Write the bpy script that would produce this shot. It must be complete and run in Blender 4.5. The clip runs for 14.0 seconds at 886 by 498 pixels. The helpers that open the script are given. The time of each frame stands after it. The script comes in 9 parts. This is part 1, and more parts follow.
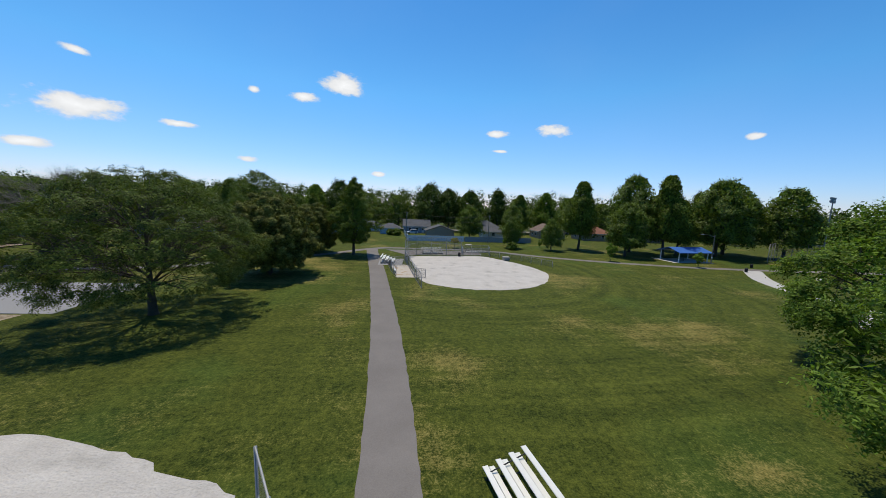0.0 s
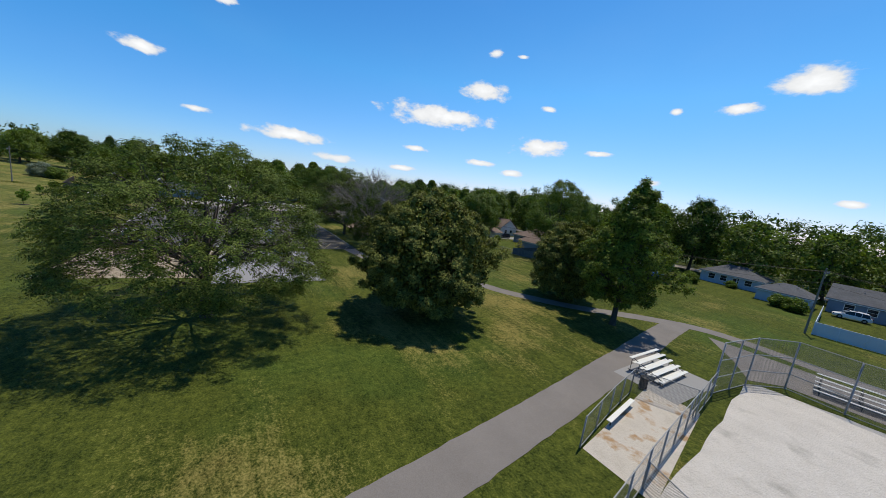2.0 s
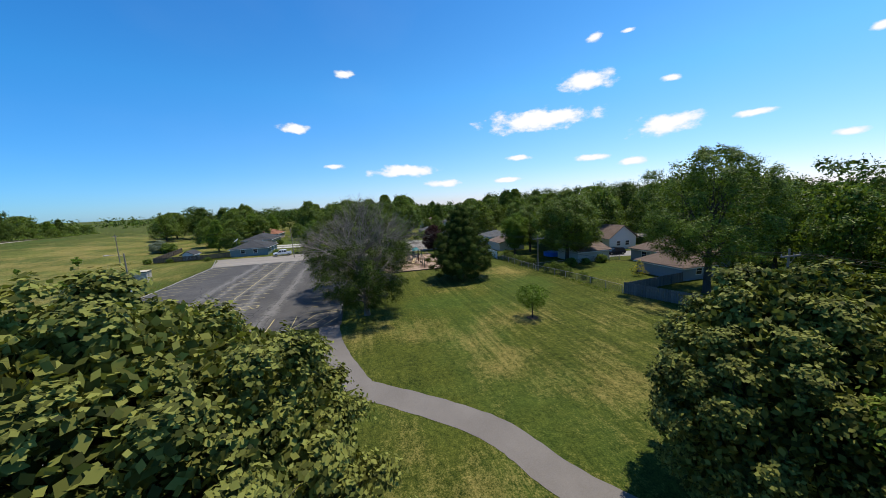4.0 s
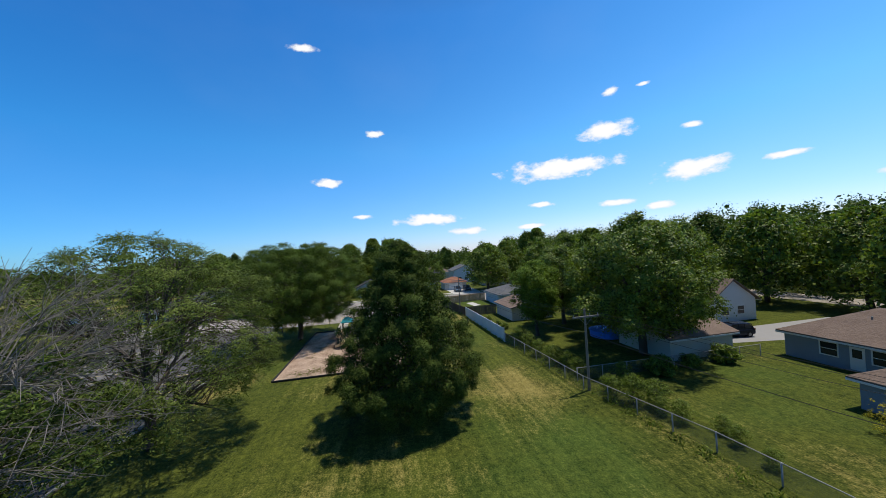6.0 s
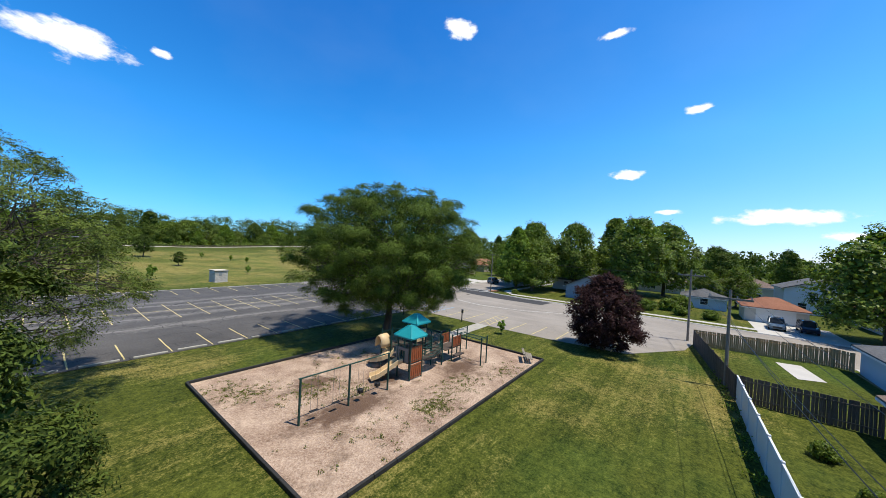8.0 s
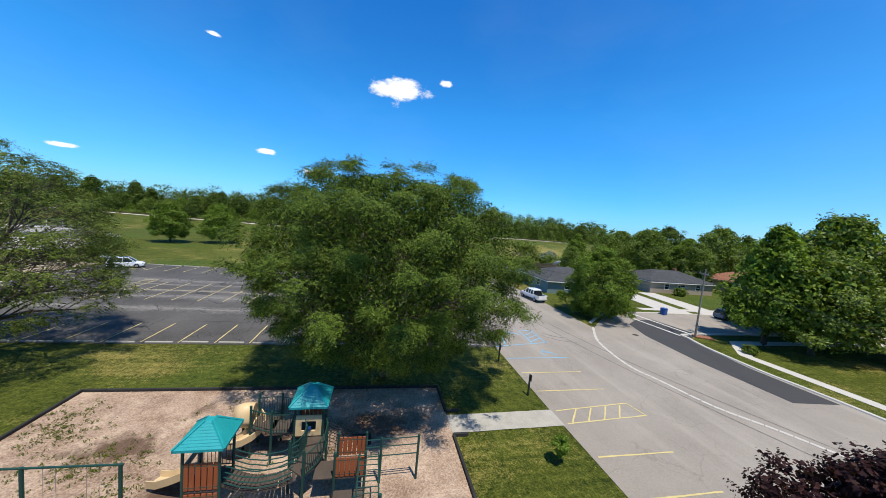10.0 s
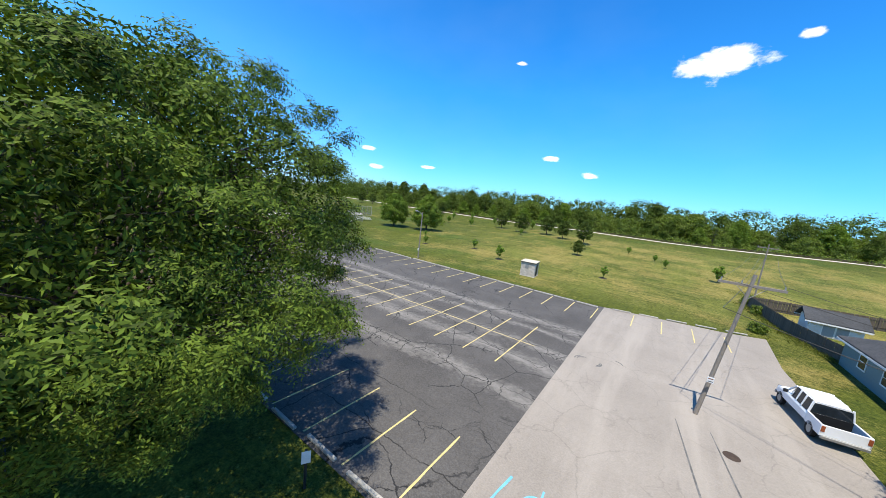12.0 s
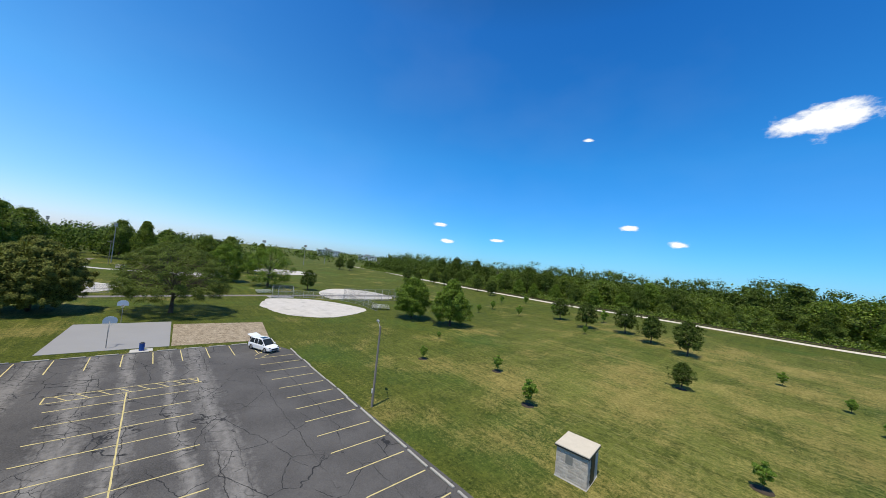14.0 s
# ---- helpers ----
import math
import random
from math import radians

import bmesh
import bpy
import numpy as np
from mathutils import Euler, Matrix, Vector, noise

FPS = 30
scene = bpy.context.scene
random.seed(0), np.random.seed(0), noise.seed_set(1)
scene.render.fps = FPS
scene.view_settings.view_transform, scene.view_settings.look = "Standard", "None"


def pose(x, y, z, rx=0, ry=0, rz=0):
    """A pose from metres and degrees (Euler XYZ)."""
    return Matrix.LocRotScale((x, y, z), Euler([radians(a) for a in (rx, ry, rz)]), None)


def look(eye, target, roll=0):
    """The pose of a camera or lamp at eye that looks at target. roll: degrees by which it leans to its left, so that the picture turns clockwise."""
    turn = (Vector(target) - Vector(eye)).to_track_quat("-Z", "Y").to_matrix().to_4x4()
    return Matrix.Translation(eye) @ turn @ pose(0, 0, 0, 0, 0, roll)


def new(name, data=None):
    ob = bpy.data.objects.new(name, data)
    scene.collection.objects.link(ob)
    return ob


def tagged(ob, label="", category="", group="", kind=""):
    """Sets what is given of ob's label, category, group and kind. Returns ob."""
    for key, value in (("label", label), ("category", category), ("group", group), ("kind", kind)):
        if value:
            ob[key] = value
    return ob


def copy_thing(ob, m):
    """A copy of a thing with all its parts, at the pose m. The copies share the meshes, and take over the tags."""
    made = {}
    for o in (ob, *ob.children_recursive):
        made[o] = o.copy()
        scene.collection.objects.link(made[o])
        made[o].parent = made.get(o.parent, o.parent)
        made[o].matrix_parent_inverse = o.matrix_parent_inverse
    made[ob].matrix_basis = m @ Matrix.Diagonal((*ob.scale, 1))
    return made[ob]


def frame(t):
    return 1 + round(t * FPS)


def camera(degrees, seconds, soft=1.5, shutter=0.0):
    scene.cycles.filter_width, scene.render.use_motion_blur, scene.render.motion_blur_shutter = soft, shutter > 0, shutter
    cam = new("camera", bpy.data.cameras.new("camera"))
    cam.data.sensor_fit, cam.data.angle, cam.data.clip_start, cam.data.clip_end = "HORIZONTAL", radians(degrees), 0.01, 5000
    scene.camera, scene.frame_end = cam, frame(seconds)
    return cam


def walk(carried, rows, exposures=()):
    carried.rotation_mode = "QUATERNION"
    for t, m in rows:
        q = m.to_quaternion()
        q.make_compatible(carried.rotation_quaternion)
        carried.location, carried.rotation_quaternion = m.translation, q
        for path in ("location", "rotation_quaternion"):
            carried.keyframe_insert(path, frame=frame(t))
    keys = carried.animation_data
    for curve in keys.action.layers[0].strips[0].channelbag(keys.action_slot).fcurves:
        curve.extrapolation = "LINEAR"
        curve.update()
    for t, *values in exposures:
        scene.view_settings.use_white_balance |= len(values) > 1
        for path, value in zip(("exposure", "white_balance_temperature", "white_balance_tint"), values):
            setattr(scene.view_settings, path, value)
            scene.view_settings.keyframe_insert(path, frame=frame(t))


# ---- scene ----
EXPOSURES = [(0.0, -0.54), (1.0, -0.48), (2.0, -0.48), (3.2, -0.24), (5.5, -0.28), (6.5, -0.26), (7.5, 0.16), (8.0, 0.10), (10.5, 0.04), (11.0, 0.40), (11.5, 0.42), (12.0, 0.42), (12.6, 0.2), (13.5, -0.06), (14.0, -0.14)]
cam = camera(108.5, 14.0, soft=0.65)
# seconds, eye, heading to the left of +y, pitch, lean
PATH = [
    (0, (-108.16, 20.61, 11.72), 172.62, -7.75, 2.27),
    (0.5, (-112.09, 12.18, 11.14), 190.54, -9.09, 5.03),
    (1, (-114.83, 3.52, 11.26), 209.65, -11.71, 7.30),
    (1.5, (-115.77, -5.41, 11.87), 224.91, -13.00, 7.71),
    (2, (-114.77, -13.85, 12.38), 234.63, -9.60, 7.76),
    (2.5, (-112.11, -21.08, 13.08), 245.46, -9.35, 4.73),
    (3, (-106.70, -28.55, 13.68), 253.73, -9.74, 2.40),
    (3.2, (-104.97, -30.87, 13.54), 255.93, -9.21, 1.17),
    (5.3, (-77.67, -49.04, 15.19), 251.62, -6.74, -8.45),
    (5.5, (-74.41, -51.18, 14.33), 253.47, -4.96, -6.70),
    (6, (-66.49, -54.72, 12.79), 259.25, 0.57, -3.39),
    (6.5, (-59.21, -59.26, 11.87), 271.40, 2.29, -0.68),
    (7, (-50.52, -62.85, 10.71), 280.47, 1.80, 0.09),
    (7.5, (-43.01, -65.49, 10.13), 294.50, -0.46, 1.48),
    (8, (-35.78, -67.13, 9.55), 307.94, -0.31, 3.12),
    (8.2, (-32.94, -67.65, 9.41), 313.80, -0.29, 3.21),
    (10.3, (-9.63, -62.69, 12.34), 352.33, -5.03, 4.83),
    (10.5, (-7.42, -60.86, 12.16), 355.35, -5.01, 4.56),
    (11, (-2.25, -55.17, 11.50), 368.73, -6.53, 5.43),
    (11.5, (2.26, -49.27, 11.50), 382.69, -8.33, 6.76),
    (12, (4.92, -42.32, 11.18), 394.24, -9.19, 6.58),
    (12.5, (5.51, -35.60, 11.21), 401.31, -7.28, 6.67),
    (13, (4.73, -29.13, 11.71), 406.66, -4.27, 7.94),
    (13.5, (2.12, -22.70, 13.26), 407.79, -0.63, 6.84),
    (14, (-1.54, -16.79, 15.37), 407.91, 2.38, 5.86),
]


def aim(eye, yaw, pitch, lean):
    a, b = radians(yaw), radians(pitch)
    return look(eye, Vector(eye) + Vector((-math.sin(a) * math.cos(b), math.cos(a) * math.cos(b), math.sin(b))), lean)


walk(cam, [(t, aim(eye, yaw, pitch, lean)) for t, eye, yaw, pitch, lean in PATH], EXPOSURES)

# ---------------------------------------------------------------- light
SUN_TO = Vector((0.10, -0.32, 1.0)).normalized()
sun = new("sun", bpy.data.lights.new("sun", "SUN"))
sun.data.energy, sun.data.angle, sun.data.color = 5.0, radians(0.55), (1.0, 0.93, 0.80)
sun.matrix_world = look((0, 0, 300), Vector((0, 0, 300)) - SUN_TO)

# clouds: heading to the left of +y, height over the horizon, half width, half height, all in degrees
CLOUDS = [
    (-175.7, 4.9, 1.6, 0.6), (-170.1, 18.0, 4.3, 2.2), (-163.8, 15.6, 3.2, 0.9), (-157.3, 15.5, 1.0, 0.7), (-156.0, 5.8, 2.0, 0.6),
    (-148.2, 9.4, 2.5, 0.6), (-139.7, 15.5, 1.5, 0.6), (-139.3, 9.7, 5.6, 2.1), 
    (-135.2, 5.1, 2.9, 0.8), (-134.2, 22.4, 1.2, 0.4), (-129.8, 22.6, 1.8, 0.9), (-129.7, 6.2, 3.4, 0.7), (-128.8, 17.3, 5.7, 1.9),
    (-121.5, 12.8, 11.9, 2.1), (-118.5, 7.1, 3.3, 0.6), (-116.2, 3.6, 3.9, 0.6), (-105.1, 3.6, 5.0, 0.9), (-98.4, 5.9, 8.0, 1.3),
    (-89.7, 20.6, 2.5, 0.8), (-86.8, 6.9, 2.2, 0.6), (-81.7, 12.6, 2.8, 1.0), (-78.6, 31.8, 2.7, 0.8),
    (-53.1, 34.4, 3.9, 1.9), (-9.6, 22.4, 1.5, 0.7), (-1.7, 20.6, 5.9, 2.4), (11.5, 5.9, 1.6, 0.7),
    (17.9, 8.2, 1.8, 0.6), (24.8, 21.7, 1.2, 0.4), (38.4, 4.8, 1.8, 0.4), (47.4, 3.9, 2.0, 0.5), (48.8, 6.7, 1.8, 0.5),
    (129.7, 10.2, 1.3, 0.6), (154.9, 12.7, 3.5, 1.4), (163.5, 9.5, 1.7, 0.4), (164.1, 12.2, 3.0, 0.8),
]


def sky_world():
    world = bpy.data.worlds.new("sky")
    scene.world = world
    world.use_nodes = True
    tree = world.node_tree
    tree.nodes.clear()
    add, link = tree.nodes.new, tree.links.new
    out, back, sky = add("ShaderNodeOutputWorld"), add("ShaderNodeBackground"), add("ShaderNodeTexSky")
    sky.sky_type, sky.sun_disc = "NISHITA", False
    sky.sun_elevation, sky.sun_rotation = math.asin(SUN_TO.z), math.atan2(SUN_TO.x, SUN_TO.y)
    sky.air_density, sky.dust_density, sky.ozone_density, sky.altitude = 1.0, 0.3, 2.5, 200
    back.inputs["Strength"].default_value = 0.10

    def calc(op, a, b=None):
        n = add("ShaderNodeMath")
        n.operation = op
        for i, v in enumerate((a, b)):
            if v is None:
                continue
            if isinstance(v, (int, float)):
                n.inputs[i].default_value = v
            else:
                link(v, n.inputs[i])
        return n.outputs[0]

    def vec(op, a, b):
        n = add("ShaderNodeVectorMath")
        n.operation = op
        for i, v in enumerate((a, b)):
            if v is None:
                continue
            if isinstance(v, tuple):
                n.inputs[i].default_value = v
            else:
                link(v, n.inputs[i])
        return n

    way = add("ShaderNodeTexCoord").outputs["Generated"]
    parts = add("ShaderNodeSeparateXYZ")
    link(way, parts.inputs[0])
    level = add("ShaderNodeCombineXYZ")
    link(calc("ARCTAN2", parts.outputs[1], parts.outputs[0]), level.inputs[0])
    link(calc("ARCSINE", parts.outputs[2]), level.inputs[1])
    field = None
    for az, el, w, h in CLOUDS:
        a = vec("SUBTRACT", level.outputs[0], (radians((az + 90 + 180) % 360 - 180), radians(el), 0)).outputs["Vector"]
        a = vec("MULTIPLY", a, (1 / radians(w * 0.85), 1 / radians(h * 0.85), 0)).outputs["Vector"]
        size = calc("SUBTRACT", 1.0, vec("LENGTH", a, None).outputs["Value"])
        field = size if field is None else calc("MAXIMUM", field, size)
    wide = vec("MULTIPLY", way, (1.0, 1.0, 1.9)).outputs["Vector"]
    puff = add("ShaderNodeTexNoise")
    puff.inputs["Scale"].default_value, puff.inputs["Detail"].default_value, puff.inputs["Roughness"].default_value = 20, 9, 0.60
    link(wide, puff.inputs["Vector"])
    thick = calc("ADD", calc("MULTIPLY", calc("MAXIMUM", field, -1.6), 1.0), calc("MULTIPLY", calc("SUBTRACT", puff.outputs["Fac"], 0.5), 1.9))
    ramp = add("ShaderNodeMapRange")
    ramp.interpolation_type = "SMOOTHSTEP"
    ramp.inputs["From Min"].default_value, ramp.inputs["From Max"].default_value = 0.0, 0.55
    link(thick, ramp.inputs["Value"])
    veil = add("ShaderNodeMapRange")
    veil.inputs["From Min"].default_value, veil.inputs["From Max"].default_value, veil.inputs["To Max"].default_value = 0.45, 0.85, 0.03
    haze = add("ShaderNodeTexNoise")
    haze.inputs["Scale"].default_value, haze.inputs["Detail"].default_value = 3.0, 5
    link(wide, haze.inputs["Vector"])
    link(haze.outputs["Fac"], veil.inputs["Value"])
    cover = calc("MAXIMUM", ramp.outputs[0], veil.outputs[0])
    body = add("ShaderNodeMapRange")
    body.inputs["From Min"].default_value, body.inputs["From Max"].default_value = 0.1, 1.3
    body.inputs["To Min"].default_value, body.inputs["To Max"].default_value = 10.5, 15.0
    link(thick, body.inputs["Value"])
    white = add("ShaderNodeVectorMath")
    white.operation = "SCALE"
    white.inputs[0].default_value = (0.97, 0.985, 1.0)
    link(body.outputs[0], white.inputs["Scale"])
    tone = add("ShaderNodeMix")
    tone.data_type, tone.blend_type = "RGBA", "MULTIPLY"
    tone.inputs["Factor"].default_value = 1.0
    hue = add("ShaderNodeValToRGB")
    stops = hue.color_ramp.elements
    while len(stops) < len(SKY_TONE):
        stops.new(0.5)
    for e, (at, rgb) in zip(stops, SKY_TONE):
        e.position, e.color = at, (*rgb, 1)
    link(parts.outputs[2], hue.inputs["Fac"])
    link(hue.outputs["Color"], tone.inputs["B"])
    link(sky.outputs[0], tone.inputs["A"])
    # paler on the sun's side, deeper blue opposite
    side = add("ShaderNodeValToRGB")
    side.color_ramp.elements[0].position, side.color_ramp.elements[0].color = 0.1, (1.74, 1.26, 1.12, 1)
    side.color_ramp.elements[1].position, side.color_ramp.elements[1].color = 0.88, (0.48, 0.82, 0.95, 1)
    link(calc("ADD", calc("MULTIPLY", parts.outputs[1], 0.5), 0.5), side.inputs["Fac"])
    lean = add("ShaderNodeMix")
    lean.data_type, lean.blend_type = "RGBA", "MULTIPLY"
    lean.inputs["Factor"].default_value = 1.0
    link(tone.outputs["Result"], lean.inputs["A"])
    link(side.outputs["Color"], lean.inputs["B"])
    mix = add("ShaderNodeMix")
    mix.data_type = "RGBA"
    link(cover, mix.inputs["Factor"])
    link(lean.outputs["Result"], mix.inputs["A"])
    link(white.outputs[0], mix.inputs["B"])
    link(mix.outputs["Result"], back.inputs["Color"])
    link(back.outputs[0], out.inputs["Surface"])


# tint of the clear sky by height: pale at the horizon, deep blue above
SKY_TONE = ((0.0, (1.0, 1.32, 2.0)), (0.10, (0.76, 1.36, 2.0)), (0.30, (0.54, 1.54, 2.14)), (0.60, (0.32, 1.22, 2.0)), (0.76, (0.24, 0.68, 1.12)), (1.0, (0.18, 0.36, 0.56)))
sky_world()

# ---------------------------------------------------------------- materials
MATS = {}


def surface(name, dark, light, size=1.0, grain=0.03, rough=0.85, bump=0.25, spots=None, metal=0.0, stretch=(1, 1, 1), contrast=0.5, island=0.0, object_random=0.0):
    """A procedural surface: two colours mixed at the given size in metres and at the grain's size, with relief."""
    if name in MATS:
        return MATS[name]
    mat = MATS[name] = bpy.data.materials.new(name)
    mat.use_nodes = True
    tree = mat.node_tree
    add, link = tree.nodes.new, tree.links.new
    bsdf = tree.nodes["Principled BSDF"]
    coord = add("ShaderNodeTexCoord")
    place = add("ShaderNodeMapping")
    place.inputs["Scale"].default_value = stretch
    link(coord.outputs["Object"], place.inputs["Vector"])

    def noise_at(metres, detail):
        n = add("ShaderNodeTexNoise")
        n.inputs["Scale"].default_value, n.inputs["Detail"].default_value, n.inputs["Roughness"].default_value = 1 / metres, detail, 0.6
        link(place.outputs[0], n.inputs["Vector"])
        return n.outputs["Fac"]

    big, fine = noise_at(size, 5), noise_at(grain, 3)
    total = add("ShaderNodeMath")
    total.operation = "ADD"
    link(big, total.inputs[0])
    link(fine, total.inputs[1])
    last = total.outputs[0]
    if island or object_random:
        chance = add("ShaderNodeNewGeometry").outputs["Random Per Island"] if island else add("ShaderNodeObjectInfo").outputs["Random"]
        more = add("ShaderNodeMath")
        more.operation = "MULTIPLY_ADD"
        link(chance, more.inputs[0])
        more.inputs[1].default_value = island or object_random
        link(last, more.inputs[2])
        shift = add("ShaderNodeMath")
        shift.operation = "SUBTRACT"
        link(more.outputs[0], shift.inputs[0])
        shift.inputs[1].default_value = (island or object_random) / 2
        last = shift.outputs[0]
    span = add("ShaderNodeMapRange")
    span.inputs["From Min"].default_value, span.inputs["From Max"].default_value = 1 - contrast, 1 + contrast
    link(last, span.inputs["Value"])
    mix = add("ShaderNodeMix")
    mix.data_type = "RGBA"
    mix.inputs["A"].default_value, mix.inputs["B"].default_value = (*dark, 1), (*light, 1)
    link(span.outputs[0], mix.inputs["Factor"])
    colour = mix.outputs["Result"]
    if spots:
        tint, metres, low, high = spots
        patch = add("ShaderNodeMapRange")
        patch.inputs["From Min"].default_value, patch.inputs["From Max"].default_value = low, high
        link(noise_at(metres, 6), patch.inputs["Value"])
        over = add("ShaderNodeMix")
        over.data_type = "RGBA"
        over.inputs["B"].default_value = (*tint, 1)
        link(patch.outputs[0], over.inputs["Factor"])
        link(colour, over.inputs["A"])
        colour = over.outputs["Result"]
    link(colour, bsdf.inputs["Base Color"])
    bsdf.inputs["Roughness"].default_value, bsdf.inputs["Metallic"].default_value = rough, metal
    bsdf.inputs["Specular IOR Level"].default_value = 0.3
    if bump:
        relief = add("ShaderNodeBump")
        relief.inputs["Strength"].default_value, relief.inputs["Distance"].default_value = bump, grain
        link(fine, relief.inputs["Height"])
        link(relief.outputs[0], bsdf.inputs["Normal"])
    return mat


def leaf_material(name, dark, light, glow=0.32, gloss=0.12, rough=0.6):
    """Leaves: a thin sheet that lets some light through, each leaf a little different."""
    if name in MATS:
        return MATS[name]
    mat = MATS[name] = bpy.data.materials.new(name)
    mat.use_nodes = True
    tree = mat.node_tree
    tree.nodes.clear()
    add, link = tree.nodes.new, tree.links.new
    out, front, back, mix = add("ShaderNodeOutputMaterial"), add("ShaderNodeBsdfPrincipled"), add("ShaderNodeBsdfTranslucent"), add("ShaderNodeMixShader")
    geo, coord, patch = add("ShaderNodeNewGeometry"), add("ShaderNodeTexCoord"), add("ShaderNodeTexNoise")
    patch.inputs["Scale"].default_value, patch.inputs["Detail"].default_value = 0.45, 3
    link(coord.outputs["Object"], patch.inputs["Vector"])
    both = add("ShaderNodeMath")
    both.operation = "MULTIPLY_ADD"
    link(geo.outputs["Random Per Island"], both.inputs[0])
    both.inputs[1].default_value = 0.95
    link(patch.outputs["Fac"], both.inputs[2])
    span = add("ShaderNodeMapRange")
    span.inputs["From Min"].default_value, span.inputs["From Max"].default_value = 0.40, 1.3
    link(both.outputs[0], span.inputs["Value"])
    tint = add("ShaderNodeMix")
    tint.data_type = "RGBA"
    tint.inputs["A"].default_value, tint.inputs["B"].default_value = (*dark, 1), (*light, 1)
    link(span.outputs[0], tint.inputs["Factor"])
    link(tint.outputs["Result"], front.inputs["Base Color"])
    thin = add("ShaderNodeMix")
    thin.data_type, thin.blend_type = "RGBA", "MULTIPLY"
    thin.inputs["Factor"].default_value = 1.0
    thin.inputs["B"].default_value = (1.25, 1.35, 0.6, 1)
    link(tint.outputs["Result"], thin.inputs["A"])
    link(thin.outputs["Result"], back.inputs["Color"])
    front.inputs["Roughness"].default_value, front.inputs["Specular IOR Level"].default_value = rough, gloss
    mix.inputs["Fac"].default_value = glow
    link(front.outputs[0], mix.inputs[1])
    link(back.outputs[0], mix.inputs[2])
    link(mix.outputs[0], out.inputs["Surface"])
    return mat


def node_tools(mat):
    """Short names for the nodes of a surface: maths, noise, mixing and ranges."""
    tree = mat.node_tree
    add, link = tree.nodes.new, tree.links.new

    def put(v, socket):
        if isinstance(v, bpy.types.NodeSocket):
            link(v, socket)
        else:
            socket.default_value = v

    def calc(op, a, b=0.0):
        n = add("ShaderNodeMath")
        n.operation = op
        put(a, n.inputs[0])
        put(b, n.inputs[1])
        return n.outputs[0]

    def noise(vector, scale, detail=4, rough=0.6):
        n = add("ShaderNodeTexNoise")
        n.inputs["Scale"].default_value, n.inputs["Detail"].default_value, n.inputs["Roughness"].default_value = scale, detail, rough
        link(vector, n.inputs["Vector"])
        return n

    def span(value, low, high, to_low=0.0, to_high=1.0):
        n = add("ShaderNodeMapRange")
        for key, v in (("From Min", low), ("From Max", high), ("To Min", to_low), ("To Max", to_high)):
            n.inputs[key].default_value = v
        link(value, n.inputs["Value"])
        return n.outputs[0]

    def mix(factor, a, b):
        n = add("ShaderNodeMix")
        n.data_type = "RGBA"
        put(factor, n.inputs["Factor"])
        put(a if isinstance(a, bpy.types.NodeSocket) else (*a, 1), n.inputs["A"])
        put(b if isinstance(b, bpy.types.NodeSocket) else (*b, 1), n.inputs["B"])
        return n.outputs["Result"]

    def stretched(scale, turn=0.0):
        m = add("ShaderNodeMapping")
        m.inputs["Scale"].default_value, m.inputs["Rotation"].default_value = scale, (0, 0, radians(turn))
        link(add("ShaderNodeTexCoord").outputs["Object"], m.inputs["Vector"])
        return m.outputs[0]

    return add, link, calc, noise, span, mix, stretched


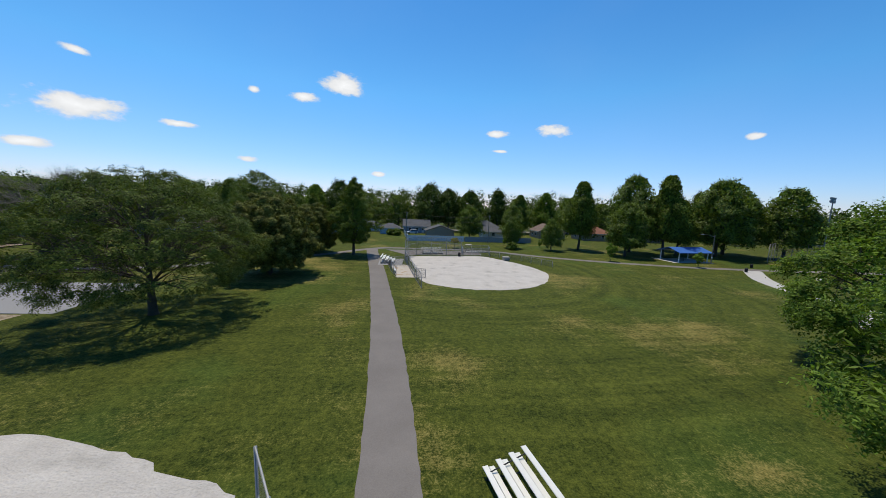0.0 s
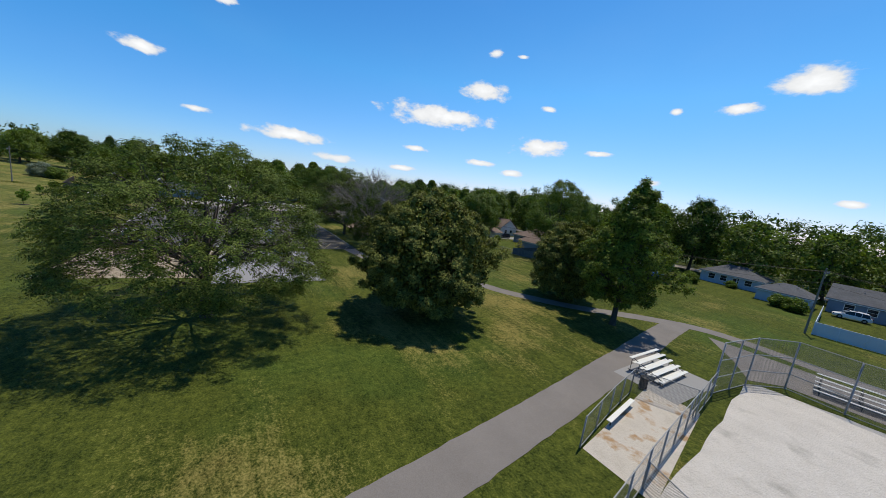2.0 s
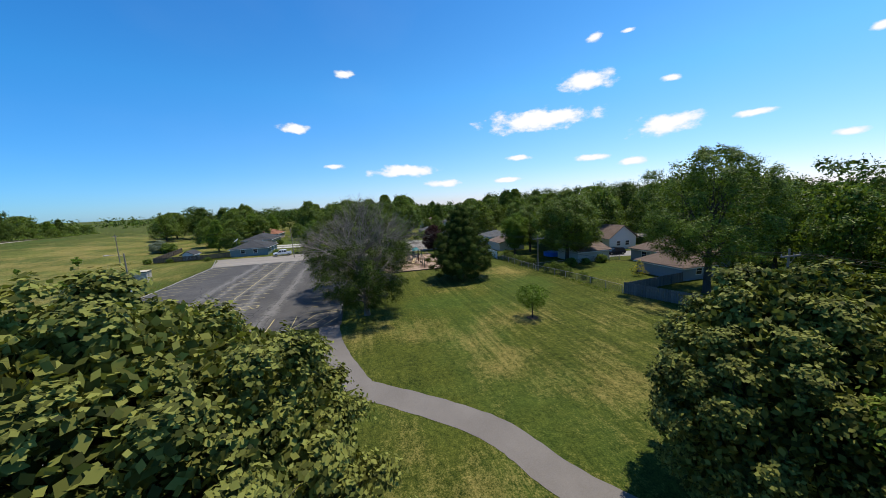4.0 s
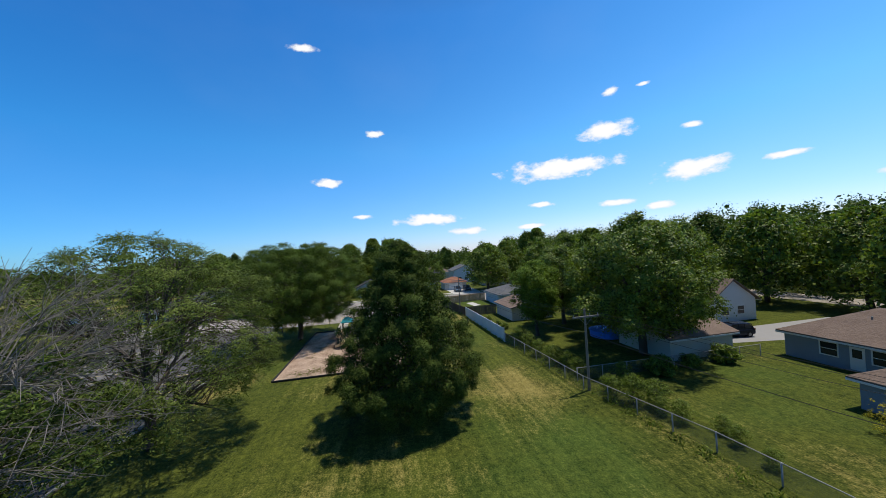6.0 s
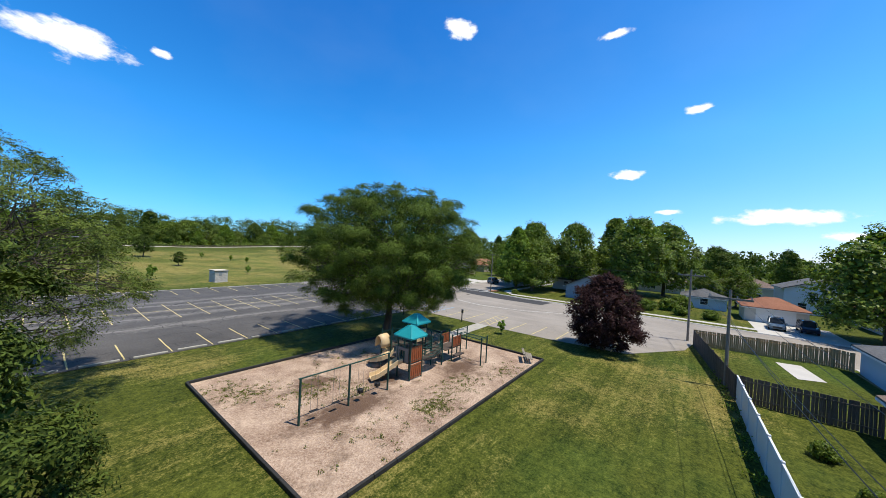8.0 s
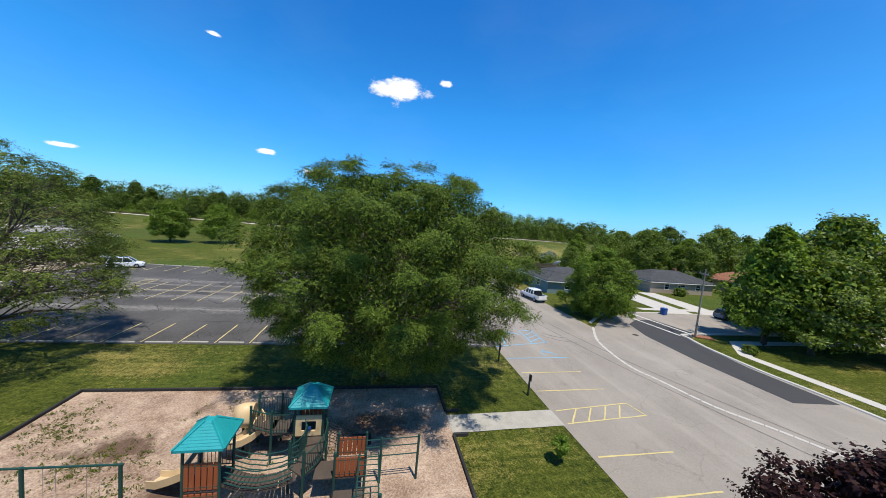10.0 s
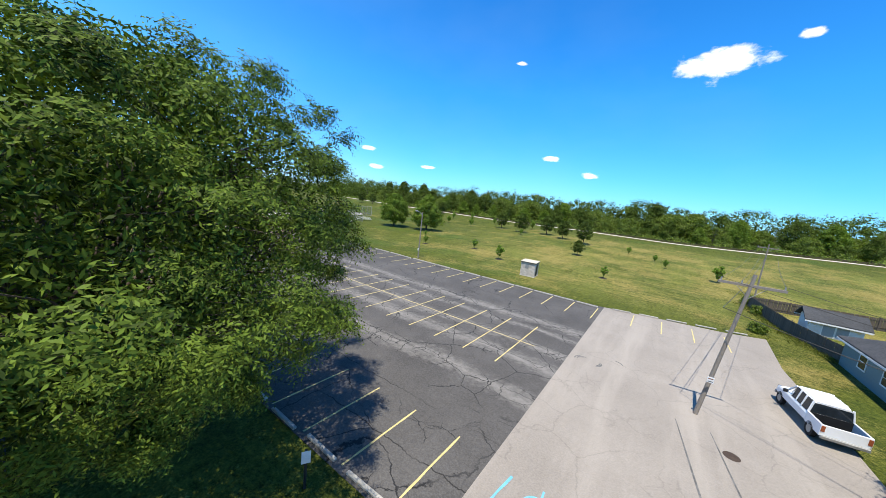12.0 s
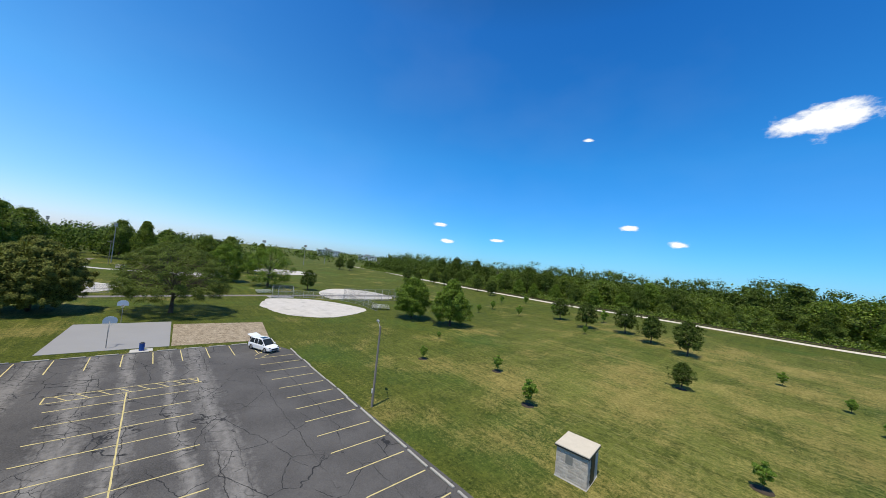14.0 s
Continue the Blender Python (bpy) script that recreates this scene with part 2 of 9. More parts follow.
def grass_material():
    """Mown park grass: clumps and blades, dry straw patches, and faint tracks of the mower."""
    mat = MATS["mown_grass"] = bpy.data.materials.new("mown_grass")
    mat.use_nodes = True
    add, link, calc, noise, span, mix, stretched = node_tools(mat)
    bsdf = mat.node_tree.nodes["Principled BSDF"]
    spot = stretched((1, 1, 1))
    fine, tuft = noise(spot, 9.0, 4, 0.75).outputs["Fac"], noise(spot, 2.6, 4, 0.7).outputs["Fac"]
    patch = noise(spot, 0.085, 7, 0.62).outputs["Fac"]
    lush = noise(spot, 0.05, 5, 0.6).outputs["Fac"]
    mower = noise(stretched((0.035, 1.15, 1), 24), 1.0, 5, 0.7).outputs["Fac"]
    cross = noise(stretched((0.9, 0.03, 1), 12), 1.0, 4, 0.7).outputs["Fac"]
    tone = calc("ADD", calc("MULTIPLY", calc("SUBTRACT", fine, 0.5), 2.6), calc("MULTIPLY", calc("SUBTRACT", tuft, 0.5), 2.2))
    tone = calc("ADD", tone, calc("MULTIPLY", calc("SUBTRACT", mower, 0.5), 0.7))
    tone = calc("ADD", tone, calc("MULTIPLY", calc("SUBTRACT", cross, 0.5), 0.6))
    tone = calc("ADD", tone, calc("MULTIPLY", calc("SUBTRACT", noise(spot, 0.42, 5, 0.65).outputs["Fac"], 0.5), 0.9))
    axes = add("ShaderNodeSeparateXYZ")
    link(spot, axes.inputs[0])
    # mown strip: long passes along the fence; ball field: rings round the infield
    passes = noise(stretched((0.012, 1.25, 1), 4), 1.0, 3, 0.6).outputs["Fac"]
    strip = calc("MULTIPLY", calc("MULTIPLY", span(axes.outputs[1], -44.0, -50.0), span(axes.outputs[1], -73.0, -69.0)), span(axes.outputs[0], -84.0, -74.0))
    tone = calc("ADD", tone, calc("MULTIPLY", strip, calc("MULTIPLY", calc("SUBTRACT", passes, 0.5), 1.0)))
    dx, dy = calc("ADD", axes.outputs[0], 121.0), calc("ADD", axes.outputs[1], 38.0)
    far = calc("SQRT", calc("ADD", calc("MULTIPLY", dx, dx), calc("MULTIPLY", dy, dy)))
    rings = add("ShaderNodeTexNoise")
    rings.noise_dimensions = "1D"
    rings.inputs["Scale"].default_value, rings.inputs["Detail"].default_value = 0.62, 3
    link(calc("ADD", far, calc("MULTIPLY", calc("SUBTRACT", patch, 0.5), 2.5)), rings.inputs["W"])
    field = calc("MULTIPLY", calc("MULTIPLY", span(far, 15.0, 20.0), span(far, 44.0, 62.0, 1.0, 0.0)), span(axes.outputs[0], -104.0, -110.0))
    tone = calc("ADD", tone, calc("MULTIPLY", field, calc("MULTIPLY", calc("SUBTRACT", rings.outputs["Fac"], 0.5), 0.6)))
    green = mix(span(tone, -0.55, 0.55), GRASS_DARK, GRASS_LIGHT)
    deep = mix(span(tone, -0.55, 0.55), (0.030, 0.070, 0.010), (0.085, 0.150, 0.026))
    green = mix(span(lush, 0.52, 0.66, 0.0, 0.5), green, deep)
    # thin, sunburnt turf on the open field, with pale wisps of cut grass
    wisp = noise(stretched((0.55, 2.1, 1), -18), 1.0, 7, 0.78).outputs["Fac"]
    east = calc("MULTIPLY", span(axes.outputs[0], -62.0, -14.0), calc("MULTIPLY", span(axes.outputs[1], 1.0, 14.0), span(axes.outputs[1], 70.0, 104.0, 1.0, -0.3)))
    clump = noise(spot, 0.19, 7, 0.7).outputs["Fac"]
    thin = mix(span(tone, -0.55, 0.55), (0.085, 0.100, 0.016), (0.225, 0.232, 0.052))
    green = mix(calc("MAXIMUM", calc("MULTIPLY", east, span(calc("ADD", lush, calc("MULTIPLY", calc("SUBTRACT", clump, 0.5), 0.5)), 0.36, 0.60, 0.9, 0.0)), 0.0), green, thin)
    green = mix(calc("MAXIMUM", calc("MULTIPLY", east, span(wisp, 0.55, 0.68, 0.0, 0.6)), 0.0), green, (0.36, 0.32, 0.115))
    # thin lines of cut grass left by the mower
    clip = noise(stretched((0.09, 3.4, 1), -12), 1.0, 4, 0.7).outputs["Fac"]
    swath = noise(stretched((2.8, 0.10, 1), 20), 1.0, 4, 0.7).outputs["Fac"]
    lines = calc("MULTIPLY", east, calc("MAXIMUM", span(clip, 0.55, 0.66, 0.0, 0.55), span(swath, 0.60, 0.70, 0.0, 0.4)))
    green = mix(calc("MULTIPLY", calc("MAXIMUM", lines, 0.0), span(fine, 0.40, 0.60)), green, (0.34, 0.295, 0.11))
    straw = mix(span(tone, -0.6, 0.6), (0.150, 0.120, 0.026), (0.370, 0.300, 0.098))
    dry = calc("ADD", patch, calc("MULTIPLY", calc("ADD", calc("SUBTRACT", tuft, 0.5), calc("SUBTRACT", mower, 0.5)), 0.26))
    dry = calc("ADD", dry, calc("MULTIPLY", calc("SUBTRACT", fine, 0.5), 0.5))
    worn = calc("MULTIPLY", calc("MULTIPLY", span(axes.outputs[0], -106.0, -94.0), span(axes.outputs[0], -76.0, -60.0, 1.0, 0.0)), calc("MULTIPLY", span(axes.outputs[1], -60.0, -46.0), span(axes.outputs[1], -26.0, -20.0, 1.0, -0.4)))
    dry = calc("ADD", dry, calc("MULTIPLY", worn, 0.085))
    dry = calc("ADD", dry, calc("MULTIPLY", strip, calc("ADD", 0.045, calc("MULTIPLY", calc("SUBTRACT", passes, 0.5), 0.16))))
    yard = calc("MULTIPLY", span(axes.outputs[1], -72.5, -76.0), span(axes.outputs[0], -80.0, -60.0))
    dry = calc("SUBTRACT", dry, calc("MULTIPLY", yard, 0.08))
    dry = calc("ADD", dry, calc("MULTIPLY", east, 0.108))
    link(mix(span(dry, 0.565, 0.72, 0.0, 0.8), green, straw), bsdf.inputs["Base Color"])
    bsdf.inputs["Roughness"].default_value, bsdf.inputs["Specular IOR Level"].default_value = 0.95, 0.15
    relief = add("ShaderNodeBump")
    relief.inputs["Strength"].default_value, relief.inputs["Distance"].default_value = 0.9, 0.10
    link(calc("ADD", fine, calc("MULTIPLY", tuft, 1.5)), relief.inputs["Height"])
    link(relief.outputs[0], bsdf.inputs["Normal"])
    return mat


def paved(name, dark, light, streak, crack, bands=(), lane=None, seams=()):
    """Worn asphalt: grain, pale worn bands along x at the given y, opened seams, and a net of cracks, closer in the bands."""
    mat = surface(name, dark, light, size=6, grain=0.07, rough=0.9, bump=0.3, contrast=0.30)
    add, link, calc, noise, span, mix, stretched = node_tools(mat)
    bsdf = mat.node_tree.nodes["Principled BSDF"]
    colour = bsdf.inputs["Base Color"].links[0].from_socket
    spot = stretched((1, 1, 1))
    axes = add("ShaderNodeSeparateXYZ")
    link(spot, axes.inputs[0])
    fray = noise(stretched((0.16, 0.9, 1)), 1.0, 8, 0.72).outputs["Fac"]
    mottle = noise(spot, 2.2, 8, 0.7).outputs["Fac"]
    sway = calc("MULTIPLY", calc("SUBTRACT", noise(spot, 0.09, 3).outputs["Fac"], 0.5), 3.0)
    worn = None
    for y, half in bands:
        near = calc("SUBTRACT", 1.0, calc("DIVIDE", calc("ABSOLUTE", calc("SUBTRACT", calc("ADD", axes.outputs[1], sway), y)), half))
        worn = near if worn is None else calc("MAXIMUM", worn, near)
    if bands:
        worn = calc("MAXIMUM", worn, -0.35)
        pale = calc("ADD", worn, calc("MULTIPLY", calc("SUBTRACT", fray, 0.5), 2.2))
        pale = calc("ADD", pale, calc("MULTIPLY", calc("SUBTRACT", mottle, 0.5), 2.6))
        colour = mix(span(pale, 0.05, 1.3, 0.0, 0.80), colour, streak)
    if lane:
        tracks = noise(stretched((0.34, 0.03, 1)), 1.0, 8, 0.65).outputs["Fac"]
        colour = mix(span(tracks, 0.50, 0.72, 0.0, 0.8), colour, streak)
        stain = noise(spot, 0.16, 8, 0.7).outputs["Fac"]
        colour = mix(span(stain, 0.56, 0.74, 0.0, 0.55), colour, dark)
    if seams:
        # paving seams that have opened here and there
        waver = calc("MULTIPLY", calc("SUBTRACT", noise(stretched((0.55, 0.05, 1)), 1.0, 6, 0.7).outputs["Fac"], 0.5), 0.9)
        split = None
        for y in seams:
            gap = calc("ABSOLUTE", calc("SUBTRACT", calc("ADD", axes.outputs[1], waver), y))
            split = gap if split is None else calc("MINIMUM", split, gap)
        shown = span(noise(stretched((0.10, 0.35, 1)), 1.0, 4).outputs["Fac"], 0.46, 0.56, 0.0, 0.9)
        colour = mix(calc("MULTIPLY", span(split, 0.015, 0.045, 1.0, 0.0), shown), colour, (0.020, 0.019, 0.018))
    bent = add("ShaderNodeMix")
    bent.data_type, bent.blend_type = "RGBA", "LINEAR_LIGHT"
    bent.inputs["Factor"].default_value = 0.55
    link(spot, bent.inputs["A"])
    link(noise(spot, 0.5, 6).outputs["Color"], bent.inputs["B"])
    for scale, width, gate in ((0.26, 0.0075, 0.44), (0.62, 0.011, 0.55)):
        cells = add("ShaderNodeTexVoronoi")
        cells.feature = "DISTANCE_TO_EDGE"
        cells.inputs["Scale"].default_value = scale
        link(bent.outputs["Result"], cells.inputs["Vector"])
        line = span(cells.outputs["Distance"], width * 0.45, width * 1.3, 1.0, 0.0)
        where = noise(spot, 0.13 + scale * 0.1, 3).outputs["Fac"]
        if bands:
            where = calc("ADD", where, calc("MULTIPLY", worn, 0.14))
        line = calc("MULTIPLY", line, span(where, gate - 0.02, gate + 0.05, 0.0, crack))
        colour = mix(line, colour, (0.018, 0.018, 0.019))
    link(colour, bsdf.inputs["Base Color"])
    return mat


def scuffed(mat, places, soil):
    """Ragged bare patches, x, y and half widths, where feet have worn through to damp soil."""
    add, link, calc, noise, span, mix, stretched = node_tools(mat)
    bsdf = mat.node_tree.nodes["Principled BSDF"]
    colour = bsdf.inputs["Base Color"].links[0].from_socket
    spot = stretched((1, 1, 1))
    axes = add("ShaderNodeSeparateXYZ")
    link(spot, axes.inputs[0])
    worn = None
    for x, y, rx, ry in places:
        dx, dy = calc("DIVIDE", calc("SUBTRACT", axes.outputs[0], x), rx), calc("DIVIDE", calc("SUBTRACT", axes.outputs[1], y), ry)
        near = calc("SUBTRACT", 1.0, calc("SQRT", calc("ADD", calc("MULTIPLY", dx, dx), calc("MULTIPLY", dy, dy))))
        worn = near if worn is None else calc("MAXIMUM", worn, near)
    ragged = calc("ADD", worn, calc("MULTIPLY", calc("SUBTRACT", noise(spot, 1.3, 8, 0.72).outputs["Fac"], 0.5), 2.4))
    link(mix(span(ragged, -0.2, 0.5, 0.0, 0.9), colour, soil), bsdf.inputs["Base Color"])


GRASS_DARK, GRASS_LIGHT = (0.019, 0.033, 0.003), (0.126, 0.144, 0.021)
GRASS = grass_material()
BROWN_MULCH = surface("brown_mulch", (0.03, 0.022, 0.014), (0.085, 0.062, 0.04), size=0.5, grain=0.06, rough=0.95, bump=0.8)
ASPHALT = paved("old_asphalt", (0.052, 0.049, 0.046), (0.128, 0.121, 0.114), (0.255, 0.240, 0.220), 0.95, bands=((-11.3, 1.35), (-13.9, 0.7), (-17.4, 0.9), (-20.4, 1.3), (-25.0, 1.2)), seams=(-3.2, -6.3, -10.6, -11.9, -13.8, -17.0, -20.0, -21.0, -24.6, -25.6, -29.2, -32.4))
GREY_LOT = paved("grey_asphalt", (0.232, 0.207, 0.180), (0.332, 0.298, 0.260), (0.372, 0.335, 0.292), 0.16, lane="y")
NEW_ASPHALT = surface("new_asphalt", (0.045, 0.045, 0.047), (0.062, 0.062, 0.065), size=4, grain=0.04, bump=0.3)
PATH_ASPHALT = surface("path_asphalt", (0.150, 0.134, 0.120), (0.245, 0.222, 0.202), size=3, grain=0.05, rough=0.92, bump=0.3, contrast=0.45)
CONCRETE = surface("concrete", (0.42, 0.40, 0.37), (0.56, 0.54, 0.50), size=1.5, grain=0.04, rough=0.9, bump=0.2)
WORN_CONCRETE = surface("worn_concrete", (0.25, 0.235, 0.205), (0.50, 0.475, 0.42), size=0.9, grain=0.04, rough=0.92, bump=0.4, contrast=0.5, object_random=0.3)
COURT = surface("court_concrete", (0.25, 0.245, 0.24), (0.31, 0.305, 0.30), size=5, grain=0.05, bump=0.2, contrast=0.6)
LIMESTONE = surface("white_screenings", (0.47, 0.435, 0.39), (0.63, 0.59, 0.535), size=2.2, grain=0.12, rough=0.97, bump=0.9, contrast=0.34, spots=((0.36, 0.335, 0.295), 2.6, 0.56, 0.74))
CHIPS = surface("wood_chips", (0.23, 0.148, 0.102), (0.57, 0.43, 0.325), size=2.2, grain=0.085, rough=0.95, bump=1.0, contrast=0.25, spots=((0.13, 0.085, 0.055), 2.6, 0.56, 0.72))
scuffed(CHIPS, ((-24.2, -52.0, 3.6, 1.3), (-20.2, -50.4, 1.5, 1.2), (-24.0, -47.6, 1.6, 1.1), (-14.4, -53.0, 2.2, 1.4), (-17.6, -47.2, 1.4, 1.2), (-12.0, -46.6, 2.6, 1.3)), (0.105, 0.060, 0.038))
SAND = surface("gravel_sand", (0.20, 0.15, 0.095), (0.47, 0.39, 0.28), size=0.9, grain=0.22, rough=0.97, bump=1.0, contrast=0.22, spots=((0.12, 0.09, 0.055), 0.5, 0.60, 0.72))
TRAIL_STONE = surface("trail_screenings", (0.52, 0.46, 0.36), (0.70, 0.63, 0.51), size=3, grain=0.09, rough=0.97, bump=0.4, contrast=0.45)
WOODS_LEAF = leaf_material("woodland_leaves", (0.012, 0.025, 0.004), (0.130, 0.182, 0.030), 0.2, 0.1, 0.55)
DUGOUT_DUST = surface("dusty_screenings", (0.40, 0.355, 0.295), (0.60, 0.555, 0.49), size=1.5, grain=0.08, rough=0.97, bump=0.6, contrast=0.4, spots=((0.36, 0.235, 0.125), 1.5, 0.53, 0.63))
YELLOW_PAINT = surface("yellow_line_paint", (0.42, 0.34, 0.13), (0.72, 0.61, 0.29), size=0.5, grain=0.05, bump=0.1, contrast=0.6)
WHITE_PAINT = surface("white_line_paint", (0.55, 0.55, 0.53), (0.78, 0.78, 0.75), size=0.6, grain=0.05, bump=0.1)
BLUE_PAINT = surface("blue_line_paint", (0.10, 0.36, 0.60), (0.22, 0.52, 0.78), size=0.6, grain=0.05, bump=0.1)
BARK = surface("bark", (0.045, 0.036, 0.028), (0.13, 0.105, 0.082), size=0.5, grain=0.05, rough=0.95, bump=0.9, stretch=(1, 1, 0.3))
GREY_BARK = surface("grey_bark", (0.10, 0.088, 0.075), (0.30, 0.265, 0.23), size=0.5, grain=0.05, rough=0.95, bump=0.8, stretch=(1, 1, 0.3))
MAPLE = leaf_material("maple_leaves", (0.014, 0.025, 0.004), (0.210, 0.272, 0.040), 0.26, 0.12, 0.6)
MAPLE_SEED = leaf_material("maple_leaves_with_seed", (0.011, 0.019, 0.003), (0.255, 0.268, 0.062), 0.16, 0.10, 0.6)
LOCUST = leaf_material("locust_leaves", (0.008, 0.017, 0.003), (0.132, 0.194, 0.024), 0.15)
LOCUST_THIN = leaf_material("thin_locust_leaves", (0.015, 0.027, 0.005), (0.172, 0.218, 0.040), 0.20)
ASH = leaf_material("ash_leaves", (0.009, 0.019, 0.004), (0.098, 0.138, 0.026), 0.12, 0.05, 0.6)
BRIGHT = leaf_material("bright_leaves", (0.025, 0.049, 0.006), (0.199, 0.290, 0.041), 0.36)
PURPLE = leaf_material("purple_leaves", (0.014, 0.006, 0.008), (0.075, 0.034, 0.034))
YELLOW_LEAF = leaf_material("yellow_green_leaves", (0.136, 0.127, 0.013), (0.600, 0.503, 0.066), 0.36)
GREEN = leaf_material("green_leaves", (0.019, 0.036, 0.004), (0.204, 0.273, 0.039), 0.3, 0.25, 0.5)
GALVANISED = surface("galvanised_steel", (0.25, 0.25, 0.245), (0.40, 0.40, 0.39), size=0.5, grain=0.02, rough=0.55, bump=0.05, metal=0.55)
ALUMINIUM = surface("aluminium", (0.66, 0.65, 0.60), (0.80, 0.79, 0.74), size=0.8, grain=0.02, rough=0.5, bump=0.05, metal=0.25)
DARK_STEEL = surface("dark_painted_steel", (0.015, 0.018, 0.018), (0.035, 0.04, 0.04), size=0.5, grain=0.02, rough=0.5, bump=0.05)
POLE_WOOD = surface("weathered_pole_wood", (0.155, 0.130, 0.105), (0.33, 0.29, 0.245), size=0.6, grain=0.03, rough=0.9, bump=0.5, stretch=(1, 1, 0.12))
BLADE = leaf_material("grass_blades", (0.050, 0.068, 0.010), (0.150, 0.165, 0.030), 0.3)
SAPLING_LEAF = leaf_material("sapling_leaves", (0.090, 0.150, 0.024), (0.250, 0.360, 0.060), 0.45)
PALE_LEAF = leaf_material("pale_grey_leaves", (0.10, 0.13, 0.08), (0.30, 0.33, 0.24), 0.25)

# ---------------------------------------------------------------- building blocks
def rise(x, y):
    """Height of the ground: flat, with the field to the north climbing to the trail's bank."""
    def step(a, b, v):
        v = min(1.0, max(0.0, (v - a) / (b - a)))
        return v * v * (3 - 2 * v)
    east = step(-72, -25, x)
    up = east * 3.0 * step(4, 112, y) * (1.0 + 0.75 * step(0, 75, x)) + (1 - east) * 2.2 * step(60, 115, y)
    return up - 1.8 * step(124, 150, y)


def mesh_from(name, verts, faces, mat, smooth=False):
    me = bpy.data.meshes.new(name)
    me.from_pydata(verts, [], faces)
    if mat:
        me.materials.append(mat)
    if smooth:
        me.polygons.foreach_set("use_smooth", [True] * len(me.polygons))
    me.update()
    return me


def part(name, bm, mat, parent=None, label="", smooth=False):
    """Links a bmesh as one mesh object under a thing or under a part."""
    me = bpy.data.meshes.new(name)
    bm.normal_update()
    bm.to_mesh(me)
    bm.free()
    me.materials.append(mat)
    if smooth:
        me.polygons.foreach_set("use_smooth", [True] * len(me.polygons))
    ob = new(name, me)
    if parent:
        ob.parent = parent
    if label:
        tagged(ob, label)
    return ob


def thing(name, label, category, at=(0, 0, 0), turn=0.0, group="", kind=""):
    ob = new(name)
    ob.empty_display_size = 0.2
    ob.matrix_world = pose(*at, 0, 0, turn)
    return tagged(ob, label, category, group, kind)


def box(bm, x0, y0, z0, x1, y1, z1, bevel=0.0, m=None):
    vs = [bm.verts.new((x, y, z)) for z in (z0, z1) for y in (y0, y1) for x in (x0, x1)]
    fs = [bm.faces.new([vs[i] for i in f]) for f in ((0, 2, 3, 1), (4, 5, 7, 6), (0, 1, 5, 4), (1, 3, 7, 5), (3, 2, 6, 7), (2, 0, 4, 6))]
    if bevel:
        made = bmesh.ops.bevel(bm, geom=list({e for f in fs for e in f.edges}), offset=bevel, segments=1, affect="EDGES")
        vs = list({v for f in made["faces"] for v in f.verts} | {v for v in vs if v.is_valid})
    if m is not None:
        bmesh.ops.transform(bm, matrix=m, verts=vs)
    return vs


def tube(bm, a, b, r0, r1=None, sides=8, caps=True):
    a, b = Vector(a), Vector(b)
    r1 = r0 if r1 is None else r1
    q = (b - a).to_track_quat("Z", "Y")
    rings = []
    for p, r in ((a, r0), (b, r1)):
        rings.append([bm.verts.new(p + q @ Vector((r * math.cos(t), r * math.sin(t), 0))) for t in (2 * math.pi * i / sides for i in range(sides))])
    for i in range(sides):
        j = (i + 1) % sides
        bm.faces.new((rings[0][i], rings[0][j], rings[1][j], rings[1][i]))
    if caps:
        bm.faces.new(rings[0][::-1])
        bm.faces.new(rings[1])


def bent_tube(bm, points, radius, sides=8):
    points = [Vector(p) for p in points]
    verts, faces = [], []
    limb(verts, faces, points, [radius] * len(points), sides)
    made = [bm.verts.new(v) for v in verts]
    for f in faces:
        bm.faces.new([made[i] for i in f])
    bm.faces.new(made[:sides][::-1])
    bm.faces.new(made[-sides:])


def boxes(*rows, bevel=0.0):
    bm = bmesh.new()
    for r in rows:
        box(bm, *r, bevel=bevel)
    return bm


def tubes(*rows, sides=8):
    bm = bmesh.new()
    for r in rows:
        tube(bm, *r, sides=sides)
    return bm


def sheet(name, outline, z, mat, label, category, thick=0.0, drape=False):
    """A flat piece of the ground from its outline; drape lays it on the ground's slope."""
    bm = bmesh.new()
    vs = [bm.verts.new((x, y, z + (rise(x, y) if drape else 0))) for x, y in outline]
    face = bm.faces.new(vs)
    bm.normal_update()
    if face.normal.z < 0:
        face.normal_flip()
    if thick:
        made = bmesh.ops.extrude_face_region(bm, geom=[face])
        bmesh.ops.translate(bm, vec=(0, 0, -thick), verts=[v for v in made["geom"] if isinstance(v, bmesh.types.BMVert)])
        bmesh.ops.recalc_face_normals(bm, faces=bm.faces)
    ob = part(name, bm, mat)
    return tagged(ob, label, category, kind="structure")


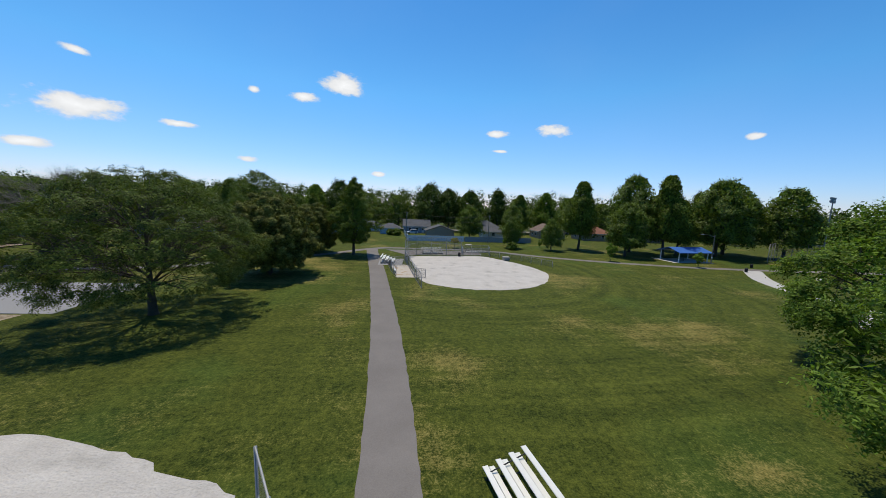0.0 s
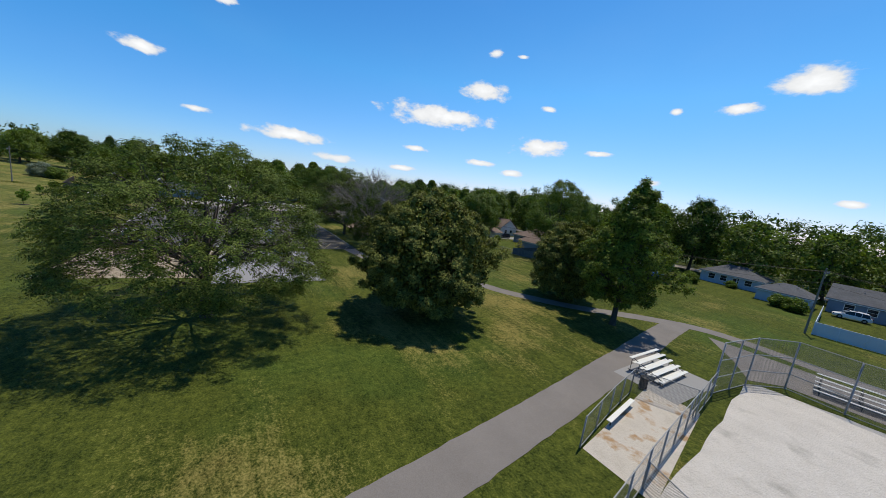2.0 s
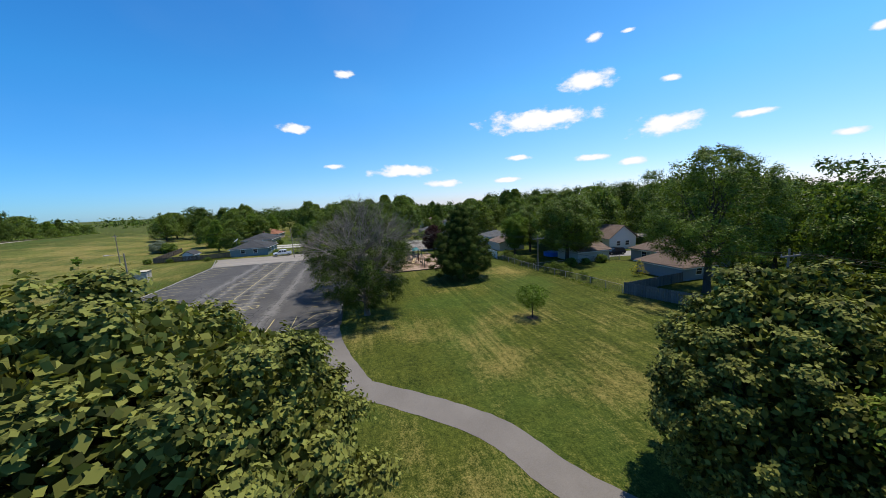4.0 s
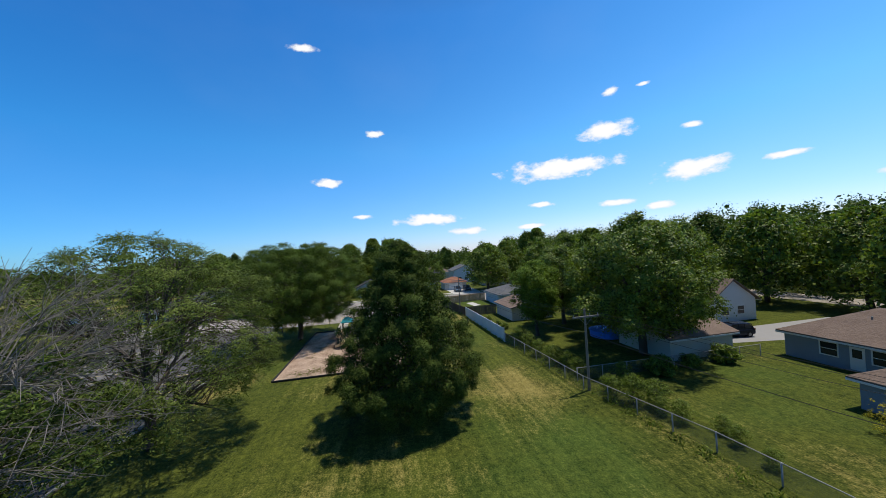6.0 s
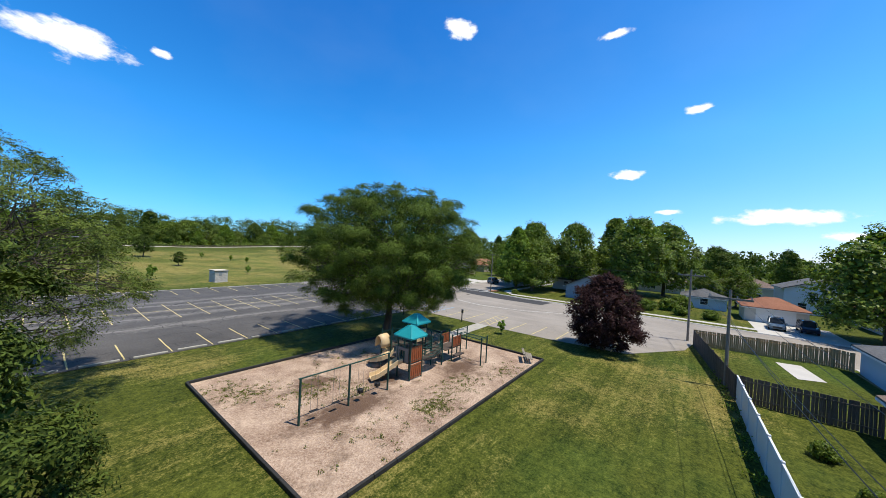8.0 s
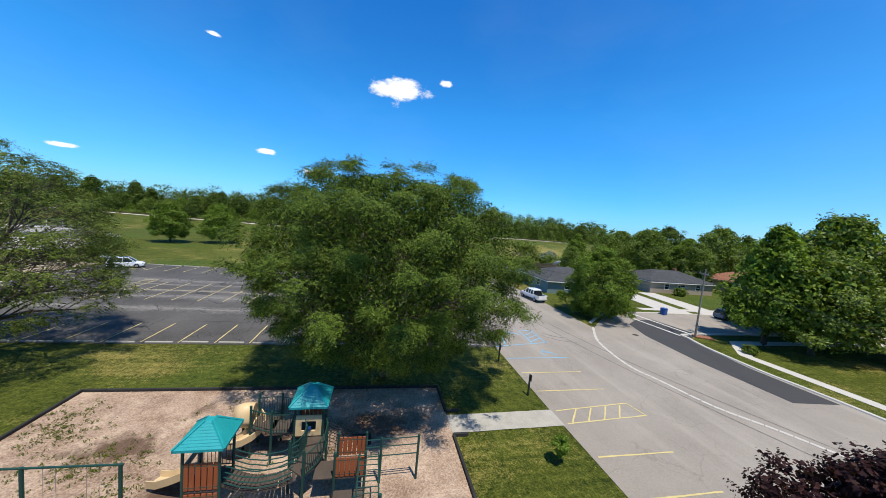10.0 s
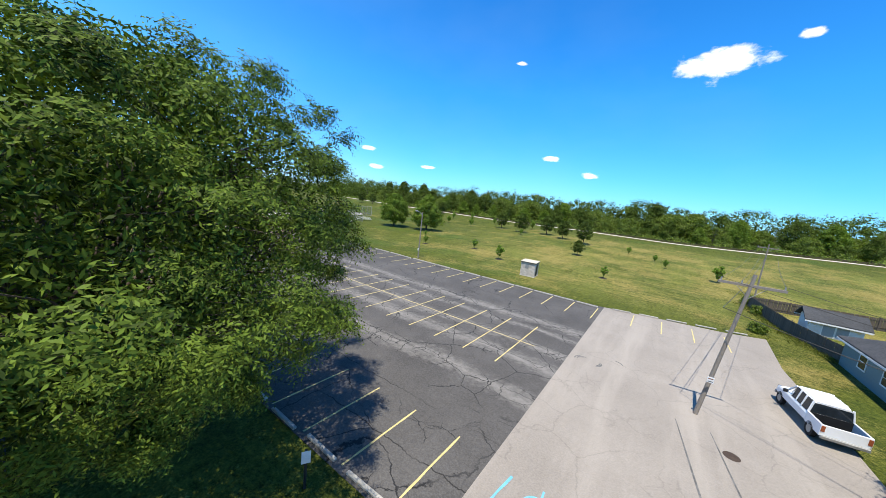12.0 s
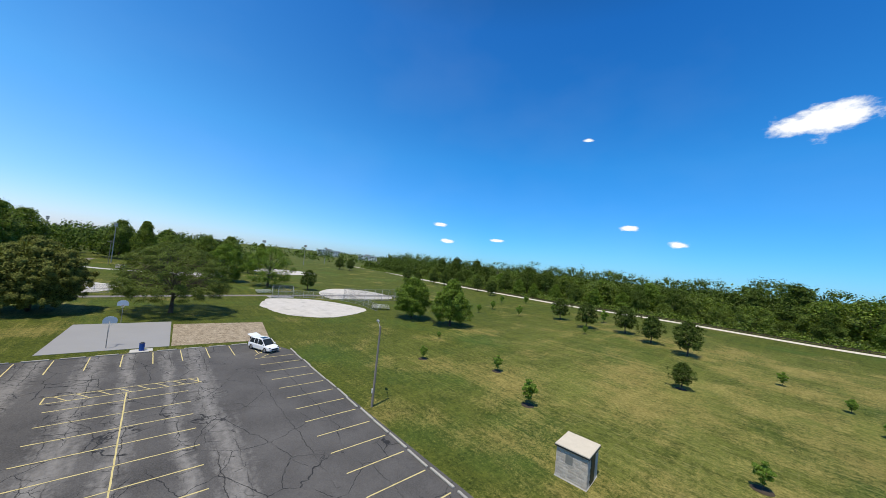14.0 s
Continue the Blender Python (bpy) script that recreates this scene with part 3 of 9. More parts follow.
def ribbon(name, line, width, z, mat, label, category, rough=0.08, seed=1):
    """A path along a line of points, its edges a little uneven."""
    rng = random.Random(seed)
    pts = []
    for (x0, y0), (x1, y1) in zip(line, line[1:]):
        n = max(2, int(math.hypot(x1 - x0, y1 - y0) / 0.6))
        pts += [(x0 + (x1 - x0) * i / n, y0 + (y1 - y0) * i / n) for i in range(n)]
    pts.append(line[-1])
    verts, faces = [], []
    for i, (x, y) in enumerate(pts):
        a, b = pts[max(0, i - 1)], pts[min(len(pts) - 1, i + 1)]
        d = Vector((b[0] - a[0], b[1] - a[1])).normalized()
        for s in (-1, 1):
            w = width / 2 + rng.uniform(-rough, rough)
            px, py = x - s * d.y * w, y + s * d.x * w
            verts.append((px, py, z + rise(px, py)))
        if i:
            k = 2 * i
            faces.append((k - 2, k - 1, k + 1, k))
    ob = new(name, mesh_from(name, verts, [f[::-1] for f in faces], mat))
    return tagged(ob, label, category, kind="structure")


def curve_points(ctrl, steps=8):
    """A smooth line through the points."""
    out = []
    p = [ctrl[0]] + list(ctrl) + [ctrl[-1]]
    for i in range(1, len(p) - 2):
        for s in range(steps):
            t = s / steps
            out.append(tuple(0.5 * (2 * p[i][k] + (p[i + 1][k] - p[i - 1][k]) * t + (2 * p[i - 1][k] - 5 * p[i][k] + 4 * p[i + 1][k] - p[i + 2][k]) * t * t + (3 * p[i][k] - p[i - 1][k] - 3 * p[i + 1][k] + p[i + 2][k]) * t ** 3) for k in range(2)))
    out.append(tuple(ctrl[-1]))
    return out


# ---------------------------------------------------------------- trees
def leaf_cloud(name, pos, nrm, size, mat, rng, narrow=0.55, along=None):
    """Many small folded leaves as one mesh; along: the way that each leaf points."""
    n = len(pos)
    side = np.cross(nrm, rng.normal(size=(n, 3)))
    if along is not None:
        side = along - nrm * (along * nrm).sum(1, keepdims=True)
    side /= np.linalg.norm(side, axis=1, keepdims=True) + 1e-9
    other = np.cross(nrm, side)
    s = size[:, None]
    v = np.empty((n, 4, 3), np.float32)
    droop = nrm * s * 0.25
    v[:, 0], v[:, 2] = pos - side * s, pos + side * s - droop
    v[:, 1], v[:, 3] = pos + other * s * narrow - droop * 0.6, pos - other * s * narrow - droop * 0.6
    me = bpy.data.meshes.new(name)
    me.vertices.add(4 * n)
    me.vertices.foreach_set("co", v.ravel())
    me.loops.add(4 * n)
    me.loops.foreach_set("vertex_index", np.arange(4 * n, dtype=np.int32))
    me.polygons.add(n)
    me.polygons.foreach_set("loop_start", np.arange(0, 4 * n, 4, dtype=np.int32))
    me.materials.append(mat)
    me.update(calc_edges=True)
    return me


def limb(verts, faces, points, radii, sides=6):
    """Adds a tapered round limb to a list of verts and faces."""
    first = len(verts)
    for i, p in enumerate(points):
        a, b = points[max(0, i - 1)], points[min(len(points) - 1, i + 1)]
        q = (b - a).to_track_quat("Z", "Y")
        for k in range(sides):
            t = 2 * math.pi * k / sides
            verts.append(p + q @ Vector((radii[i] * math.cos(t), radii[i] * math.sin(t), 0)))
    for i in range(len(points) - 1):
        for k in range(sides):
            j = (k + 1) % sides
            faces.append((first + i * sides + k, first + i * sides + j, first + (i + 1) * sides + j, first + (i + 1) * sides + k))


SHAPES = {
    # share of the crown's height: share of its radius
    "round": ((0, 0.55), (0.12, 0.85), (0.35, 1.0), (0.6, 0.92), (0.8, 0.68), (0.93, 0.38), (1, 0.08)),
    "umbrella": ((0, 0.80), (0.12, 0.97), (0.35, 1.0), (0.58, 0.92), (0.78, 0.72), (0.92, 0.44), (1, 0.15)),
    "dome": ((0, 0.50), (0.12, 0.74), (0.35, 0.97), (0.55, 1.0), (0.75, 0.91), (0.90, 0.72), (1, 0.40)),
    "cone": ((0, 0.58), (0.10, 0.90), (0.25, 1.0), (0.5, 0.84), (0.72, 0.57), (0.9, 0.31), (1, 0.08)),
    "tall": ((0, 0.5), (0.1, 0.8), (0.3, 1.0), (0.5, 0.85), (0.68, 0.55), (0.82, 0.46), (0.94, 0.30), (1, 0.05)),
    "vase": ((0, 0.35), (0.2, 0.65), (0.5, 0.95), (0.7, 1.0), (0.86, 0.75), (1, 0.2)),
}


def twig_leaves(c, s, n, out, rng, spray, flat, droop, size, heart):
    """Leaves set in pairs along the bent twigs of one spray: places, normals, ways and sizes."""
    twigs = max(3, n // spray)
    d = rng.normal(size=(twigs, 3)) + out * 0.75 + np.array((0, 0, 0.22))
    d[:, 2] *= flat
    d /= np.linalg.norm(d, axis=1, keepdims=True) + 1e-9
    start = c + rng.normal(size=(twigs, 3)) * s * np.array((0.13, 0.13, 0.13 * flat))
    reach = s * rng.uniform(0.72, 1.05, twigs)
    t = np.tile(np.linspace(0.38, 1.0, spray), (twigs, 1)) + rng.uniform(-0.04, 0.04, (twigs, spray))
    p = start[:, None] + d[:, None] * (reach[:, None] * t)[..., None]
    p[..., 2] -= droop * reach[:, None] * t ** 2
    head = np.repeat(d[:, None], spray, 1).copy()
    head[..., 2] -= 2 * droop * t
    left = np.cross(d, (0.0, 0.0, 1.0))
    left /= np.linalg.norm(left, axis=1, keepdims=True) + 1e-9
    sign = np.where(np.arange(spray) % 2, 1.0, -1.0)
    way = head * 0.75 + left[:, None] * sign[None, :, None] + rng.normal(size=p.shape) * 0.28
    way /= np.linalg.norm(way, axis=2, keepdims=True) + 1e-9
    away = p - heart
    away /= np.linalg.norm(away, axis=2, keepdims=True) + 1e-9
    nrm = np.array((0, 0, 0.40)) + out * 0.25 + away * 0.80 + rng.normal(size=p.shape) * 0.50
    nrm /= np.linalg.norm(nrm, axis=2, keepdims=True)
    big = size * rng.uniform(0.7, 1.25, t.shape) * (1.15 - 0.45 * t)
    p = p + way * big[..., None] * 0.9
    return p.reshape(-1, 3), nrm.reshape(-1, 3), way.reshape(-1, 3), big.ravel()


def make_tree(label, at, height, radius, base, shape, leaf, puffs=110, puff=1.15, per_puff=240, leaf_size=0.17, flat=0.7, inner=0.22, trunk=0.28, bark=None, seed=1, fork=None, stray=0.16, narrow=0.55, twigs=0, core=14, boughs=0, gather=0.42, live=0.0, spray=0, droop=0.25, name="tree", category="tree", group=""):
    rng, bark = np.random.default_rng(seed), bark or BARK
    x, y = at
    root = thing(name, label, category, (x, y, rise(x, y)), 0, group)
    prof = SHAPES[shape]
    hs, rs = [p[0] for p in prof], [p[1] for p in prof]
    crown_h = height - base
    # lumps of the outline, by heading and height
    lump = [(rng.uniform(0, 6.28), rng.uniform(0, 6.28), rng.uniform(0.5, 1)) for _ in range(5)]

    def reach(t, a):
        wob = sum(w * math.sin((i + 2) * a + p + (3 + i) * t * 2.2 + q) for i, (p, q, w) in enumerate(lump)) / 5
        return radius * np.interp(t, hs, rs) * (1 + stray * wob * 2.2)

    centres = []
    weight = np.array([np.interp(t, hs, rs) for t in np.linspace(0, 1, 60)])
    for i in range(puffs):
        t = rng.choice(np.linspace(0, 1, 60), p=weight / weight.sum()) + rng.uniform(-0.01, 0.01)
        t = min(max(t, 0.01), 0.99)
        a = 2.399963 * i + rng.uniform(-0.4, 0.4)
        far = math.sqrt(rng.uniform(0.05, 0.6)) if rng.random() < inner else rng.uniform(0.80 if spray else 0.66, 1.02)
        r = max(reach(t, a) - puff * 0.55, 0.1) * far
        centres.append((r * math.cos(a), r * math.sin(a), base + t * crown_h - puff * flat * 0.5 * t))
    centres = np.array(centres)
    hearts = centres.copy()
    if boughs:
        # the sprays gather on the ends of the main boughs, with deep gaps between
        heart = [centres[0]]
        for c in centres[1:]:
            if len(heart) < boughs and min(np.linalg.norm(c - k) for k in heart) > radius * 0.17:
                heart.append(c)
        for i, c in enumerate(centres):
            best = min(heart, key=lambda k: np.linalg.norm(c - k))
            centres[i] = c + (best - c) * np.array((gather, gather, min(0.9, gather * 1.35)))
            hearts[i] = best * np.array((0.94, 0.94, 1.0)) - np.array((0, 0, puff * 0.5))
    size = rng.uniform(0.7, 1.25, puffs) * puff
    pos, nrm, ways, bigs = [], [], [], []
    mid = np.array((0, 0, base + crown_h * 0.35))
    for c, s, h in zip(centres, size, hearts):
        n = int(per_puff * (s / puff) ** 2)
        if live and (c[2] > base + live * crown_h or math.hypot(c[0], c[1]) > radius * 0.72):
            continue
        if spray:
            out = (c - mid) / (np.linalg.norm(c - mid) + 1e-6)
            for row, got in zip((pos, nrm, ways, bigs), twig_leaves(c, s, n, out, rng, spray, flat, droop, leaf_size, h)):
                row.append(got)
            continue
        d = rng.normal(size=(n, 3))
        d /= np.linalg.norm(d, axis=1, keepdims=True)
        out = (c - mid) / (np.linalg.norm(c - mid) + 1e-6)
        d += out * 0.45 + np.array((0, 0, 0.38))
        d /= np.linalg.norm(d, axis=1, keepdims=True)
        rad = s * rng.uniform(0.2, 1.0, n) ** 0.30 * (1 + 0.10 * np.clip(rng.normal(size=n), -2, 1.6))
        p = c + d * rad[:, None] * np.array((1, 1, flat))
        heart = c + rng.normal(size=(4, 3)) * s * np.array((0.24, 0.24, 0.24 * flat))
        pos.append(np.concatenate((p, heart)))
        nrm.append(np.concatenate((d + rng.normal(size=(n, 3)) * 0.42, rng.normal(size=(4, 3)) + (0, 0, 0.8))))
        bigs.append(np.concatenate((leaf_size * rng.uniform(0.65, 1.3, n), leaf_size * rng.uniform(2.0, 2.8, 4))))
    pos, nrm = np.concatenate(pos), np.concatenate(nrm)
    keep = pos[:, 2] > max(0.35, base * 0.62)
    pos, nrm = pos[keep], nrm[keep]
    nrm /= np.linalg.norm(nrm, axis=1, keepdims=True)
    sizes = np.concatenate(bigs)[keep]
    ways = np.concatenate(ways)[keep] if spray else rng.normal(size=pos.shape)
    if core:
        # the dense inside of the crown, in larger sprays
        m = int(puffs * core)
        t, a, depth = rng.uniform(0.05, 0.97 if spray else 0.86, m), rng.uniform(0, 2 * math.pi, m), rng.uniform(0.33, 0.90 if spray else 0.76, m)
        r = np.interp(t, hs, rs) * radius * depth
        inside = np.stack((r * np.cos(a), r * np.sin(a), base + t * crown_h * 0.95), 1)
        turn = rng.normal(size=(m, 3))
        pos = np.concatenate((pos, inside))
        nrm = np.concatenate((nrm, turn / np.linalg.norm(turn, axis=1, keepdims=True)))
        sizes = np.concatenate((sizes, leaf_size * (rng.uniform(1.0, 1.5, m) * (1.9 - depth) if spray else rng.uniform(2.2, 3.6, m))))
        ways = np.concatenate((ways, rng.normal(size=(m, 3))))
    crown = new("crown", leaf_cloud("crown", pos, nrm, sizes, leaf, rng, narrow, ways))
    crown.parent = root
    # trunk and limbs
    verts, faces = [], []
    fork = fork or max(base * 0.9, height * 0.16)
    lean = Vector((rng.uniform(-0.3, 0.3), rng.uniform(-0.3, 0.3), 0))
    spine = [Vector((0, 0, -0.15)), Vector((0, 0, 0.25)), Vector((0, 0, fork * 0.6)) + lean * 0.4, Vector((0, 0, fork)) + lean * 0.6]
    lead = [Vector((0, 0, fork + (height * 0.85 - fork) * f)) + lean * (0.6 + f) for f in (0.35, 0.7, 1.0)]
    limb(verts, faces, spine + lead, [trunk * k for k in (1.5, 1.12, 1.0, 0.85, 0.5, 0.25, 0.06)], 9)
    pick = rng.permutation(puffs)[: int(puffs * (0.6 if twigs else 0.4))]
    mains = []
    for k, i in enumerate(pick):
        c = Vector(centres[i])
        if k < 18:
            # main limbs rise from the trunk and bend outwards
            along = min(0.9, max(0.0, (c.z - fork) / max(height * 0.85 - fork, 1) * 0.55))
            start = spine[-1].lerp(lead[-1], along * rng.uniform(0.2, 0.9))
            w = trunk * rng.uniform(0.30, 0.46) * (1 - 0.5 * along)
            end = start.lerp(c, 0.86)
        else:
            # branches leave the nearest main limb part of the way along
            best = min(mains, key=lambda m: (m[3] - c).length)
            part_way = rng.uniform(0.15, 0.95)
            start = best[1].lerp(best[2], part_way * 2) if part_way < 0.5 else best[2].lerp(best[3], part_way * 2 - 1)
            w = best[4] * rng.uniform(0.22, 0.42) * (1.15 - 0.6 * part_way)
            end = start.lerp(c, 0.9)
        reach_out = (end - start).length
        bend = 0.2 if live else 0.12
        knee = start.lerp(end, 0.5) + Vector((rng.uniform(-bend, bend) * reach_out, rng.uniform(-bend, bend) * reach_out, reach_out * 0.13))
        if k < 18:
            mains.append((i, start, knee, end, w))
        limb(verts, faces, [start, start.lerp(knee, 0.55) + Vector((0, 0, reach_out * 0.03)), knee, knee.lerp(end, 0.6), end], [w, w * 0.8, w * 0.62, w * 0.4, w * 0.12], 5)
        for _ in range(twigs):
            tip = c + Vector(rng.uniform(-1, 1, 3)) * puff * (1.0 if live else 0.7)
            root_at = knee.lerp(end, rng.uniform(0.3, 0.95))
            bow = root_at.lerp(tip, 0.5) + Vector(rng.uniform(-1, 1, 3)) * puff * 0.22
            limb(verts, faces, [root_at, bow, tip], [max(w * 0.3, 0.018), max(w * 0.18, 0.012), 0.006], 3)
            for _ in range(2 if live else 0):
                side = bow.lerp(tip, rng.uniform(0.0, 0.7))
                limb(verts, faces, [side, side + Vector(rng.uniform(-1, 1, 3)) * puff * 0.45 + Vector((0, 0, 0.15))], [0.009, 0.004], 3)
    wood = new("trunk", mesh_from("trunk", [tuple(v) for v in verts], faces, bark, smooth=True))
    wood.parent = root
    return root


def plant(proto, x, y, turn, scale=1.0, label="", wide=None):
    ob = copy_thing(proto, pose(x, y, rise(x, y) - 0.02, 0, 0, turn))
    ob.scale = (wide or scale, wide or scale, scale)
    return tagged(ob, label) if label else ob

# ---------------------------------------------------------------- ground
def ground():
    def axis(lo, hi, step):
        inner = list(np.arange(lo, hi + 0.1, step))
        return [lo - 2600, lo - 1200, lo - 500, lo - 150, lo - 40] + inner + [hi + 40, hi + 150, hi + 500, hi + 1200, hi + 2600]
    xs, ys = axis(-260, 140, 5.0), axis(-220, 220, 5.0)
    verts = [(x, y, rise(min(max(x, -260), 140), min(max(y, -220), 220))) for y in ys for x in xs]
    w = len(xs)
    faces = [(j * w + i, j * w + i + 1, (j + 1) * w + i + 1, (j + 1) * w + i) for j in range(len(ys) - 1) for i in range(w - 1)]
    ob = new("ground", mesh_from("ground", verts, faces, GRASS, smooth=True))
    tagged(ob, "mown park grass with dry yellowed patches", "lawn", kind="structure")


ground()

# car park: x from the ball fields (-) to the street (+), kerb stops along y = 0 and y = -35
STALL = 2.743
sheet("parking_lot", [(-57.0, -35.0), (0.5, -35.0), (0.5, 0.9), (-51.5, 0.0), (-54.0, -1.0), (-57.0, -2.2)], 0.030, ASPHALT, "dark cracked asphalt car park with pale worn streaks", "car park", 0.12)
sheet("parking_lot_grey", [(0.5, -35.0), (-0.4, -35.1), (-0.5, -46.0), (-0.4, -55.0), (0.5, -62.5), (7.0, -67.0), (12.5, -68.0), (12.5, -52.5), (12.4, -40.0), (12.6, -34.0), (15.8, -28.5), (15.6, -15.0), (15.2, -4.0), (15.9, 5.2), (12.4, 3.6), (0.5, 1.0)], 0.026, GREY_LOT, "bleached grey asphalt car park apron", "car park", 0.12)
street = sheet("road", [(12.5, -120.0), (26.0, -120.0), (26.0, -46.0), (25.6, -40.0), (27.0, -32.0), (31.0, -30.0), (140.0, -30.0), (140.0, -20.5), (28.0, -20.5), (22.0, -22.5), (15.8, -28.5), (12.6, -34.0), (12.4, -40.0), (12.5, -52.5)], 0.018, GREY_LOT, "grey residential street beside the park", "street", 0.12)
sheet("road_patch", [(25.6, -46.5), (25.4, -40.0), (26.7, -32.6), (30.5, -29.8), (29.3, -24.0), (26.0, -24.3), (23.0, -26.5), (21.4, -31.0), (20.8, -38.0), (21.2, -46.0)], 0.026, NEW_ASPHALT, "fresh black asphalt patch on the street", "street")


def line_marks(name, rows, mat, label, width=0.10, z=0.038):
    """Painted strokes from (x0, y0) to (x1, y1), each an object of its own."""
    shared = {}
    for x0, y0, x1, y1 in rows:
        span = math.hypot(x1 - x0, y1 - y0)
        key = round(span, 2)
        if key not in shared:
            n = max(3, int(span / 0.5))
            rng = random.Random(key)
            verts = [(span * i / n, s * (width / 2 + rng.uniform(-0.018, 0.012)), 0) for i in range(n + 1) for s in (-1, 1)]
            shared[key] = mesh_from(name, verts, [(2 * i, 2 * i + 2, 2 * i + 3, 2 * i + 1) for i in range(n)], mat)
        ob = new(name, shared[key])
        ob.matrix_world = pose(x0, y0, z, 0, 0, math.degrees(math.atan2(y1 - y0, x1 - x0)))
        tagged(ob, label, "road marking", "painted lines on the car park", "structure")


stall_lines = [(-STALL * k, -0.35, -STALL * k, -5.2) for k in range(0, 19)]
stall_lines += [(-1.25 - STALL * k, -34.7, -1.25 - STALL * k, -30.0) for k in range(0, 19)]
stall_lines += [(-56.6, -4.4 - STALL * k, -51.7, -4.4 - STALL * k) for k in range(0, 10)]
stall_lines += [(-3.3 - STALL * k, -12.7, -3.3 - STALL * k, -22.0) for k in range(0, 15)]
stall_lines += [(-2.0, -17.2, -43.6, -17.2)]
stall_lines += [(-45.0, -22.4, -45.0, -11.7), (-43.6, -22.4, -43.6, -11.7), (-45.0, -22.4, -43.6, -22.4), (-45.0, -11.7, -43.6, -11.7)]
stall_lines += [(-45.0, -21.9 + 1.35 * k, -43.6, -20.9 + 1.35 * k) for k in range(0, 8)]
stall_lines += [(-56.6, -29.1, -51.7, -31.6), (-51.7, -31.6, -51.4, -34.6), (-56.3, -31.0, -53.0, -33.2), (-56.3, -33.0, -54.0, -34.5)]
stall_lines += [(-56.4, -2.6, -51.5, -4.0), (-55.0, -1.6, -50.6, -5.0), (-53.0, -1.0, -49.6, -4.4)]
stall_lines += [(1.0 + STALL * k, 0.6 + 0.22 * k, 1.0 + STALL * k, -4.2 + 0.2 * k) for k in range(1, 5)]
line_marks("painted_line", stall_lines, YELLOW_PAINT, "faded yellow parking stall line")
apron = [(-0.1, -40.5, 5.6, -40.4), (-0.1, -43.4, 5.7, -43.3), (-0.1, -45.9, 6.0, -45.3), (-0.1, -47.3, 6.3, -46.8), (6.0, -45.3, 6.3, -46.8)]
apron += [(0.3 + 1.25 * k, -47.2 + 0.08 * k, 1.5 + 1.25 * k, -45.8 + 0.1 * k) for k in range(0, 4)]
apron += [(-0.1, -50.2 - 2.75 * k, 4.9, -50.2 - 2.75 * k) for k in range(0, 5)]
line_marks("painted_line", apron, YELLOW_PAINT, "faded yellow parking stall line")
blue = [(-0.3, -34.9, 6.1, -33.7), (-0.2, -37.7, 6.1, -37.5), (1.0, -34.4, 1.6, -30.4), (4.2, -34.1, 4.4, -30.2), (5.9, -33.8, 6.0, -29.9), (4.4, -30.2, 6.0, -29.9)]
blue += [(4.3, -33.5 + 0.9 * k, 5.9, -32.4 + 0.9 * k) for k in range(0, 3)]
line_marks("painted_line", blue, BLUE_PAINT, "light blue accessible bay line")
# wheelchair marks in outline
for cx, cy in ((2.9, -31.2), (4.4, -36.6)):
    ring = [(0.55 * math.cos(t) + cx, 0.55 * math.sin(t) + cy) for t in (0.6 * i for i in range(8))]
    line_marks("painted_line", [(*a, *b) for a, b in zip(ring, ring[1:])] + [(cx, cy + 0.2, cx, cy + 1.0), (cx, cy + 0.2, cx + 0.7, cy + 0.2), (cx + 0.7, cy + 0.2, cx + 0.9, cy - 0.4)], BLUE_PAINT, "light blue wheelchair sign stroke on the asphalt", 0.09)
line_marks("painted_line", [(27.0, -30.8, 26.0, -21.0), (29.4, -30.0, 28.4, -20.8)], WHITE_PAINT, "white crossing line over the street", 0.3)

# concrete wheel stops
stop_meshes = {}


def wheel_stop(x, y, turn, half=1.0):
    if half not in stop_meshes:
        bm = bmesh.new()
        box(bm, -half, -0.09, 0, half, 0.09, 0.14, bevel=0.03)
        me = stop_meshes[half] = bpy.data.meshes.new("wheel_stop")
        bm.to_mesh(me)
        bm.free()
        me.materials.append(WORN_CONCRETE)
    ob = new("wheel_stop", stop_meshes[half])
    ob.matrix_world = pose(x, y, 0.028, 0, 0, turn)
    tagged(ob, "chipped pale concrete wheel stop at the car park edge", "wheel stop", "wheel stops round the car park")


stops = random.Random(5)
for k in range(19):
    wheel_stop(-STALL * (k + 0.5) + stops.uniform(-0.1, 0.1), stops.uniform(-0.06, 0.10), stops.uniform(-1.0, 1.0), 1.25)
    wheel_stop(-1.25 - STALL * (k + 0.5) + stops.uniform(-0.1, 0.1), -34.8 + stops.uniform(-0.08, 0.08), stops.uniform(-1.5, 1.5))
for k in range(9):
    wheel_stop(-56.75 + stops.uniform(-0.06, 0.06), -4.4 - STALL * (k + 0.5), 90 + stops.uniform(-1.5, 1.5))
for k in range(5):
    wheel_stop(2.4 + STALL * k, 1.15 + 0.95 * k * 0.9, 15 + stops.uniform(-2, 2))

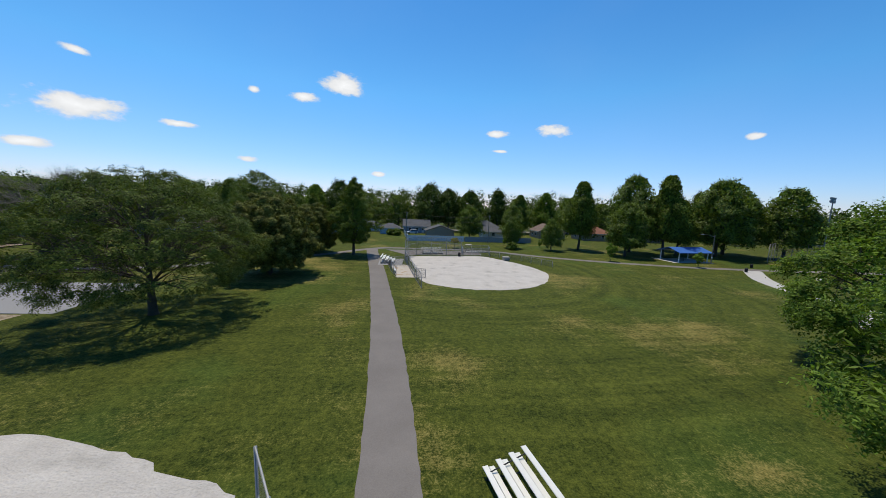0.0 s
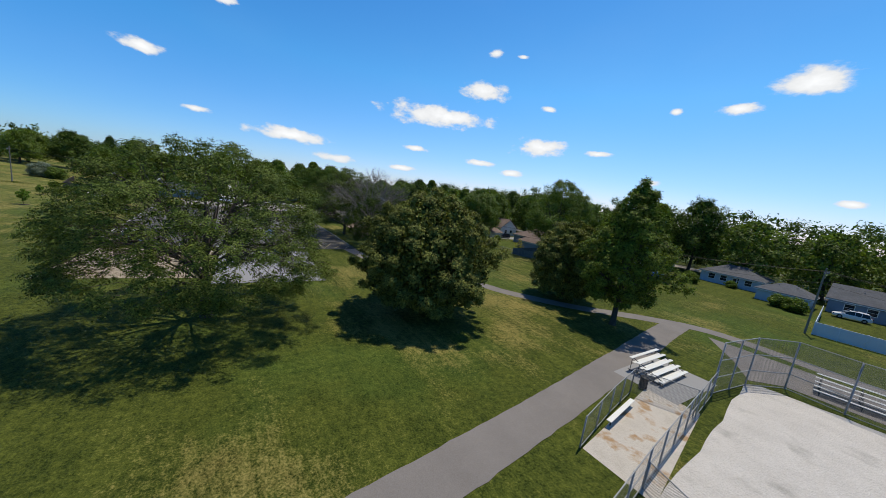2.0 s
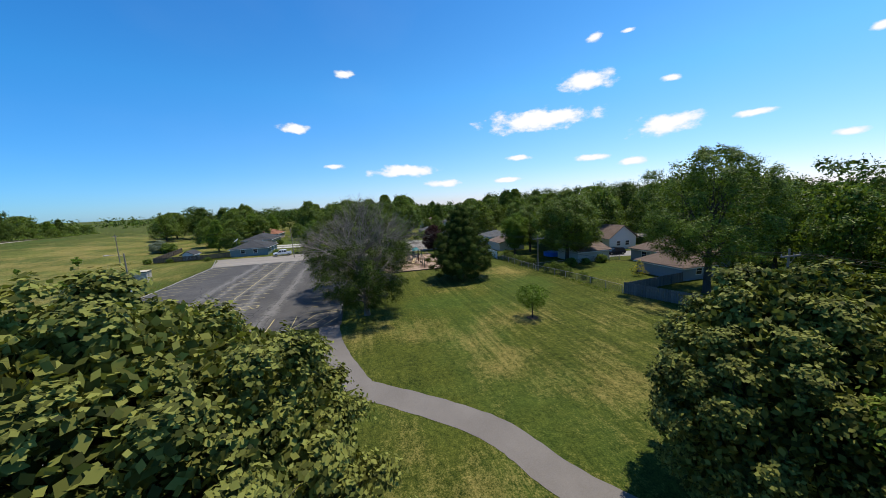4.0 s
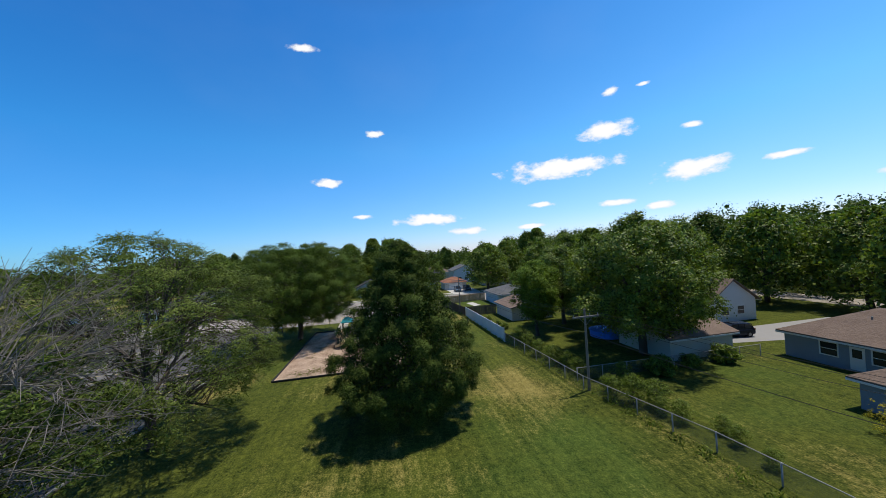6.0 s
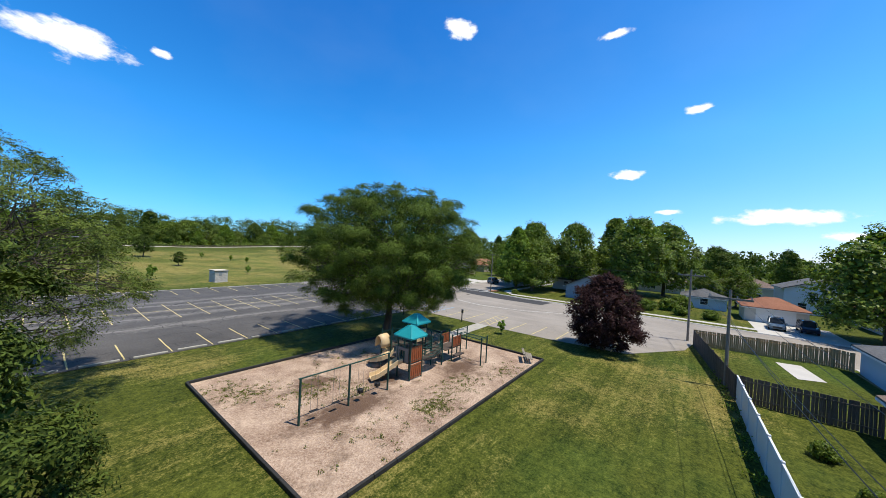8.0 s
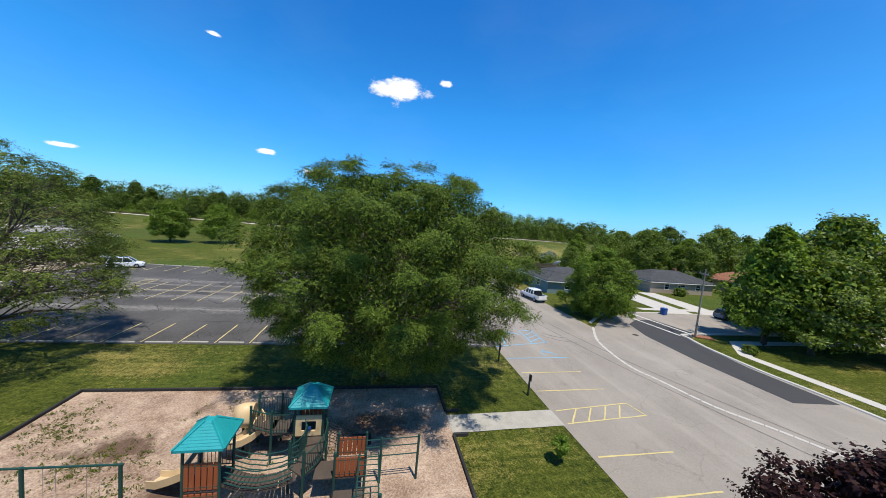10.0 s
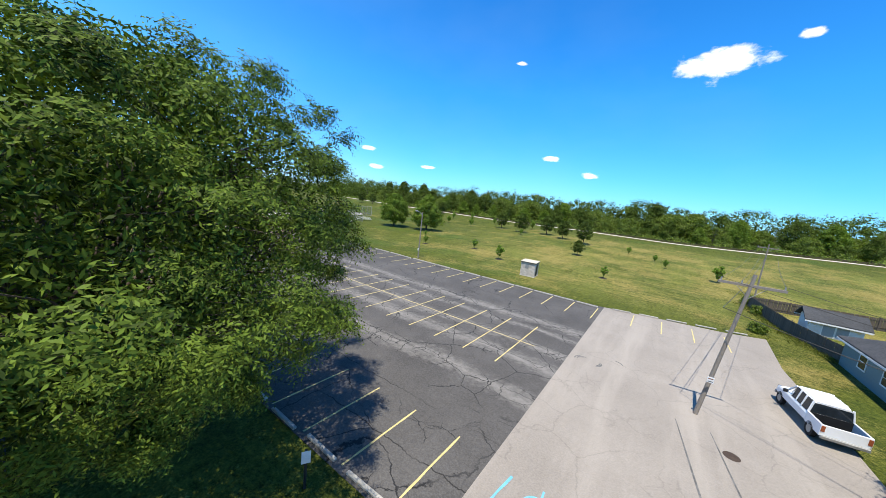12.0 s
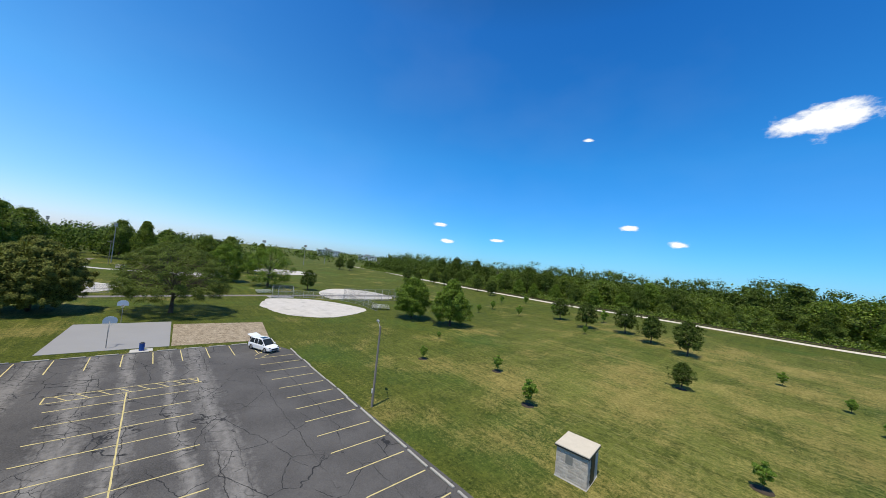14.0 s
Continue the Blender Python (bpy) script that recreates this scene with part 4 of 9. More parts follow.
# kerbs and gutters of the street
def kerb(line, width=0.32, height=0.13, name="kerb", mat=None, label="pale concrete kerb along the street"):
    verts, faces = [], []
    for i, (x, y) in enumerate(line):
        a, b = line[max(0, i - 1)], line[min(len(line) - 1, i + 1)]
        d = Vector((b[0] - a[0], b[1] - a[1])).normalized()
        for s, z in ((-1, 0.0), (-0.8, height), (0.8, height), (1, 0.0)):
            verts.append((x - s * d.y * width / 2, y + s * d.x * width / 2, z))
        if i:
            k = 4 * i
            faces += [(k - 4 + j, k - 3 + j, k + 1 + j, k + j) for j in range(3)]
    ob = new(name, mesh_from(name, verts, faces, mat or CONCRETE))
    tagged(ob, label, "kerb", kind="structure")


kerb(curve_points([(26.2, -118), (26.2, -60), (26.2, -46), (25.9, -40), (27.1, -32.2), (31, -30.2), (60, -30.2), (138, -30.2)], 6), 0.45)
kerb(curve_points([(138, -20.3), (60, -20.3), (28.5, -20.3), (22.3, -22.0), (16.6, -26.5)], 6), 0.4)
for i, (a, b) in enumerate(zip(curve_points([(15.9, -28.2), (12.9, -33.2), (11.6, -39.0), (12.2, -42.0), (13.1, -46), (14.9, -49), (16.6, -52.2), (19.5, -56)], 5), curve_points([(15.9, -28.2), (12.9, -33.2), (11.6, -39.0), (12.2, -42.0), (13.1, -46), (14.9, -49), (16.6, -52.2), (19.5, -56)], 5)[1:])):
    line_marks("gutter_slab", [(a[0] * 0.97 + b[0] * 0.03, a[1] * 0.97 + b[1] * 0.03, a[0] * 0.05 + b[0] * 0.95, a[1] * 0.05 + b[1] * 0.95)], CONCRETE, "pale concrete gutter slab set in the asphalt", 0.30, 0.034)
ribbon("pavement", [(29.5, -118), (29.5, -46), (29.2, -37), (33, -33.2), (138, -33.2)], 1.4, 0.03, CONCRETE, "pale concrete pavement along the street", "pavement", 0.01)
ribbon("pavement", [(138, -17.6), (60, -17.6), (33, -17.6)], 1.4, 0.03, CONCRETE, "pale concrete pavement along the street", "pavement", 0.01)

# park paths
ribbon("path", curve_points([(-107.9, 60), (-108.0, 30), (-107.8, 8), (-106.8, -8), (-105.6, -20), (-104.3, -32), (-102.8, -44), (-101.2, -56), (-100.6, -62)]), 2.7, 0.024, PATH_ASPHALT, "grey asphalt footpath through the grass", "path", 0.05, 3)
ribbon("path", curve_points([(-72, -37), (-79, -44.6), (-85, -47.5), (-92, -53), (-98, -60), (-104, -64.5), (-114, -64), (-130, -62.5), (-145, -53), (-162, -46), (-185, -41), (-230, -38)]), 2.3, 0.021, PATH_ASPHALT, "grey asphalt footpath through the grass", "path", 0.05, 4)
ribbon("path", curve_points([(-57, -33.6), (-64, -34.6), (-72, -37)]), 2.3, 0.020, PATH_ASPHALT, "grey asphalt footpath through the grass", "path", 0.05, 5)
ribbon("path", curve_points([(-186, -40.5), (-176, -30), (-170, -18)]), 3.2, 0.019, CONCRETE, "pale concrete footpath", "path", 0.03, 6)
ribbon("path", [(-8.3, -46.8), (-0.4, -46.6)], 1.7, 0.030, WORN_CONCRETE, "pale concrete walk from the car park to the playground", "path", 0.02, 8)
sheet("bleacher_pad", [(-108.6, -47.6), (-103.6, -47.6), (-103.6, -40.5), (-108.2, -40.5)], 0.026, COURT, "concrete pad under the bleachers", "pad")
sheet("plaza", [(-112, -61.5), (-128, -61.0), (-127.5, -55.2), (-111.5, -54.2), (-109.6, -52.0), (-107.6, -56), (-104, -61.5)], 0.028, PATH_ASPHALT, "asphalt strip behind the backstop", "path")
sheet("dugout_dirt", [(-107.4, -30.0), (-111.0, -30.0), (-109.4, -41), (-106.0, -41)], 0.020, DUGOUT_DUST, "pale screenings with worn sandy patches in the dugout", "soil")
sheet("basketball_court", [(-59.3, -25.6), (-75.6, -24.6), (-75.2, -13.0), (-59.0, -13.7)], 0.034, COURT, "grey concrete basketball court", "court", 0.1)
sheet("sand_pit", [(-59.0, -13.5), (-73.0, -12.8), (-71.5, 0.6), (-58.2, -1.2)], 0.024, SAND, "coarse pale sand and gravel pit", "sand")
sheet("bin_pad", [(-57.3, -17.6), (-58.6, -17.6), (-58.6, -15.4), (-57.3, -15.4)], 0.03, CONCRETE, "small concrete pad", "pad")


def infield(cx, cy, rx, ry, notch, seed, label):
    rng = random.Random(seed)
    pts = []
    for i in range(72):
        a = 2 * math.pi * i / 72
        w = 1 + rng.uniform(-0.012, 0.012)
        if notch:
            k = notch(a)
        else:
            k = 1.0
        pts.append((cx + rx * math.cos(a) * w * k, cy + ry * math.sin(a) * w * k))
    sheet("infield", pts, 0.018, LIMESTONE, label, "ball field")


rng_edge = random.Random(9)


def edge(points, label):
    pts = [(x + rng_edge.uniform(-0.12, 0.12), y + rng_edge.uniform(-0.12, 0.12)) for x, y in curve_points(points, 7)]
    ob = sheet("infield", pts, 0.018, LIMESTONE, label, "ball field", drape=False)


edge([(-109.6, -50.5), (-110.6, -38), (-111.2, -28.0), (-114.5, -24.4), (-119.5, -22.6), (-126.0, -23.4), (-131.5, -27.5), (-134.8, -34.5), (-133.8, -42), (-130.4, -48.5), (-126.5, -53.2), (-118, -52.6), (-111.5, -52.0), (-109.6, -50.5)], "white limestone softball infield")
edge([(-86.5, 5.0), (-90, 4.3), (-94.6, 5.4), (-98.5, 7.2), (-102, 9.2), (-101.5, 16.5), (-98.0, 22.5), (-90.0, 27.2), (-81.5, 29.0), (-76, 22.5), (-73.2, 15.0), (-76.5, 8.4), (-82, 5.6), (-86.5, 5.0)], "white limestone softball infield")
edge([(-101, 27), (-100, 38), (-101, 50.0), (-112, 54), (-124, 50), (-128, 40), (-120, 31), (-110, 27), (-101, 27)], "white limestone softball infield")
edge([(-186, 30), (-190, 50), (-205, 60), (-222, 50), (-222, 34), (-205, 26), (-186, 30)], "white limestone softball infield")
edge([(-160, -10), (-172, -13), (-176, -2), (-168, 8), (-158, 2), (-160, -10)], "white limestone softball infield")

# gravel trail along the bank, with a dark rail fence behind it
TRAIL = curve_points([(-330, 150), (-220, 128), (-150, 118), (-95, 117), (-40, 117), (20, 118), (80, 122), (160, 134)], 10)
ribbon("trail", TRAIL, 4.8, 0.10, TRAIL_STONE, "pale limestone trail along the bank", "trail", 0.08, 11)

# playground bed and border
sheet("playground_bed", [(-29.6, -57.4), (-7.8, -57.2), (-7.8, -42.6), (-29.6, -42.4)], 0.035, CHIPS, "playground bed of pale wood chips", "playground bed", 0.1)

# ---------------------------------------------------------------- park trees
make_tree("wide honey locust with airy drooping branches on the grass", (-84.0, -12.9), 14.2, 9.4, 3.2, "umbrella", LOCUST_THIN, puffs=690, puff=0.88, per_puff=215, leaf_size=0.10, core=5, flat=0.42, inner=0.10, trunk=0.36, seed=11, fork=1.9, narrow=0.38, twigs=1, boughs=130, gather=0.18, spray=8, droop=0.35, stray=0.12, name="locust_tree")
make_tree("dense round maple with pale seed clusters on the grass", (-87.8, -31.2), 12.9, 7.3, 1.3, "round", MAPLE_SEED, puffs=760, puff=0.55, per_puff=130, leaf_size=0.11, flat=0.9, inner=0.06, core=50, trunk=0.34, stray=0.15, boughs=190, gather=0.55, spray=5, droop=0.1, narrow=0.7, seed=12, name="maple_tree")
make_tree("tall irregular maple beside the footpath", (-97.4, -52.0), 17.0, 5.2, 3.0, "tall", MAPLE, puffs=420, puff=0.68, per_puff=130, leaf_size=0.12, flat=0.75, inner=0.2, trunk=0.3, seed=13, stray=0.26, boughs=110, gather=0.5, spray=5, droop=0.15, narrow=0.7, core=14, name="maple_tree")
make_tree("dense round maple beside the footpath", (-88.5, -54.5), 11.6, 5.4, 0.8, "round", MAPLE_SEED, puffs=460, puff=0.55, per_puff=110, leaf_size=0.11, flat=0.9, inner=0.08, core=44, trunk=0.3, stray=0.14, boughs=120, gather=0.5, spray=5, droop=0.1, narrow=0.7, seed=14, name="maple_tree")
make_tree("dark pyramid-shaped ash tree on the grass", (-40.4, -56.1), 14.1, 5.9, 0.7, "cone", ASH, puffs=640, puff=0.58, per_puff=310, leaf_size=0.088, core=60, flat=0.8, inner=0.05, trunk=0.26, seed=15, narrow=0.36, stray=0.18, boughs=150, gather=0.55, spray=6, droop=0.25, name="ash_tree")
make_tree("spreading honey locust with bare lower twigs by the car park", (-40.1, -37.7), 15.4, 8.8, 3.0, "umbrella", LOCUST_THIN, puffs=760, puff=0.88, per_puff=190, leaf_size=0.088, core=5, flat=0.42, inner=0.10, trunk=0.38, bark=BARK, seed=16, fork=1.3, narrow=0.36, twigs=3, boughs=110, gather=0.15, spray=8, droop=0.35, stray=0.12, name="locust_tree")
make_tree("large full honey locust between car park and playground", (-11.6, -41.0), 15.6, 10.5, 2.8, "dome", LOCUST, puffs=1250, puff=0.76, per_puff=265, leaf_size=0.076, core=80, flat=0.45, inner=0.08, trunk=0.4, seed=17, fork=2.2, narrow=0.36, boughs=230, gather=0.48, spray=8, droop=0.35, stray=0.10, name="locust_tree")
make_tree("half-dead locust tree with bare grey branches and dark leaves low down", (-54.6, -38.2), 15.4, 8.8, 1.6, "vase", ASH, puffs=340, puff=1.1, per_puff=440, leaf_size=0.105, flat=0.7, inner=0.45, trunk=0.36, bark=GREY_BARK, seed=18, core=0, fork=1.2, narrow=0.4, twigs=9, live=0.60, spray=8, droop=0.35, name="locust_tree")
make_tree("young broad-leaved tree with a thin trunk on the grass", (-63.5, -57.4), 4.2, 2.0, 1.4, "vase", BRIGHT, puffs=90, puff=0.48, per_puff=80, leaf_size=0.095, spray=7, droop=0.5, narrow=0.3, core=3, trunk=0.07, seed=19, name="young_tree")
make_tree("dark purple-leaved maple beside the car park", (0.2, -60.4), 7.9, 3.6, 0.6, "round", PURPLE, puffs=260, puff=0.6, per_puff=190, leaf_size=0.085, flat=0.9, inner=0.12, core=18, trunk=0.2, seed=20, spray=6, droop=0.15, narrow=0.7, name="maple_tree")
make_tree("bright green maple at the street corner", (20.0, -23.4), 10.6, 5.0, 0.7, "round", BRIGHT, puffs=330, puff=0.8, per_puff=200, leaf_size=0.10, flat=0.85, inner=0.15, core=18, trunk=0.24, seed=21, stray=0.24, spray=6, droop=0.2, narrow=0.7, name="maple_tree")
make_tree("tall maple shading the back yards", (-35.5, -82.6), 15.8, 7.4, 3.6, "round", GREEN, puffs=260, puff=1.2, per_puff=210, leaf_size=0.145, flat=0.75, inner=0.2, trunk=0.4, seed=22, stray=0.24, spray=6, narrow=0.65, name="maple_tree")
make_tree("very tall maple in a back yard", (-64.0, -84.4), 20.6, 8.2, 5.0, "round", GREEN, puffs=280, puff=1.3, per_puff=330, leaf_size=0.115, flat=0.75, inner=0.2, trunk=0.45, seed=23, stray=0.26, spray=7, narrow=0.65, name="maple_tree")
make_tree("light green tree beside the white fence", (-23.6, -76.0), 10.8, 3.6, 2.4, "vase", BRIGHT, puffs=170, puff=0.9, per_puff=220, leaf_size=0.11, flat=0.7, inner=0.25, trunk=0.24, seed=24, stray=0.25, spray=6, narrow=0.6, name="yard_tree")
make_tree("broad maple shading a back yard", (-27.5, -87.5), 15.0, 6.4, 3.0, "round", GREEN, puffs=220, puff=1.2, per_puff=230, leaf_size=0.13, flat=0.7, inner=0.2, trunk=0.35, seed=31, stray=0.24, spray=6, boughs=60, gather=0.42, droop=0.2, name="maple_tree")
make_tree("broad maple shading a back yard", (-19.0, -83.0), 13.0, 5.4, 3.0, "round", GREEN, puffs=190, puff=1.1, per_puff=220, leaf_size=0.13, flat=0.7, inner=0.2, trunk=0.3, seed=32, stray=0.24, spray=6, boughs=60, gather=0.42, droop=0.2, name="maple_tree")
make_tree("bright leafy maple beside the far footpath", (-143.5, 3.6), 14.2, 7.0, 0.8, "round", BRIGHT, puffs=260, puff=1.1, per_puff=230, leaf_size=0.13, flat=0.8, inner=0.15, trunk=0.32, seed=25, stray=0.22, spray=6, boughs=60, gather=0.42, droop=0.2, name="maple_tree")
make_tree("broad bright field maple on the grass", (-57.4, 38.4), 11.6, 5.2, 1.4, "cone", BRIGHT, puffs=200, puff=0.8, per_puff=110, leaf_size=0.15, flat=0.75, inner=0.12, trunk=0.26, seed=26, stray=0.24, boughs=60, gather=0.45, spray=5, narrow=0.6, core=24, name="maple_tree")
make_tree("broad bright field maple on the grass", (-67.8, 34.4), 11.0, 5.0, 1.6, "round", BRIGHT, puffs=200, puff=0.8, per_puff=110, leaf_size=0.15, flat=0.75, inner=0.12, trunk=0.26, seed=27, stray=0.24, boughs=60, gather=0.45, spray=5, narrow=0.6, core=24, name="maple_tree")
make_tree("big pale green willow beside the path", (-131.0, 15.6), 15.0, 8.4, 1.4, "round", BRIGHT, puffs=220, puff=1.3, per_puff=200, leaf_size=0.16, flat=0.8, inner=0.18, trunk=0.4, seed=28, stray=0.2, narrow=0.3, spray=6, boughs=60, gather=0.42, droop=0.2, name="willow_tree")
make_tree("small yellow-leaved tree behind the backstop", (-122.8, -67.3), 3.0, 1.3, 1.5, "umbrella", YELLOW_LEAF, puffs=40, puff=0.38, per_puff=70, leaf_size=0.08, trunk=0.06, seed=29, name="young_tree")
make_tree("yellow-green shrub in a back yard", (-52.6, -84.6), 2.9, 1.2, 0.2, "cone", YELLOW_LEAF, puffs=60, puff=0.34, per_puff=42, leaf_size=0.06, spray=6, droop=0.1, stray=0.4, core=4, narrow=0.4, trunk=0.05, seed=30, name="shrub", category="shrub")

# ---------------------------------------------------------------- tree kinds that repeat


def kind(label, height, radius, base, shape, leaf, puffs, puff, per, size, seed, **more):
    return make_tree(label, (900.0 + seed * 30, -900.0), height, radius, base, shape, leaf, puffs=puffs, puff=puff, per_puff=per, leaf_size=size, seed=seed, **more)


CLUMPED = {"spray": 5, "boughs": 34, "gather": 0.42, "narrow": 0.6, "droop": 0.15}
KINDS = [
    kind("tall dark maple in a garden", 15, 6.0, 2.2, "round", GREEN, 130, 1.15, 80, 0.19, 41, flat=0.8, trunk=0.32, stray=0.26, core=40, group="garden trees", **CLUMPED),
    kind("tall dark tree with an uneven crown", 17, 5.4, 3.0, "tall", MAPLE, 125, 1.1, 80, 0.19, 42, flat=0.8, trunk=0.32, stray=0.3, core=40, group="garden trees", **CLUMPED),
    kind("broad green tree in a garden", 13, 6.6, 1.8, "umbrella", GREEN, 130, 1.15, 80, 0.19, 43, flat=0.7, trunk=0.32, stray=0.24, core=40, group="garden trees", **CLUMPED),
    kind("light green tree in a garden", 14, 5.2, 2.0, "cone", BRIGHT, 120, 1.1, 80, 0.19, 44, flat=0.8, trunk=0.3, stray=0.28, core=40, group="garden trees", **CLUMPED),
]
BELT = [
    kind("tall dark maple in the tree belt", 15, 6.0, 2.2, "round", WOODS_LEAF, 90, 1.35, 100, 0.195, 51, flat=0.8, trunk=0.32, stray=0.28, core=40, group="background trees", **CLUMPED),
    kind("tall dark tree in the belt with an uneven crown", 17, 5.4, 3.0, "tall", WOODS_LEAF, 86, 1.3, 100, 0.195, 52, flat=0.8, trunk=0.32, stray=0.32, core=40, group="background trees", **CLUMPED),
    kind("broad green tree in the tree belt", 13, 6.6, 1.8, "umbrella", GREEN, 90, 1.35, 100, 0.195, 53, flat=0.7, trunk=0.32, stray=0.26, core=40, group="background trees", **CLUMPED),
    kind("light green tree in the tree belt", 14, 5.2, 2.0, "cone", BRIGHT, 84, 1.25, 100, 0.195, 54, flat=0.8, trunk=0.3, stray=0.3, core=40, group="background trees", **CLUMPED),
]
make_tree("large pale grey-green shrub behind the yard fence", (44.5, 34.0), 4.6, 3.4, 0.2, "round", PALE_LEAF, puffs=80, puff=0.9, per_puff=110, leaf_size=0.12, trunk=0.08, seed=49, name="shrub", category="shrub")
OAK = kind("small dark oak on the field", 7.2, 2.9, 1.5, "round", ASH, 110, 0.55, 70, 0.13, 45, flat=0.8, trunk=0.14, stray=0.34, boughs=34, gather=0.5, spray=5, narrow=0.5, name="oak_tree", group="oaks on the field")
SAPLING = kind("young sapling with a thin stem in a mulch ring", 3.0, 0.9, 0.8, "vase", SAPLING_LEAF, 34, 0.32, 60, 0.10, 46, core=0, stray=0.35, trunk=0.035, name="sapling", group="saplings on the field")
BUSH = kind("rounded green bush beside the yard fences", 2.4, 1.8, 0.1, "round", GREEN, 38, 0.7, 60, 0.13, 47, trunk=0.06, name="bush", category="bush", group="bushes")
SCRUB = kind("straggling green shrub along the wire fence", 2.6, 1.3, 0.1, "vase", GREEN, 70, 0.42, 46, 0.075, 50, spray=6, droop=0.1, stray=0.6, core=5, narrow=0.4, trunk=0.04, name="shrub", category="shrub", group="fence shrubs")
DEAD = kind("bare dead tree among the woods", 13, 3.8, 3.0, "vase", LOCUST_THIN, 40, 0.9, 3, 0.12, 48, trunk=0.22, bark=GREY_BARK, twigs=4, core=0, name="dead_tree", category="tree", group="background trees")
rng = random.Random(21)


def set_down(proto, x, y):
    """Moves a first of its kind from its nursery to its place."""
    proto.matrix_world = pose(x, y, rise(x, y) - 0.02, 0, 0, 20)


for i, (proto, spot) in enumerate(zip(KINDS + [DEAD] + BELT, ((-168.0, -58.0), (-188.0, -63.0), (40.0, -36.5), (47.0, -28.5), (-60.0, 150.0), (-70.0, -129.0), (-100.0, 137.0), (40.0, -128.0), (30.0, 139.0)))):
    set_down(proto, *spot)
# tall group west of the first field, and street and yard trees: x, y, kind, scale
for x, y, k, s in [
    (-175, -67, 0, 1.28), (-181, -60, 1, 1.12), (-197, -60, 0, 1.3), (-207, -66, 2, 1.35), (-162, -70, 1, 1.05), (-216, -58, 0, 1.2), (-192, -74, 1, 1.15),
    (-151, -66, 2, 0.55), (-141, -70, 0, 0.5), (-147, -88, 0, 0.75), (-133, -92, 2, 0.8), (-152, -97, 1, 0.8), (-84, -93, 0, 0.55), (-77, -98, 1, 0.8),
    (36.5, -34.0, 3, 1.05), (49, -43, 0, 1.1), (50, -58, 0, 1.16), (58, -52, 1, 1.08), (63, -62, 2, 1.3), (31.5, -88.0, 2, 1.1), (36, -96, 0, 1.0), (34, -106, 1, 1.1), (56, -76, 2, 0.6), (52, -70, 0, 0.5),
    (46, -34.5, 0, 1.06), (54, -31, 2, 1.15), (60, -25.8, 2, 1.1), (66, 16, 2, 1.05), (58, 22, 2, 0.9), (74, 8, 0, 0.8), (40, 14, 3, 0.8), (36, 8, 0, 0.55), (90, -12, 0, 1.1), (104, -14, 1, 1.0), (72, -10, 2, 0.55), (98, 20, 2, 1.2),
    (-12, -94, 1, 0.9), (-3, -95, 0, 0.95), (14, -98, 2, 1.0), (-18, -90, 0, 0.75), (-44, -108, 1, 1.0), (-16, -108, 2, 1.1), (-60, -104, 0, 0.95), (-55, -112, 2, 1.1), (-70, -100, 2, 0.9),
    (-221, -20, 1, 1.0), (-236, -30, 0, 1.1), (-186, 20, 2, 0.7), (-200, -12, 0, 0.9), (-245, 8, 2, 1.1), (-212, 14, 0, 1.0), (-230, 34, 1, 0.8), (-262, -10, 2, 1.2),
]:
    plant(KINDS[k], x + rng.uniform(-1, 1), y + rng.uniform(-1, 1), rng.uniform(0, 360), s * rng.uniform(1.08, 1.22) * (1.08 if x < -140 else 1.0), wide=s * rng.uniform(0.94, 1.1))
# belt behind the southern houses; the rows behind it are one wood
FAR_TREES = []
for row, (y, gap) in enumerate(((-127, 12), (-146, 11), (-162, 11))):
    x = -290.0 + row * 4
    while x < 150:
        if not (12 < x < 27 and y > -135):
            k = rng.choice((0, 0, 1, 2, 2, 3))
            s = rng.uniform(1.12, 1.5)
            if row:
                FAR_TREES.append((x, y + rng.uniform(-4, 4), 15 * s * 1.08, 6.8 * s))
            else:
                plant(BELT[k], x, y + rng.uniform(-4, 4), rng.uniform(0, 360), s, wide=s * rng.uniform(0.85, 1.05))
        x += gap * rng.uniform(0.75, 1.3)
# woods beyond the trail
for row, (dy, gap, low, high) in enumerate(((17, 8.5, 0.38, 0.75), (30, 8.5, 0.75, 1.25), (45, 8, 1.05, 1.5), (62, 9, 1.15, 1.6))):
    x = -330.0
    while x < 190:
        y = np.interp(x, [p[0] for p in TRAIL], [p[1] for p in TRAIL]) + dy + rng.uniform(-4, 4)
        s = rng.uniform(low, high)
        if rng.random() < 0.16 and 0 < row < 3:
            plant(DEAD, x, y, rng.uniform(0, 360), rng.uniform(0.8, 1.2))
        elif row > 1 or x < -200:
            FAR_TREES.append((x, y, 15 * s, 6.4 * s))
        else:
            plant(BELT[rng.choice((0, 0, 1, 2, 2, 2, 3))], x, y, rng.uniform(0, 360), s, wide=s * rng.uniform(1.0, 1.3))
        x += gap * rng.uniform(0.7, 1.3)
# east of the street and far west
for _ in range(34):
    x, y = rng.uniform(74, 190), rng.uniform(-128, 60)
    if -36 < y < -14:
        continue
    s = rng.uniform(0.8, 1.15)
    plant(BELT[rng.choice((0, 1, 2, 3))], x, y, rng.uniform(0, 360), s, wide=s * rng.uniform(0.95, 1.15))
for _ in range(55):
    s = rng.uniform(0.9, 1.3)
    FAR_TREES.append((rng.uniform(-340, -240), rng.uniform(-125, 30), 15 * s, 6.4 * s))

